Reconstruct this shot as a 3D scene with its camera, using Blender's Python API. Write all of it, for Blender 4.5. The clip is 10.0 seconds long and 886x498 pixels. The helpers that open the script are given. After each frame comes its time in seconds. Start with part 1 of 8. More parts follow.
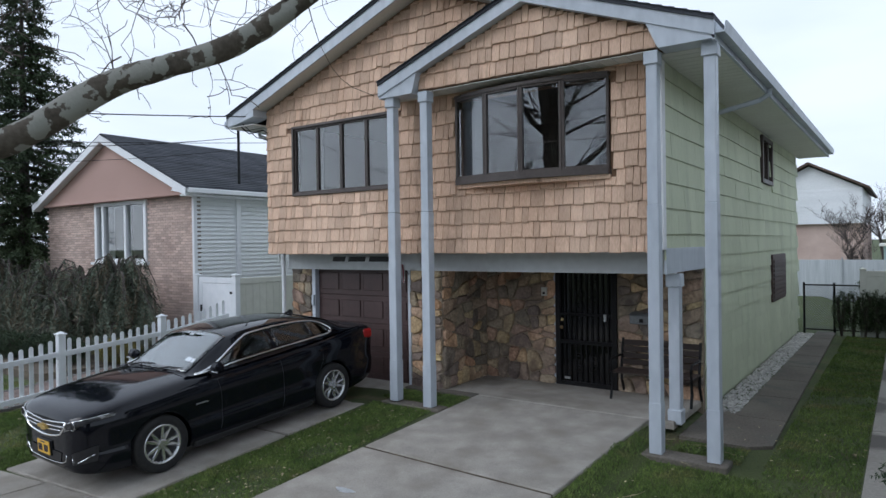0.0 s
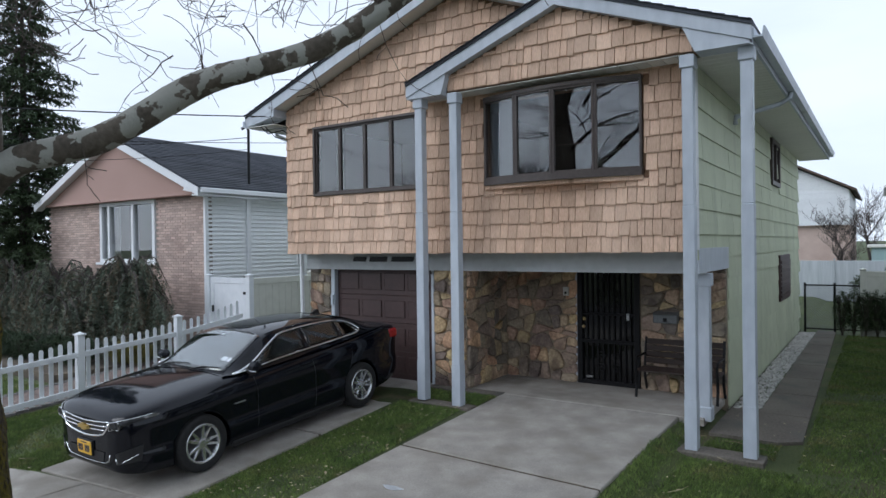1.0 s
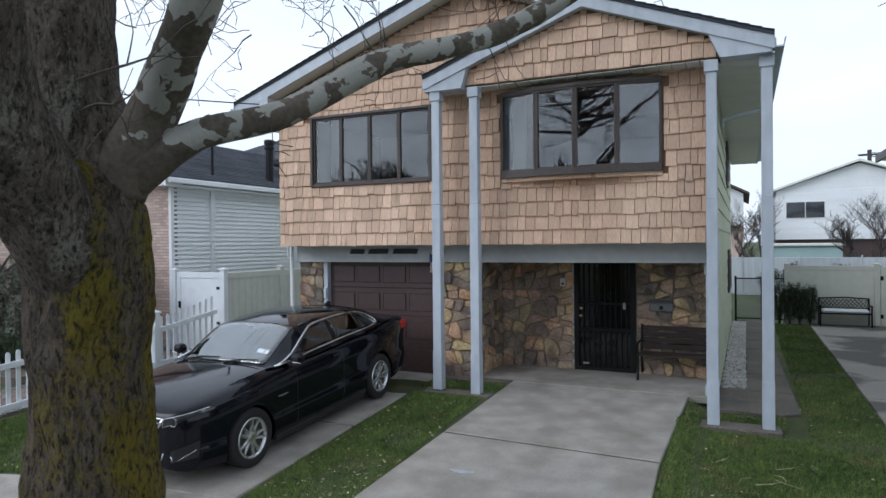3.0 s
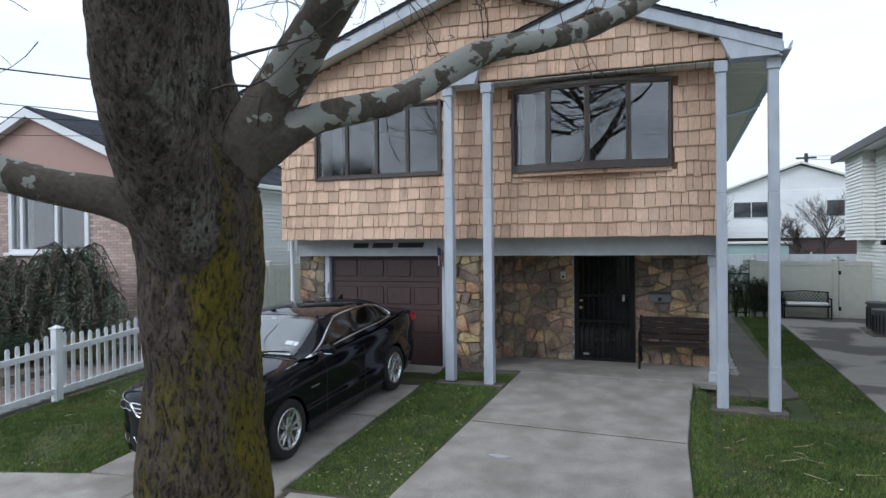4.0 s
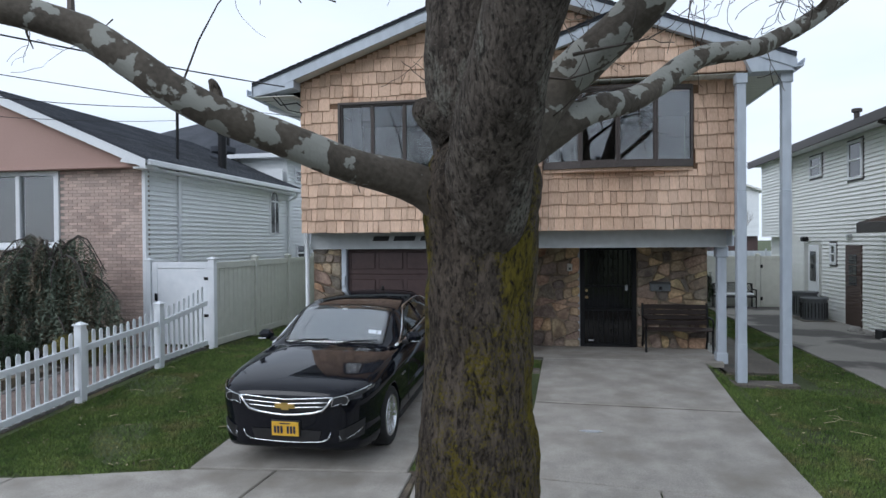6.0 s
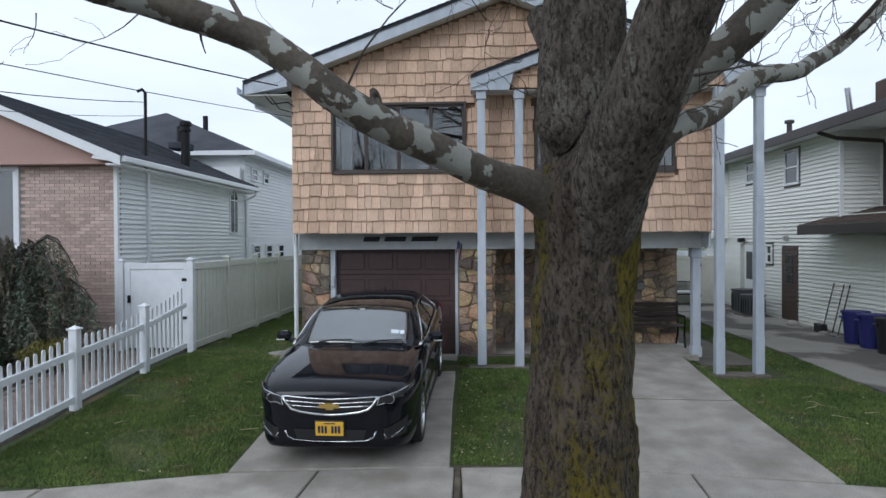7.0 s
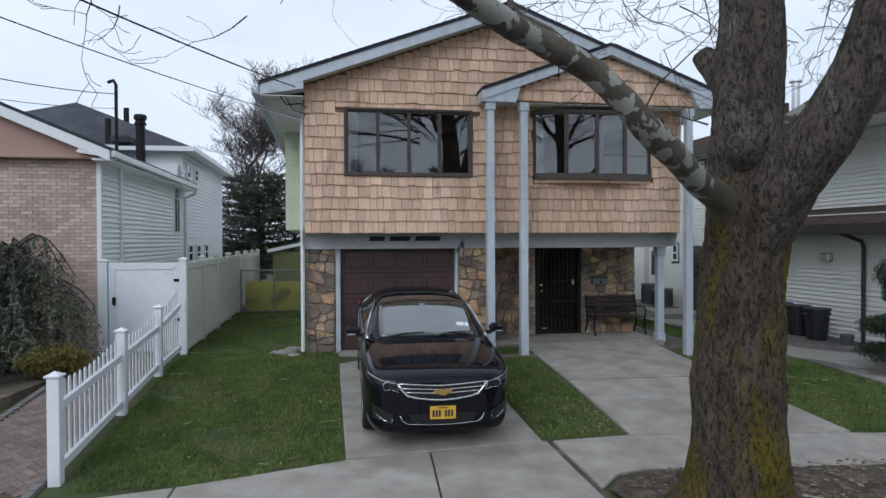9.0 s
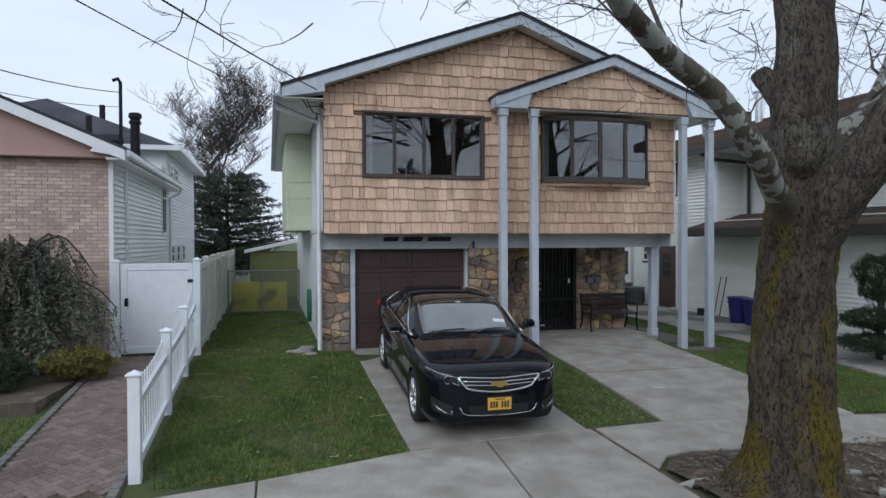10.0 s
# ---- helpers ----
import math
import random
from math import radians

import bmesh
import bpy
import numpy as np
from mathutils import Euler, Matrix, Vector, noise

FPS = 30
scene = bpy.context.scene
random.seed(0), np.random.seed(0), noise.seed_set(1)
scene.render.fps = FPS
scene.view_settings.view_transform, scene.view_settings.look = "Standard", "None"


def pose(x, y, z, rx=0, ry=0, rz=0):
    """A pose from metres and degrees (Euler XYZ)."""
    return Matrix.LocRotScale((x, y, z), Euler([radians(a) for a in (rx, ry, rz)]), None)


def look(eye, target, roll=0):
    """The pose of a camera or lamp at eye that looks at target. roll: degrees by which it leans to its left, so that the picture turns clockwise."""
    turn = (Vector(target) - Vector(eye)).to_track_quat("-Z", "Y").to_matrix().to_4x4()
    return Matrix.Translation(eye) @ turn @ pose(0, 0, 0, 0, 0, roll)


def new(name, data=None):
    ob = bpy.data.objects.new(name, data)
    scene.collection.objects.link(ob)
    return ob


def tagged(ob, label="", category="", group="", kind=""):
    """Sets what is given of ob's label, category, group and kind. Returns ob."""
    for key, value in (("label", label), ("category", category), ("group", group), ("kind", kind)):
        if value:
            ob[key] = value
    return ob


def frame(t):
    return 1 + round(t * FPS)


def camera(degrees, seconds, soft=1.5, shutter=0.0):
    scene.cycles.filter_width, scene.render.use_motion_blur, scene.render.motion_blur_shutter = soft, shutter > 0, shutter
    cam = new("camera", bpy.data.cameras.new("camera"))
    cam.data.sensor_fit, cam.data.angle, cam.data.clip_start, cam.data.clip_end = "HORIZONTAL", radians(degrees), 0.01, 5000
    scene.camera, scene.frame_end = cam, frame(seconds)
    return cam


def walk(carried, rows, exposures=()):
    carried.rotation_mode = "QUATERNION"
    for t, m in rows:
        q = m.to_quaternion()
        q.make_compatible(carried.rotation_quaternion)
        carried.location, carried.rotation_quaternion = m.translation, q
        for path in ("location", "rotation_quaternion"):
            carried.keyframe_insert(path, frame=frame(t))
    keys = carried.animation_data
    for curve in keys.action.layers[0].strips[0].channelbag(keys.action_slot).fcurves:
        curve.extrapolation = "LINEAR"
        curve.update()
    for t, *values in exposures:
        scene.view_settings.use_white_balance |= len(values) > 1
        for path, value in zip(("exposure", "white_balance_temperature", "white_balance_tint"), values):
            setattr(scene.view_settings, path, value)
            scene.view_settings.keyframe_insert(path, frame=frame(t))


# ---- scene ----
cam = camera(68.1, 10.0)
METRES, EYE, TILT, LEAN, TURN = 12.0, 2.44, 0.0, 0.0, 35.3
EAST, NORTH = 10.02, -8.37
ROWS = [
    (0.0, 0.0, 0.0, 0.0, -0.01, -0.4, 0.83),
    (0.5, -0.0274, -0.0045, -0.0003, -0.57, -0.34, 0.82),
    (1.0, -0.0582, -0.0059, -0.0007, -1.48, -0.32, 0.76),
    (1.5, -0.0936, -0.0068, -0.002, -3.59, -0.37, 0.71),
    (2.0, -0.134, -0.0072, -0.0042, -5.89, -0.38, 0.66),
    (3.5, -0.2602, 0.0025, -0.0138, -12.9, -0.47, 0.55),
    (4.0, -0.3056, 0.0068, -0.0183, -15.21, -0.49, 0.56),
    (4.5, -0.3559, 0.0148, -0.0245, -17.38, -0.49, 0.55),
    (5.0, -0.4058, 0.025, -0.0274, -19.34, -0.55, 0.5),
    (5.5, -0.4598, 0.0373, -0.0273, -22.09, -0.58, 0.49),
    (7.0, -0.6198, 0.0887, -0.0233, -32.4, -0.73, 0.31),
    (7.5, -0.6745, 0.1099, -0.0232, -35.82, -0.75, 0.3),
    (8.0, -0.7318, 0.1325, -0.0239, -39.22, -0.76, 0.26),
    (8.5, -0.789, 0.1581, -0.0242, -42.5, -0.76, 0.23),
    (9.0, -0.844, 0.1879, -0.0237, -45.1, -0.74, 0.23),
    (9.5, -0.8961, 0.219, -0.0236, -47.61, -0.74, 0.24),
    (10.0, -0.9474, 0.2514, -0.0237, -50.18, -0.7, 0.23),
]
walk(cam, [(t, pose(EAST, NORTH, EYE, TILT, LEAN, TURN) @ pose(METRES * x, METRES * y, METRES * z, 90 + pitch, roll, yaw)) for t, x, y, z, yaw, pitch, roll in ROWS],
     exposures=[(0.0, 0.26, 5750, 10.5), (2.0, 0.28, 5750, 10.5), (4.0, 0.44, 5750, 10.5), (5.5, 0.32, 5750, 10.5), (7.5, 0.22, 5800, 10.5), (8.5, 0.14, 5800, 10.5), (10.0, 0.08, 5800, 10.5)])

# ---- light ----
SUN_EL, SUN_ROT = 34.0, 216.0
world = bpy.data.worlds.new("overcast_sky")
scene.world = world
world.use_nodes = True
wn, wl = world.node_tree.nodes, world.node_tree.links
wn.clear()
w_out = wn.new("ShaderNodeOutputWorld")
w_bg = wn.new("ShaderNodeBackground")
w_sky = wn.new("ShaderNodeTexSky")
w_sky.sky_type = "NISHITA"
w_sky.sun_disc = False
w_sky.sun_elevation, w_sky.sun_rotation = radians(SUN_EL), radians(SUN_ROT)
w_co = wn.new("ShaderNodeTexCoord")
w_map = wn.new("ShaderNodeMapping")
w_map.inputs["Scale"].default_value = (1.3, 1.3, 4.5)
w_noise = wn.new("ShaderNodeTexNoise")
w_noise.inputs["Scale"].default_value = 1.9
w_noise.inputs["Detail"].default_value = 5
w_ramp = wn.new("ShaderNodeValToRGB")
w_ramp.color_ramp.elements[0].position, w_ramp.color_ramp.elements[0].color = 0.32, (7.5, 7.95, 8.4, 1)
w_ramp.color_ramp.elements[1].position, w_ramp.color_ramp.elements[1].color = 0.62, (8.7, 9.0, 9.3, 1)
w_mix = wn.new("ShaderNodeMixRGB")
w_mix.inputs[0].default_value = 0.93
w_bg.inputs["Strength"].default_value = 0.1
wl.new(w_co.outputs["Generated"], w_map.inputs["Vector"])
wl.new(w_map.outputs["Vector"], w_noise.inputs["Vector"])
wl.new(w_noise.outputs["Fac"], w_ramp.inputs["Fac"])
wl.new(w_sky.outputs["Color"], w_mix.inputs[1])
wl.new(w_ramp.outputs["Color"], w_mix.inputs[2])
wl.new(w_mix.outputs["Color"], w_bg.inputs["Color"])
wl.new(w_bg.outputs["Background"], w_out.inputs["Surface"])

sun_data = bpy.data.lights.new("sun", "SUN")
sun_data.energy, sun_data.angle, sun_data.color = 0.95, radians(35), (1.0, 0.97, 0.93)
sun = new("sun", sun_data)
sun_way = Vector((math.sin(radians(SUN_ROT)) * math.cos(radians(SUN_EL)), math.cos(radians(SUN_ROT)) * math.cos(radians(SUN_EL)), math.sin(radians(SUN_EL))))
sun.matrix_world = look(sun_way * 60, (0, 0, 0))


# ---- materials ----
def mat(name, low, high, rough=0.7, metal=0.0, big=0.8, fine=25.0, bump=0.15, vary=0.12, stain=None, stain_size=1.5, stain_at=(0.56, 0.68), stretch=(1, 1, 1), coat=0.0, spec=0.5, hue=0.0):
    m = bpy.data.materials.new(name)
    m.use_nodes = True
    n, l = m.node_tree.nodes, m.node_tree.links
    b = n["Principled BSDF"]
    b.inputs["Roughness"].default_value, b.inputs["Metallic"].default_value = rough, metal
    b.inputs["Coat Weight"].default_value = coat
    b.inputs["Specular IOR Level"].default_value = spec
    geo = n.new("ShaderNodeNewGeometry")
    mp = n.new("ShaderNodeMapping")
    mp.inputs["Scale"].default_value = stretch
    l.new(geo.outputs["Position"], mp.inputs["Vector"])
    coarse, grain = n.new("ShaderNodeTexNoise"), n.new("ShaderNodeTexNoise")
    coarse.inputs["Scale"].default_value, coarse.inputs["Detail"].default_value = big, 5
    grain.inputs["Scale"].default_value, grain.inputs["Detail"].default_value = fine, 6
    l.new(mp.outputs["Vector"], coarse.inputs["Vector"])
    l.new(mp.outputs["Vector"], grain.inputs["Vector"])
    add = n.new("ShaderNodeMath")
    add.operation = "ADD"
    l.new(coarse.outputs["Fac"], add.inputs[0])
    l.new(grain.outputs["Fac"], add.inputs[1])
    ramp = n.new("ShaderNodeMapRange")
    ramp.inputs["From Min"].default_value, ramp.inputs["From Max"].default_value = 0.72, 1.28
    l.new(add.outputs[0], ramp.inputs["Value"])
    mix = n.new("ShaderNodeMixRGB")
    mix.inputs[1].default_value, mix.inputs[2].default_value = (*low, 1), (*high, 1)
    l.new(ramp.outputs["Result"], mix.inputs[0])
    last = mix
    if stain:
        spots = n.new("ShaderNodeTexNoise")
        spots.inputs["Scale"].default_value, spots.inputs["Detail"].default_value = stain_size, 7
        l.new(mp.outputs["Vector"], spots.inputs["Vector"])
        cut = n.new("ShaderNodeMapRange")
        cut.inputs["From Min"].default_value, cut.inputs["From Max"].default_value = stain_at
        l.new(spots.outputs["Fac"], cut.inputs["Value"])
        dirt = n.new("ShaderNodeMixRGB")
        dirt.inputs[2].default_value = (*stain, 1)
        l.new(cut.outputs["Result"], dirt.inputs[0])
        l.new(last.outputs[0], dirt.inputs[1])
        last = dirt
    if vary:
        info = n.new("ShaderNodeObjectInfo")
        both = n.new("ShaderNodeMath")
        both.operation = "ADD"
        l.new(info.outputs["Random"], both.inputs[0])
        l.new(geo.outputs["Random Per Island"], both.inputs[1])
        wrap = n.new("ShaderNodeMath")
        wrap.operation = "FRACT"
        l.new(both.outputs[0], wrap.inputs[0])
        span = n.new("ShaderNodeMapRange")
        span.inputs["To Min"].default_value, span.inputs["To Max"].default_value = 1 - vary, 1 + vary
        l.new(wrap.outputs[0], span.inputs["Value"])
        tone = n.new("ShaderNodeHueSaturation")
        l.new(span.outputs["Result"], tone.inputs["Value"])
        if hue:
            turn = n.new("ShaderNodeMath")
            turn.operation = "MULTIPLY"
            turn.inputs[1].default_value = 7.31
            l.new(both.outputs[0], turn.inputs[0])
            part_of = n.new("ShaderNodeMath")
            part_of.operation = "FRACT"
            l.new(turn.outputs[0], part_of.inputs[0])
            shift = n.new("ShaderNodeMapRange")
            shift.inputs["To Min"].default_value, shift.inputs["To Max"].default_value = 0.5 - hue, 0.5 + hue
            l.new(part_of.outputs[0], shift.inputs["Value"])
            l.new(shift.outputs["Result"], tone.inputs["Hue"])
            grey = n.new("ShaderNodeMapRange")
            grey.inputs["To Min"].default_value, grey.inputs["To Max"].default_value = 0.55, 1.15
            l.new(wrap.outputs[0], grey.inputs["Value"])
            l.new(grey.outputs["Result"], tone.inputs["Saturation"])
        l.new(last.outputs[0], tone.inputs["Color"])
        last = tone
    l.new(last.outputs[0], b.inputs["Base Color"])
    if bump:
        bp = n.new("ShaderNodeBump")
        bp.inputs["Strength"].default_value, bp.inputs["Distance"].default_value = bump, 0.02
        l.new(grain.outputs["Fac"], bp.inputs["Height"])
        l.new(bp.outputs["Normal"], b.inputs["Normal"])
    return m


def glass(name, tint=(0.9, 0.93, 0.93), ior=1.5):
    m = bpy.data.materials.new(name)
    m.use_nodes = True
    b = m.node_tree.nodes["Principled BSDF"]
    b.inputs["Base Color"].default_value = (*tint, 1)
    b.inputs["Transmission Weight"].default_value = 1.0
    b.inputs["Roughness"].default_value, b.inputs["IOR"].default_value = 0.0, ior
    return m


CEDAR = mat("cedar_shake", (0.52, 0.345, 0.235), (0.76, 0.55, 0.405), 0.85, big=0.5, fine=30, stretch=(2.6, 2.6, 0.35), bump=0.5, vary=0.16, stain=(0.26, 0.15, 0.09), stain_size=2.2, stain_at=(0.62, 0.8))
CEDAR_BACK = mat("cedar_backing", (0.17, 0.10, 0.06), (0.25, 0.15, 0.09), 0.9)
GREY_TRIM = mat("grey_painted_metal", (0.45, 0.495, 0.55), (0.58, 0.625, 0.68), 0.45, big=0.6, fine=8, bump=0.03, vary=0.03, stain=(0.30, 0.32, 0.34), stain_size=1.2, stain_at=(0.6, 0.85), stretch=(1, 1, 0.4))
BAND = mat("pale_grey_band", (0.50, 0.52, 0.52), (0.60, 0.62, 0.62), 0.5, big=0.6, fine=8, bump=0.03, vary=0.02, stain=(0.38, 0.39, 0.39), stain_size=1.1, stain_at=(0.6, 0.85))
SOFFIT = mat("soffit_vinyl", (0.66, 0.66, 0.61), (0.75, 0.75, 0.70), 0.5, vary=0.02, bump=0.03)
ROOF_BLACK = mat("asphalt_shingle", (0.022, 0.025, 0.032), (0.065, 0.07, 0.082), 0.95, big=1.2, fine=60, bump=0.6, vary=0.25)
ROOF_BROWN = mat("brown_asphalt_shingle", (0.055, 0.038, 0.03), (0.12, 0.085, 0.065), 0.95, big=1.2, fine=60, bump=0.6, vary=0.25)
GREEN = mat("green_shingle_siding", (0.50, 0.55, 0.385), (0.60, 0.64, 0.47), 0.75, big=0.5, fine=14, stretch=(3, 3, 0.5), bump=0.3, vary=0.045, stain=(0.42, 0.46, 0.33), stain_size=0.9, stain_at=(0.58, 0.8))
STONE = mat("tan_fieldstone", (0.21, 0.14, 0.085), (0.52, 0.385, 0.25), 0.85, big=2.4, fine=22, bump=0.7, vary=0.55, stain=(0.15, 0.098, 0.068), stain_size=3.1, stain_at=(0.5, 0.7), hue=0.022)
MORTAR = mat("mortar", (0.21, 0.17, 0.12), (0.32, 0.26, 0.19), 0.95, fine=40, bump=0.5, vary=0)
BROWN_DOOR = mat("brown_painted_steel", (0.05, 0.028, 0.026), (0.075, 0.043, 0.039), 0.5, big=0.7, fine=12, bump=0.04, vary=0.04)
WIN_BROWN = mat("dark_brown_window_frame", (0.055, 0.043, 0.038), (0.085, 0.068, 0.06), 0.45, vary=0.05, bump=0.02)
PANE = glass("window_glass", (0.86, 0.9, 0.9), 1.85)
# near-black: the gloom of unlit rooms is put into this colour
ROOM = mat("room_gloom_paint", (0.022, 0.022, 0.024), (0.04, 0.04, 0.04), 0.9, vary=0, bump=0)
CURTAIN = mat("pale_curtain", (0.30, 0.31, 0.32), (0.42, 0.43, 0.44), 0.9, vary=0.05, stretch=(8, 8, 0.2), bump=0.1)
BLACK_IRON = mat("black_iron", (0.005, 0.005, 0.006), (0.012, 0.012, 0.013), 0.5, vary=0, bump=0.05, spec=0.25)
BLACK_PAINT = mat("black_letter_paint", (0.006, 0.006, 0.007), (0.012, 0.012, 0.013), 0.5, vary=0, bump=0)
BRASS = mat("brass", (0.5, 0.38, 0.18), (0.65, 0.5, 0.26), 0.3, 1.0, vary=0, bump=0)
STEEL = mat("steel", (0.42, 0.43, 0.44), (0.56, 0.57, 0.58), 0.35, 1.0, vary=0, bump=0)
CONCRETE = mat("drive_concrete", (0.27, 0.25, 0.22), (0.43, 0.40, 0.355), 0.9, big=3.2, fine=70, bump=0.45, vary=0.06, stain=(0.235, 0.212, 0.178), stain_size=1.7, stain_at=(0.47, 0.75))
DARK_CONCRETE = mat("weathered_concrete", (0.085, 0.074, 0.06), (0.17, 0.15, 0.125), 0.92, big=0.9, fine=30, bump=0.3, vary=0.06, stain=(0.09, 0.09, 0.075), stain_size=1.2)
LAWN = mat("turf_soil", (0.03, 0.045, 0.014), (0.085, 0.105, 0.032), 0.95, big=0.8, fine=45, bump=0.9, vary=0, stain=(0.11, 0.085, 0.045), stain_size=1.1, stain_at=(0.6, 0.72))
GRASS = mat("grass_blade", (0.055, 0.105, 0.018), (0.165, 0.225, 0.052), 0.75, big=1.6, fine=9, bump=0, vary=0.5, stain=(0.20, 0.17, 0.07), stain_size=1.9, stain_at=(0.54, 0.74))
SOIL = mat("pit_soil", (0.055, 0.043, 0.032), (0.12, 0.098, 0.072), 0.98, big=2, fine=30, bump=0.9, vary=0, stain=(0.16, 0.13, 0.09), stain_size=4)
ASPHALT = mat("asphalt", (0.04, 0.04, 0.042), (0.065, 0.065, 0.066), 0.9, fine=60, bump=0.4, vary=0)
WHITE_VINYL = mat("white_vinyl", (0.70, 0.73, 0.76), (0.80, 0.82, 0.84), 0.4, big=0.6, fine=6, bump=0.02, vary=0.02)
CREAM_VINYL = mat("cream_vinyl", (0.56, 0.56, 0.50), (0.64, 0.64, 0.575), 0.45, big=0.6, fine=6, bump=0.02, vary=0.03)
WHITE_SIDING = mat("white_vinyl_siding", (0.72, 0.74, 0.745), (0.81, 0.825, 0.83), 0.5, big=0.5, fine=8, bump=0.05, vary=0.03, stretch=(1, 1, 3))
CREAM_SIDING = mat("cream_vinyl_siding", (0.73, 0.735, 0.70), (0.81, 0.815, 0.78), 0.5, big=0.5, fine=8, bump=0.05, vary=0.03, stretch=(1, 1, 3))
BRICK = mat("pink_brick", (0.43, 0.315, 0.265), (0.60, 0.475, 0.41), 0.9, big=1.0, fine=30, bump=0.4, vary=0.2)
BRICK_MORTAR = mat("pale_mortar", (0.24, 0.205, 0.18), (0.32, 0.28, 0.25), 0.95, fine=40, vary=0)
STUCCO = mat("pink_stucco", (0.40, 0.265, 0.225), (0.47, 0.315, 0.27), 0.9, big=0.5, fine=40, bump=0.2, vary=0)
WHITE_PAINT = mat("white_paint", (0.72, 0.74, 0.76), (0.82, 0.83, 0.84), 0.5, vary=0.02, bump=0.03)


# ---- building helpers ----
def thing(name, at=(0, 0, 0), label="", category="", group="", kind="", turn=0):
    ob = new(name)
    ob.matrix_world = pose(*at, 0, 0, turn)
    return tagged(ob, label, category, group, kind)


def mesh_of(name, bm, material, smooth=False):
    me = bpy.data.meshes.new(name)
    bm.normal_update()
    bm.to_mesh(me)
    bm.free()
    for m in (material if isinstance(material, (list, tuple)) else [material]):
        me.materials.append(m)
    if smooth:
        me.polygons.foreach_set("use_smooth", [True] * len(me.polygons))
    return me


def part(name, bm, material, parent=None, label="", smooth=False):
    ob = new(name, bm if isinstance(bm, bpy.types.Mesh) else mesh_of(name, bm, material, smooth))
    ob.parent = parent
    if label:
        ob["label"] = label
    return ob


def box(bm, x0, y0, z0, x1, y1, z1, bevel=0.0, m=None):
    made = bmesh.ops.create_cube(bm, size=1.0)["verts"]
    for v in made:
        v.co = Vector(((x0 + x1) / 2 + v.co.x * (x1 - x0), (y0 + y1) / 2 + v.co.y * (y1 - y0), (z0 + z1) / 2 + v.co.z * (z1 - z0)))
    if bevel:
        edges = list({e for v in made for e in v.link_edges})
        made = list({v for f in bmesh.ops.bevel(bm, geom=edges, offset=bevel, segments=1, affect="EDGES", profile=0.5)["faces"] for v in f.verts} | {v for v in made if v.is_valid})
    if m is not None:
        for v in made:
            v.co = m @ v.co
    return bm


def one_box(*a, **k):
    return box(bmesh.new(), *a, **k)


def prism(bm, points, axis, a, b):
    """A solid from a flat outline (two coordinates a point) drawn out along an axis from a to b."""
    def at(p, d):
        return {"x": (d, p[0], p[1]), "y": (p[0], d, p[1]), "z": (p[0], p[1], d)}[axis]
    lo, hi = [bm.verts.new(at(p, a)) for p in points], [bm.verts.new(at(p, b)) for p in points]
    n = len(points)
    faces = [bm.faces.new(lo), bm.faces.new(hi[::-1])]
    for i in range(n):
        faces.append(bm.faces.new((lo[i], hi[i], hi[(i + 1) % n], lo[(i + 1) % n])))
    bmesh.ops.recalc_face_normals(bm, faces=faces)
    return bm


def tube(bm, path, radii, sides=8, wobble=0.0, seed=0):
    """A round limb along a path of points, one radius a point."""
    rings, prev = [], None
    path = [Vector(p) for p in path]
    for i, p in enumerate(path):
        way = (path[min(i + 1, len(path) - 1)] - path[max(i - 1, 0)]).normalized()
        ref = prev if prev is not None else (Vector((0, 0, 1)) if abs(way.z) < 0.9 else Vector((1, 0, 0)))
        u = (ref - way * ref.dot(way)).normalized()
        prev = u
        w = way.cross(u)
        ring = []
        for k in range(sides):
            a = 2 * math.pi * k / sides
            d = u * math.cos(a) + w * math.sin(a)
            r = radii[i]
            if wobble:
                q = p * 2.2 + d * 0.9
                r *= 1 + wobble * noise.noise(q + Vector((seed, 0, 0)))
            ring.append(bm.verts.new(p + d * r))
        rings.append(ring)
    for a, b in zip(rings, rings[1:]):
        for k in range(sides):
            bm.faces.new((a[k], a[(k + 1) % sides], b[(k + 1) % sides], b[k]))
    bm.faces.new(rings[0][::-1])
    bm.faces.new(rings[-1])
    return bm


def smooth_path(points, steps):
    """Catmull-Rom through points whose last number is a radius."""
    pts = [np.array(p, float) for p in points]
    pts = [2 * pts[0] - pts[1], *pts, 2 * pts[-1] - pts[-2]]
    out = []
    for i in range(1, len(pts) - 2):
        p0, p1, p2, p3 = pts[i - 1:i + 3]
        for s in range(steps):
            t = s / steps
            out.append(0.5 * (2 * p1 + (p2 - p0) * t + (2 * p0 - 5 * p1 + 4 * p2 - p3) * t * t + (3 * p1 - p0 - 3 * p2 + p3) * t ** 3))
    out.append(pts[-2])
    return [tuple(p[:3]) for p in out], [max(0.002, p[3]) for p in out]


def raw(name, verts, faces, material, parent=None, label=""):
    me = bpy.data.meshes.new(name)
    me.from_pydata(verts, [], faces)
    me.materials.append(material)
    ob = new(name, me)
    ob.parent = parent
    if label:
        ob["label"] = label
    return ob


# ---- ground ----
def ground_z(x, y):
    z = 0.07 * max(min(y, 0.0), -6.0)
    low = min(max((x - 7.15) / 0.25, 0.0), 1.0)
    if low:
        z = z * (1 - low) + low * (-0.18 + 0.035 * max(min(y, 0.0), -6.0))
    if y < -8.6:
        z -= 0.13
    return z


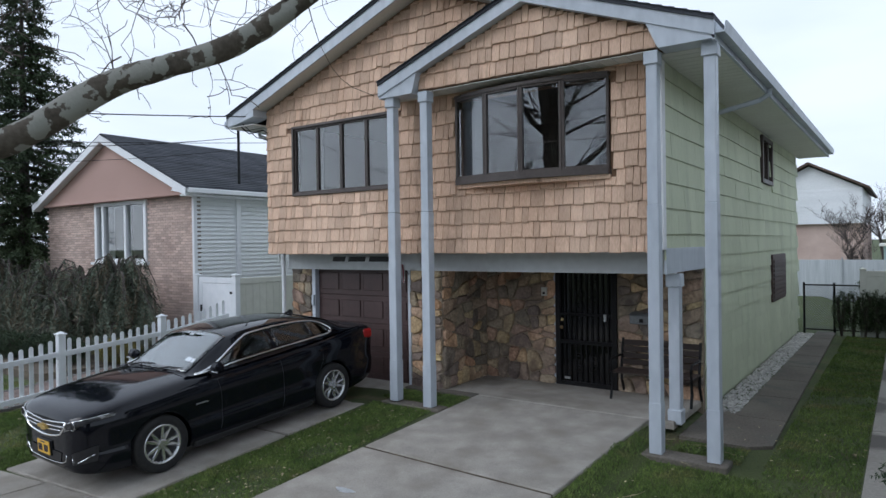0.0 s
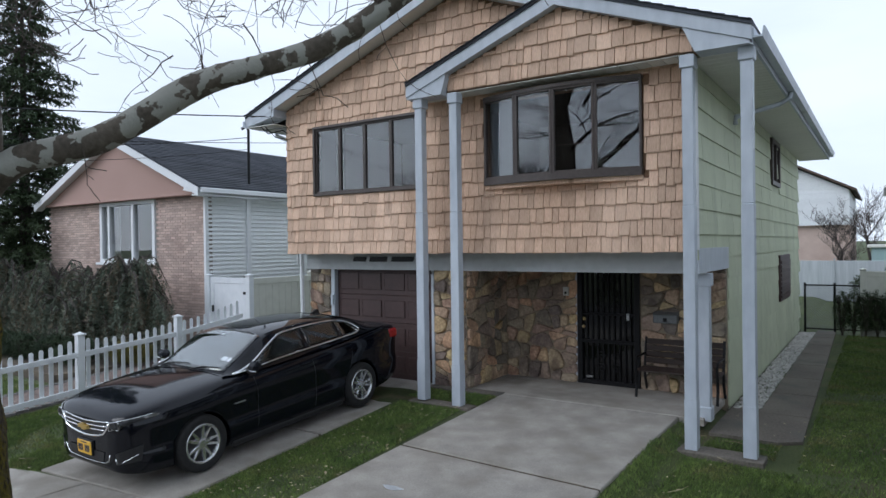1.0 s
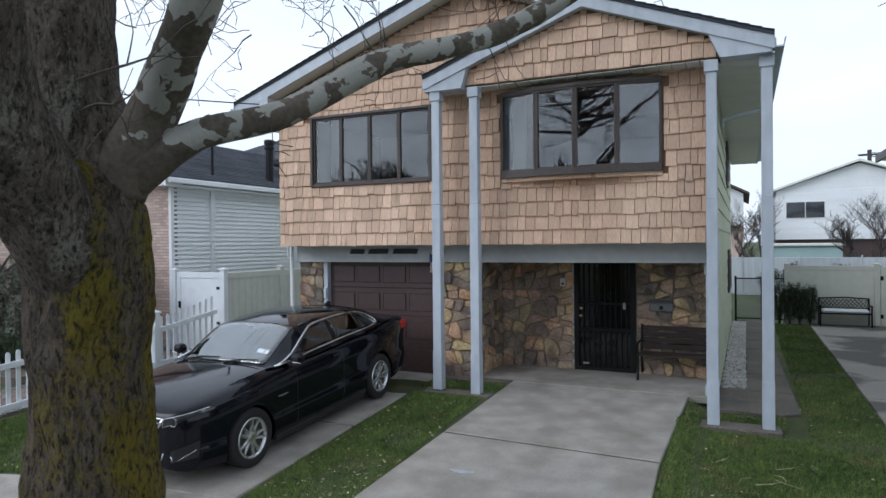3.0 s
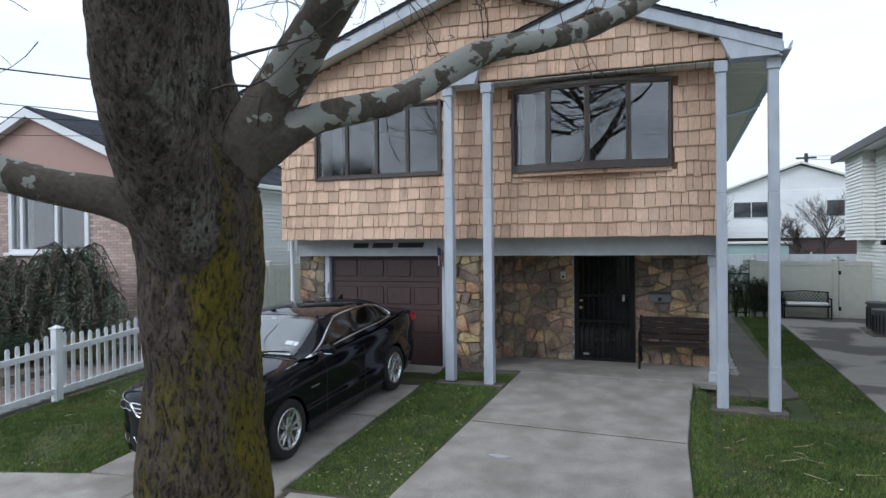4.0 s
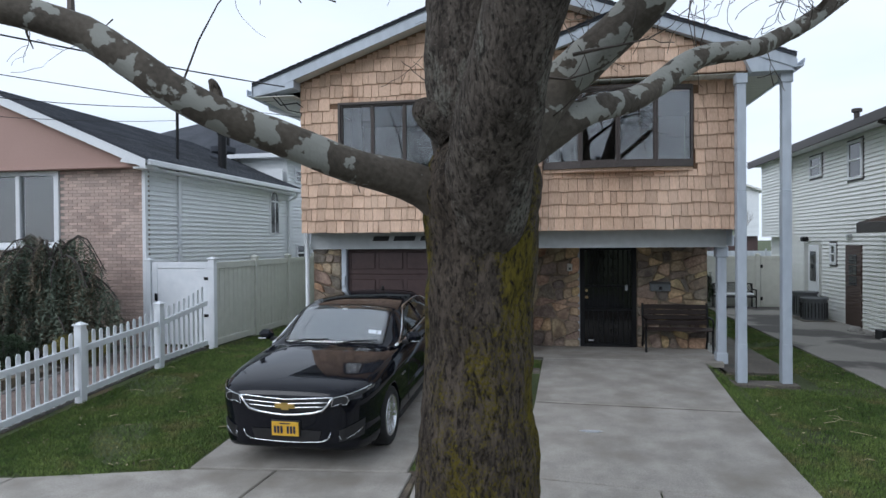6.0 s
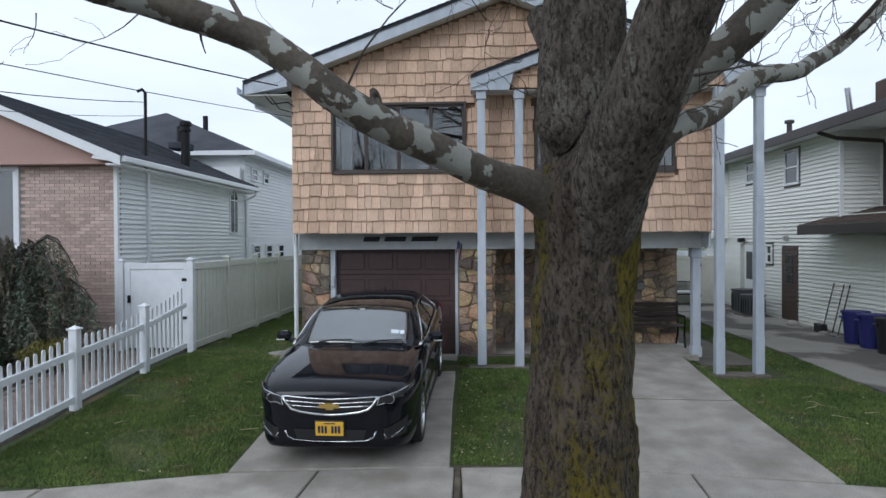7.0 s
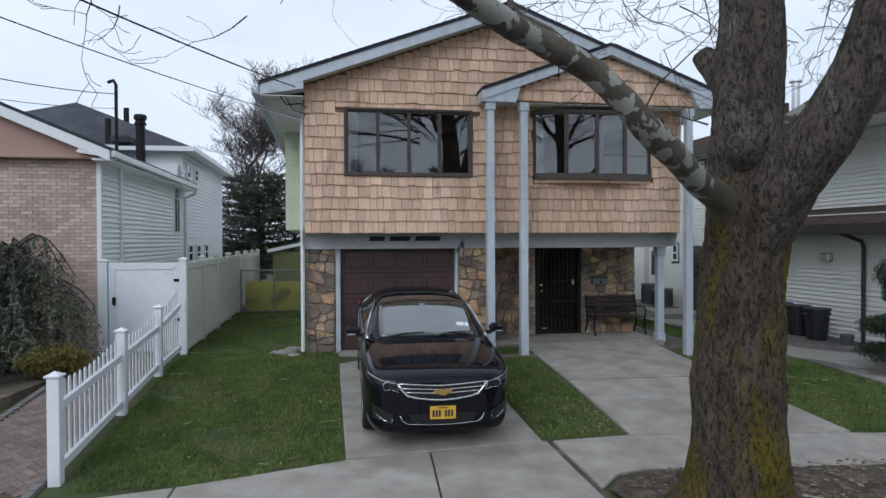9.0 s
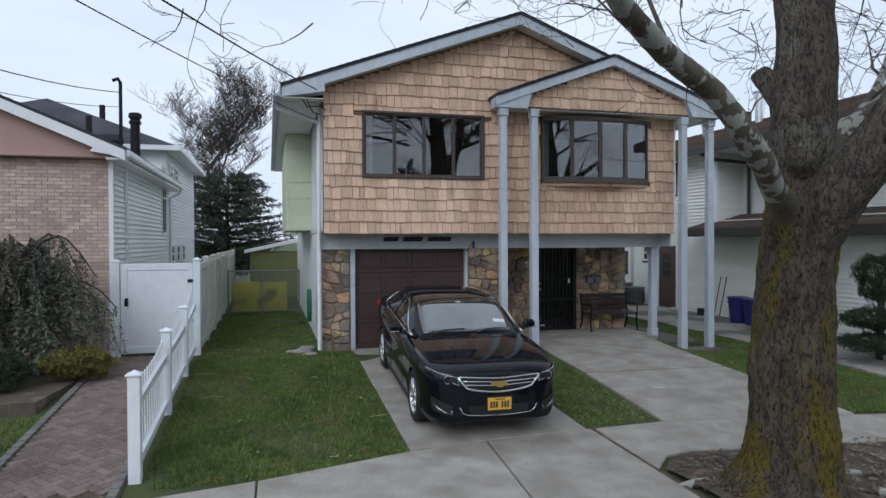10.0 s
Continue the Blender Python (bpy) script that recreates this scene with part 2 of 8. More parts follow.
def axis_steps(lo, hi, fine_lo, fine_hi, step):
    far = [lo, lo / 4, lo / 12] if lo < -50 else [lo]
    near = list(np.arange(fine_lo, fine_hi + 0.001, step))
    return sorted(set([round(v, 3) for v in far + near + ([hi / 12, hi / 4, hi] if hi > 50 else [hi])]))


gx = axis_steps(-1500, 1500, -14, 20, 0.25)
gy = sorted(set(axis_steps(-1500, 1500, -9.5, 26, 0.25) + [-8.6, -8.58]))
ground_verts = [(x, y, ground_z(x, y) + (0.012 * noise.noise(Vector((x * 1.3, y * 1.3, 0))) if -8.5 < y < 24 else 0) - (0.03 if y > -8.6 else 0)) for y in gy for x in gx]
ground_faces = [(j * len(gx) + i, j * len(gx) + i + 1, (j + 1) * len(gx) + i + 1, (j + 1) * len(gx) + i) for j in range(len(gy) - 1) for i in range(len(gx) - 1)]
tagged(raw("ground", ground_verts, ground_faces, LAWN), "worn green lawn and bare soil sloping to the street", "ground", kind="structure")


def slab(bm, corners, thick=0.1, lift=0.0):
    """A paving slab with its corners on the ground, in plan."""
    top = [bm.verts.new((x, y, ground_z(min(x, 7.1), y) + lift)) for x, y in corners]
    low = [bm.verts.new((v.co.x, v.co.y, v.co.z - thick)) for v in top]
    n = len(corners)
    faces = [bm.faces.new(top), bm.faces.new(low[::-1])] + [bm.faces.new((top[i], low[i], low[(i + 1) % n], top[(i + 1) % n])) for i in range(n)]
    bmesh.ops.recalc_face_normals(bm, faces=faces)
    edges = [e for e in faces[0].edges]
    bmesh.ops.bevel(bm, geom=edges, offset=0.012, segments=1, affect="EDGES")
    return bm


def paving(name, label, category, pieces, material=None, lift=0.0):
    top = thing(name, (0, 0, 0), label, category, kind="structure")
    for corners in pieces:
        part("slab", slab(bmesh.new(), corners, lift=lift), material or CONCRETE, top)
    return top


paving("driveway", "grey concrete driveway slabs leading to the garage", "driveway", [
    [(0.60, 0.70), (0.61, -2.22), (2.98, -2.22), (2.98, 0.70)],
    [(0.61, -2.27), (0.62, -4.80), (3.03, -4.62), (2.98, -2.27)]])
FRONT_WALK = paving("front_walk", "wide pale concrete walk to the front door", "walkway", [
    [(3.66, 2.0), (3.66, 0.62), (4.35, 0.55), (7.45, 0.55), (7.45, 2.0)],
    [(4.35, 0.53), (4.30, -2.08), (7.02, -2.22), (7.12, 0.53)],
    [(4.30, -2.135), (4.20, -4.58), (7.10, -4.92), (7.02, -2.275)]], lift=0.012)
part("joint_fill", slab(bmesh.new(), [(4.31, -2.083), (4.31, -2.132), (7.01, -2.270), (7.01, -2.224)], lift=0.004), SOIL, FRONT_WALK, "dark soil in the joint")
paving("pavement", "grey concrete street pavement slabs with dark joints", "pavement", [
    [(-2.3, -5.50), (-2.3, -8.4), (-1.2, -8.4), (-1.15, -5.30)],
    [(-1.13, -5.30), (-1.18, -8.4), (1.35, -8.4), (1.6, -4.76), (0.62, -4.86)],
    [(1.62, -4.75), (1.37, -8.4), (3.12, -8.4), (3.08, -4.64)],
    [(3.16, -4.64), (3.22, -6.0), (3.55, -5.66), (3.9, -5.58), (5.6, -5.8), (5.6, -4.74), (4.2, -4.60)],
    [(5.62, -4.74), (5.62, -5.8), (8.1, -6.05), (8.1, -5.1), (7.1, -4.95)],
    [(8.12, -5.1), (8.12, -6.05), (11.5, -6.3), (11.5, -5.3)],
    [(11.52, -5.3), (11.52, -6.3), (15.5, -6.5), (15.5, -5.4)],
    [(-2.32, -5.50), (-2.32, -8.4), (-5.0, -8.4), (-5.0, -5.55)],
    [(-5.02, -5.55), (-5.02, -8.4), (-9.0, -8.4), (-9.0, -5.6)]])
street_paving = next(o for o in scene.objects if o.name.startswith("pavement"))
for strip in ([(3.085, -4.645), (3.125, -8.4), (3.215, -8.4), (3.155, -4.645)], [(3.03, -4.55), (3.03, -4.66), (4.25, -4.62), (4.2, -4.54)], [(0.605, -2.218), (0.605, -2.272), (2.985, -2.272), (2.985, -2.218)]):
    part("joint_fill", slab(bmesh.new(), strip, lift=-0.02), SOIL, street_paving, "dark crumbled soil in the joint")
tagged(part("kerb", one_box(-60, -8.62, -0.7, 60, -8.42, -0.41, 0.02), CONCRETE), "pale concrete kerb along the street", "kerb", kind="structure")
tagged(part("road", one_box(-60, -17.5, -0.7, 60, -8.62, -0.535), ASPHALT), "dark asphalt street", "road", kind="structure")


# ---- the house ----
HOUSE = thing("house", (0, 0, 0), "two-storey house with tan shake front, green side and stone entrance", "house")
RIDGE_X, RIDGE_Z, EAVE_L, EAVE_R, EAVE_Z, DEPTH = 3.83, 6.66, -0.78, 8.26, 4.99, 12.35
PORCH_X, PORCH_L = 5.79, 3.25


def main_roof(x):
    return RIDGE_Z - (RIDGE_Z - EAVE_Z) * ((RIDGE_X - x) / (RIDGE_X - EAVE_L) if x < RIDGE_X else (x - RIDGE_X) / (EAVE_R - RIDGE_X))


PORCH_Z = main_roof(PORCH_X)


def porch_roof(x):
    return main_roof(x) if x > PORCH_X else PORCH_Z - (PORCH_Z - EAVE_Z) * (PORCH_X - x) / (PORCH_X - PORCH_L)


def quad_slab(bm, edge, y0, y1, up):
    """A sloping slab: edge gives (x, z) at its two ends; it reaches up by the thickness."""
    (xa, za), (xb, zb) = edge
    return prism(bm, [(xa, za), (xb, zb), (xb, zb + up), (xa, za + up)], "y", y0, y1)


# roof decks, their shingle skins, rakes and eaves
roof = part("roof", quad_slab(bmesh.new(), ((EAVE_L, EAVE_Z - 0.05), (RIDGE_X, RIDGE_Z - 0.05)), -0.36, 12.8, 0.05), ROOF_BLACK, HOUSE, "black asphalt shingle gable roof")
part("roof_slope", quad_slab(bmesh.new(), ((RIDGE_X, RIDGE_Z - 0.05), (PORCH_X, PORCH_Z - 0.05)), -0.36, 12.8, 0.05), ROOF_BLACK, roof)
part("roof_slope", quad_slab(bmesh.new(), ((PORCH_X, PORCH_Z - 0.05), (EAVE_R, EAVE_Z - 0.05)), -0.54, 12.8, 0.05), ROOF_BLACK, roof)
part("porch_roof_slope", quad_slab(bmesh.new(), ((PORCH_L, EAVE_Z - 0.05), (PORCH_X, PORCH_Z - 0.05)), -0.54, 3.2, 0.05), ROOF_BLACK, roof)
for xa, xb, y0 in ((EAVE_L + 0.0, RIDGE_X, -0.34), (RIDGE_X, PORCH_X + 0.3, -0.34)):
    part("rake_board", quad_slab(bmesh.new(), ((xa, main_roof(xa) - 0.24), (xb, main_roof(xb) - 0.24)), y0, y0 + 0.03, 0.19), GREY_TRIM, roof)
    part("rake_soffit", quad_slab(bmesh.new(), ((xa, main_roof(xa) - 0.22), (xb, main_roof(xb) - 0.22)), y0 + 0.03, 0.0, 0.02), SOFFIT, roof)
for xa, xb in ((PORCH_L, PORCH_X), (PORCH_X, EAVE_R)):
    part("rake_board", quad_slab(bmesh.new(), ((xa, porch_roof(xa) - 0.22), (xb, porch_roof(xb) - 0.22)), -0.52, -0.49, 0.17), GREY_TRIM, roof)
    part("rake_soffit", quad_slab(bmesh.new(), ((xa, porch_roof(xa) - 0.21), (xb, porch_roof(xb) - 0.21)), -0.49, -0.36, 0.02), GREY_TRIM, roof)
part("cornice_return", prism(bmesh.new(), [(PORCH_L, 4.74), (PORCH_L, EAVE_Z - 0.06), (4.0, porch_roof(4.0) - 0.2), (3.93, 4.82), (3.9, 4.74)], "y", -0.50, -0.2), GREY_TRIM, roof)
part("cornice_return", prism(bmesh.new(), [(EAVE_R, 4.74), (EAVE_R, EAVE_Z - 0.06), (7.46, porch_roof(7.46) - 0.2), (7.58, 4.82), (7.62, 4.74)], "y", -0.50, -0.2), GREY_TRIM, roof)
part("cornice_return", prism(bmesh.new(), [(EAVE_L, 4.76), (EAVE_L, EAVE_Z - 0.06), (0.0, main_roof(0) - 0.24), (0.0, 4.9)], "y", -0.335, 0.0), GREY_TRIM, roof)
part("eave_board", one_box(EAVE_L - 0.02, -0.34, 4.76, EAVE_L + 0.02, 12.8, EAVE_Z - 0.04), GREY_TRIM, roof)
for side_x, x0, x1 in ((EAVE_R, EAVE_R + 0.005, EAVE_R + 0.12), (EAVE_L, EAVE_L - 0.13, EAVE_L - 0.022)):
    part("gutter", prism(bmesh.new(), [(x0, 4.79), (x1 - 0.01, 4.79), (x1 + 0.015, 4.91), (x1 - 0.005, 4.91), (x1 - 0.02, 4.81), (x0 + 0.015, 4.81), (x0 + 0.015, 4.91), (x0, 4.91)], "y", -0.5 if side_x > 0 else -0.3, 12.8), GREY_TRIM, roof)
part("eave_board", one_box(EAVE_R - 0.03, -0.5, 4.72, EAVE_R + 0.003, 12.8, EAVE_Z - 0.06), GREY_TRIM, roof)
soffit = part("soffit", one_box(7.5, -0.2, 4.75, EAVE_R - 0.03, 12.8, 4.757), SOFFIT, roof, "ribbed pale soffit panels")
part("soffit", one_box(EAVE_L + 0.02, -0.33, 4.752, 0.0, 0.0, 4.764), SOFFIT, roof)
SOFFIT_SIDE = mesh_of("soffit_panel", one_box(0, 0, 0, 0.73, 0.176, 0.014, 0.003), SOFFIT)
SOFFIT_FRONT = mesh_of("soffit_panel", one_box(0, 0, 0, 0.176, 0.36, 0.014, 0.003), SOFFIT)
for k in range(70):
    y = -0.2 + k * 0.186
    part("soffit_panel", SOFFIT_SIDE, None, roof).location = (7.5, y, 4.735)
    if y > 0:
        part("soffit_panel", SOFFIT_SIDE, None, roof).location = (EAVE_L + 0.02, y, 4.775)
for k in range(23):
    part("soffit_panel", SOFFIT_FRONT, None, roof).location = (3.27 + k * 0.186, -0.36, 4.755)
# ridge-line shingle courses, slightly proud
for xa, xb, f, y0 in ((EAVE_L, RIDGE_X, main_roof, -0.38), (RIDGE_X, EAVE_R, main_roof, -0.38), (PORCH_L, PORCH_X, porch_roof, -0.56)):
    n = int(abs(xb - xa) / 0.14)
    for k in range(n):
        p, q = xa + (xb - xa) * k / n, xa + (xb - xa) * (k + 1) / n
        start = -0.56 if p > PORCH_X else y0
        part("roof_course", prism(bmesh.new(), [(p, f(p) + 0.001), (q, f(q) + 0.001), (q, f(q) + (0.004 if xa != RIDGE_X else 0.016)), (p, f(p) + (0.016 if xa != RIDGE_X else 0.004))], "y", start, 12.82 if f is main_roof else 2.9), ROOF_BLACK, roof)

# upper front wall round the two windows, side walls, floor and ceiling
WL, WR = (0.74, 3.15, 3.39, 4.63), (4.40, 6.83, 3.40, 4.66)
front = bmesh.new()
box(front, 0.0, 0.0, 2.36, 7.5, 0.15, WL[2])
for x0, x1 in ((0.0, WL[0]), (WL[1], WR[0]), (WR[1], 7.5)):
    box(front, x0, 0.0, WL[2], x1, 0.15, WL[3])
prism(front, [(0.0, WL[3]), (7.5, WL[3]), (7.5, main_roof(7.5) - 0.06), (RIDGE_X, RIDGE_Z - 0.06), (0.0, main_roof(0.0) - 0.06)], "y", 0.0, 0.15)
front_wall = part("front_wall", front, CEDAR_BACK, HOUSE, "wall clad in tan cedar shakes")
part("porch_gable", prism(bmesh.new(), [(3.95, 4.80), (7.57, 4.80), (7.57, porch_roof(7.57) - 0.06), (PORCH_X, PORCH_Z - 0.06), (3.95, porch_roof(3.95) - 0.06)], "y", -0.36, -0.22), CEDAR_BACK, HOUSE, "small shake-clad gable over the porch")
part("gable_bottom_trim", one_box(3.93, -0.37, 4.78, 7.6, -0.2, 4.80), CEDAR_BACK, HOUSE)
side = bmesh.new()
box(side, 7.33, 0.15, 2.36, 7.48, 6.95, 4.95)
box(side, 7.33, 8.25, 2.36, 7.48, DEPTH, 4.95)
box(side, 7.33, 6.95, 2.36, 7.48, 8.25, 3.66)
box(side, 7.33, 6.95, 4.68, 7.48, 8.25, 4.95)
box(side, 7.33, 2.1, -0.3, 7.48, DEPTH, 2.36)
right_wall = part("side_wall", side, GREEN, HOUSE, "pale green shingle-sided wall")
side = bmesh.new()
box(side, 0.02, 0.15, 2.36, 0.17, DEPTH, 4.95)
box(side, 0.02, 0.6, -0.2, 0.17, DEPTH, 2.36)
left_wall = part("side_wall", side, WHITE_SIDING, HOUSE, "white and green sided wall with a bump-out")
part("back_wall", one_box(0.17, DEPTH - 0.15, -0.2, 7.33, DEPTH, 4.95), GREEN, HOUSE)
part("back_gable", prism(bmesh.new(), [(0.02, 4.95), (7.48, 4.95), (7.48, main_roof(7.48) - 0.06), (RIDGE_X, RIDGE_Z - 0.06), (0.02, main_roof(0.02) - 0.06)], "y", DEPTH - 0.15, DEPTH), GREEN, HOUSE)
part("upper_floor", one_box(0.0, 0.02, 2.35, 7.48, DEPTH - 0.15, 2.45), SOFFIT, HOUSE)
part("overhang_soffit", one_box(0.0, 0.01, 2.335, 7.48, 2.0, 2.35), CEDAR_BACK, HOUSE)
# inner ceiling and walls painted near-black to keep the rooms dark
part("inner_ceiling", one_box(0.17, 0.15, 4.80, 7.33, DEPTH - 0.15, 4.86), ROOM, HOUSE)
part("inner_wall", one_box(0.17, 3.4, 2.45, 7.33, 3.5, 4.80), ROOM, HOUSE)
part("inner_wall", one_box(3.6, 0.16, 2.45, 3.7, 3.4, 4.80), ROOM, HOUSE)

# shakes: the nearest courses as single pieces, the rest joined
rnd = random.Random(11)
WIDTHS = (0.10, 0.13, 0.155, 0.18, 0.215)


def shake_verts(w, h, lean=0.0):
    """A tapered shake with a butt edge; origin at its lower left, back plane y = 0."""
    t0, t1, e = 0.034, 0.008, 0.004
    pts = [(e, 0, 0), (w - e, 0, lean), (w - e, 0, h), (e, 0, h), (e, -t0, 0.0), (w - e, -t0, lean), (w - e, -t1, h), (e, -t1, h), (e + 0.004, -t0 - 0.003, 0.012), (w - e - 0.004, -t0 - 0.003, 0.012 + lean)]
    faces = [(0, 1, 5, 4), (1, 2, 6, 5), (0, 4, 7, 3), (2, 3, 7, 6), (4, 5, 9, 8), (8, 9, 6, 7), (4, 8, 7), (5, 6, 9)]
    return pts, faces


SHAKES = []
for w in WIDTHS:
    for lean in (-0.006, 0.0, 0.007):
        me = bpy.data.meshes.new("shingle")
        me.from_pydata(*[shake_verts(w, 0.245, lean)[0], [], shake_verts(w, 0.245, lean)[1]])
        me.materials.append(CEDAR)
        SHAKES.append((w, me))


def shakes(parent, x0, x1, z0, top, y, holes, singles):
    """Courses of shakes from z0 up to the line top(x); singles(x, z) tells which are pieces of their own."""
    verts, faces = [], []
    row = 0
    while True:
        z = z0 + row * 0.222
        if z > max(top(x0 + (x1 - x0) * k / 20) for k in range(21)):
            break
        x = x0 - rnd.uniform(0, 0.08)
        while x < x1 - 0.01:
            w, me = rnd.choice(SHAKES)
            xa, xb = max(x, x0), min(x + w, x1)
            drop = rnd.choice((0, 0, 0, 0.008, -0.01, 0.014, -0.014))
            if row == 0:
                drop = rnd.choice((0, 0.004, -0.004))
            height = min(0.245, top(xa) - z - drop, top(xb) - z - drop)
            blocked, lift = False, 0.0
            for a, bb, c, d in holes:
                if a < xb and xa < bb and c < z + 0.222 and z < d:
                    if z < c - 0.03:
                        height = min(height, c - z - drop)
                    elif z + 0.222 > d + 0.03:
                        lift = d - z
                        height = min(height, 0.245 - lift)
                    elif xa < a - 0.03:
                        xb = a
                    elif xb > bb + 0.03:
                        xa = bb
                    else:
                        blocked = True
            if height > 0.04 and xb - xa > 0.03 and not blocked:
                if height == 0.245 and xb - xa == w and singles((xa + xb) / 2, z):
                    ob = new("shingle", me)
                    ob.parent = parent
                    ob.location = (xa, y - rnd.uniform(0, 0.004), z + drop)
                else:
                    pts, fcs = shake_verts(xb - xa, height, rnd.choice((-0.005, 0, 0.006)))
                    base = len(verts)
                    verts += [(p[0] + xa, p[1] + y - 0.002, p[2] + z + drop + lift) for p in pts]
                    faces += [tuple(i + base for i in f) for f in fcs]
            x += w
        row += 1
    tagged(raw("shingle_field", verts, faces, CEDAR, parent), "tan cedar shakes in uneven courses", kind="stuff")


gable = next(o for o in HOUSE.children if o.name.startswith("porch_gable"))
shakes(front_wall, 0.0, 7.48, 2.30, lambda x: main_roof(x) - 0.235, 0.0, [WL, (WR[0] - 0.02, WR[1] + 0.02, WR[2] - 0.10, WR[3] + 0.02)], lambda x, z: z < 3.3 and (z < 3.1 or x > 3.0))
shakes(gable, 3.95, 7.57, 4.79, lambda x: porch_roof(x) - 0.2, -0.36, [], lambda x, z: z < 5.1)
part("corner_board", one_box(7.485, -0.03, 2.33, 7.52, 0.10, 4.735), WHITE_PAINT, HOUSE)


# windows
def pane_unit(parent, x0, x1, z0, z1, y, frame_w=0.032, sash=True):
    bm = bmesh.new()
    for a, b, c, d in ((x0, x0 + frame_w, z0, z1), (x1 - frame_w, x1, z0, z1), (x0 + frame_w, x1 - frame_w, z0, z0 + frame_w), (x0 + frame_w, x1 - frame_w, z1 - frame_w, z1)):
        box(bm, a, y - 0.03, c, b, y + 0.04, d, 0.006)
    f = part("sash", bm, WIN_BROWN, parent)
    part("pane", one_box(x0 + frame_w - 0.005, y, z0 + frame_w - 0.005, x1 - frame_w + 0.005, y + 0.012, z1 - frame_w + 0.005), PANE, f)


bm = bmesh.new()
x0, x1, z0, z1 = WL
for a, b, c, d in ((x0 - 0.02, x0 + 0.03, z0 - 0.02, z1 + 0.02), (x1 - 0.03, x1 + 0.02, z0 - 0.02, z1 + 0.02), (x0 + 0.03, x1 - 0.03, z1 - 0.03, z1 + 0.02), (x0 + 0.03, x1 - 0.03, z0 - 0.02, z0 + 0.03)):
    box(bm, a, -0.055, c, b, 0.15, d, 0.008)
window = part("window", bm, WIN_BROWN, HOUSE, "wide four-pane window in a dark brown frame")
for k in range(4):
    w = (x1 - x0 - 0.06) / 4
    pane_unit(window, x0 + 0.03 + k * w, x0 + 0.03 + (k + 1) * w, z0 + 0.03, z1 - 0.03, 0.01)
part("curtain", one_box(0.80, 0.5, 2.6, 1.0, 0.53, 4.7), CURTAIN, window)

x0, x1, z0, z1 = WR
sag = 0.20
knots = [(x0 + (x1 - x0) * k / 4, -sag * (1 - ((k - 2) / 2) ** 2) - 0.03) for k in range(5)]
head = [(x0 - 0.03, 0.13)] + [(x, y - 0.05) for x, y in knots] + [(x1 + 0.03, 0.13)]
bow = part("bow_window", prism(bmesh.new(), head, "z", z1 - 0.02, z1 + 0.03), WIN_BROWN, HOUSE, "curved four-pane bow window in a dark brown frame")
part("window_sill", prism(bmesh.new(), head, "z", z0 - 0.06, z0 + 0.03), WIN_BROWN, bow)
part("apron", prism(bmesh.new(), [(x, y * 0.8 + 0.02) for x, y in head], "z", z0 - 0.12, z0 - 0.06), CEDAR, bow, "tan wooden apron under the bow window")
for (xa, ya), (xb, yb) in zip(knots, knots[1:]):
    w = math.hypot(xb - xa, yb - ya)
    m = Matrix.Translation((xa, ya, 0)) @ Matrix.Rotation(math.atan2(yb - ya, xb - xa), 4, "Z")
    bm = bmesh.new()
    for a, b, c, d in ((0, 0.038, z0, z1), (w - 0.038, w, z0, z1), (0.038, w - 0.038, z0 + 0.02, z0 + 0.065), (0.038, w - 0.038, z1 - 0.055, z1)):
        box(bm, a, -0.03, c, b, 0.04, d, 0.006, m)
    f = part("sash", bm, WIN_BROWN, bow)
    part("pane", one_box(0.033, 0.0, z0 + 0.06, w - 0.033, 0.012, z1 - 0.05, 0, m), PANE, f)
    if xa > 5.1 and xa < 6.0 or xb > 6.5:
        part("glazing_bar", one_box(0.05, -0.008, z0 + 0.42, w - 0.05, -0.002, z0 + 0.427, 0, m), WIN_BROWN, f)
part("curtain", one_box(x0 + 0.08, 0.3, 2.6, x0 + 0.3, 0.34, 4.7), CURTAIN, bow)

bm = bmesh.new()
for a, b, c, d in ((6.95, 7.05, 3.66, 4.68), (8.15, 8.25, 3.66, 4.68), (7.05, 8.15, 3.66, 3.76), (7.05, 8.15, 4.58, 4.68), (7.57, 7.63, 3.76, 4.58)):
    box(bm, 7.40, a, c, 7.54, b, d, 0.008)
side_window = part("side_window", bm, WIN_BROWN, HOUSE, "narrow dark-framed window high in the green wall")
part("pane", one_box(7.45, 7.05, 3.76, 7.46, 7.57, 4.58), PANE, side_window)
part("pane", one_box(7.45, 7.63, 3.76, 7.46, 8.15, 4.58), PANE, side_window)
shutter = part("covered_window", one_box(7.47, 8.05, 1.02, 7.54, 9.95, 2.1, 0.01), BROWN_DOOR, HOUSE, "lower side window covered by a dark brown shutter")
bm = bmesh.new()
for k in range(9):
    box(bm, 7.54, 8.13, 1.1 + k * 0.1, 7.56, 9.87, 1.17 + k * 0.1)
part("slat", bm, BROWN_DOOR, shutter)

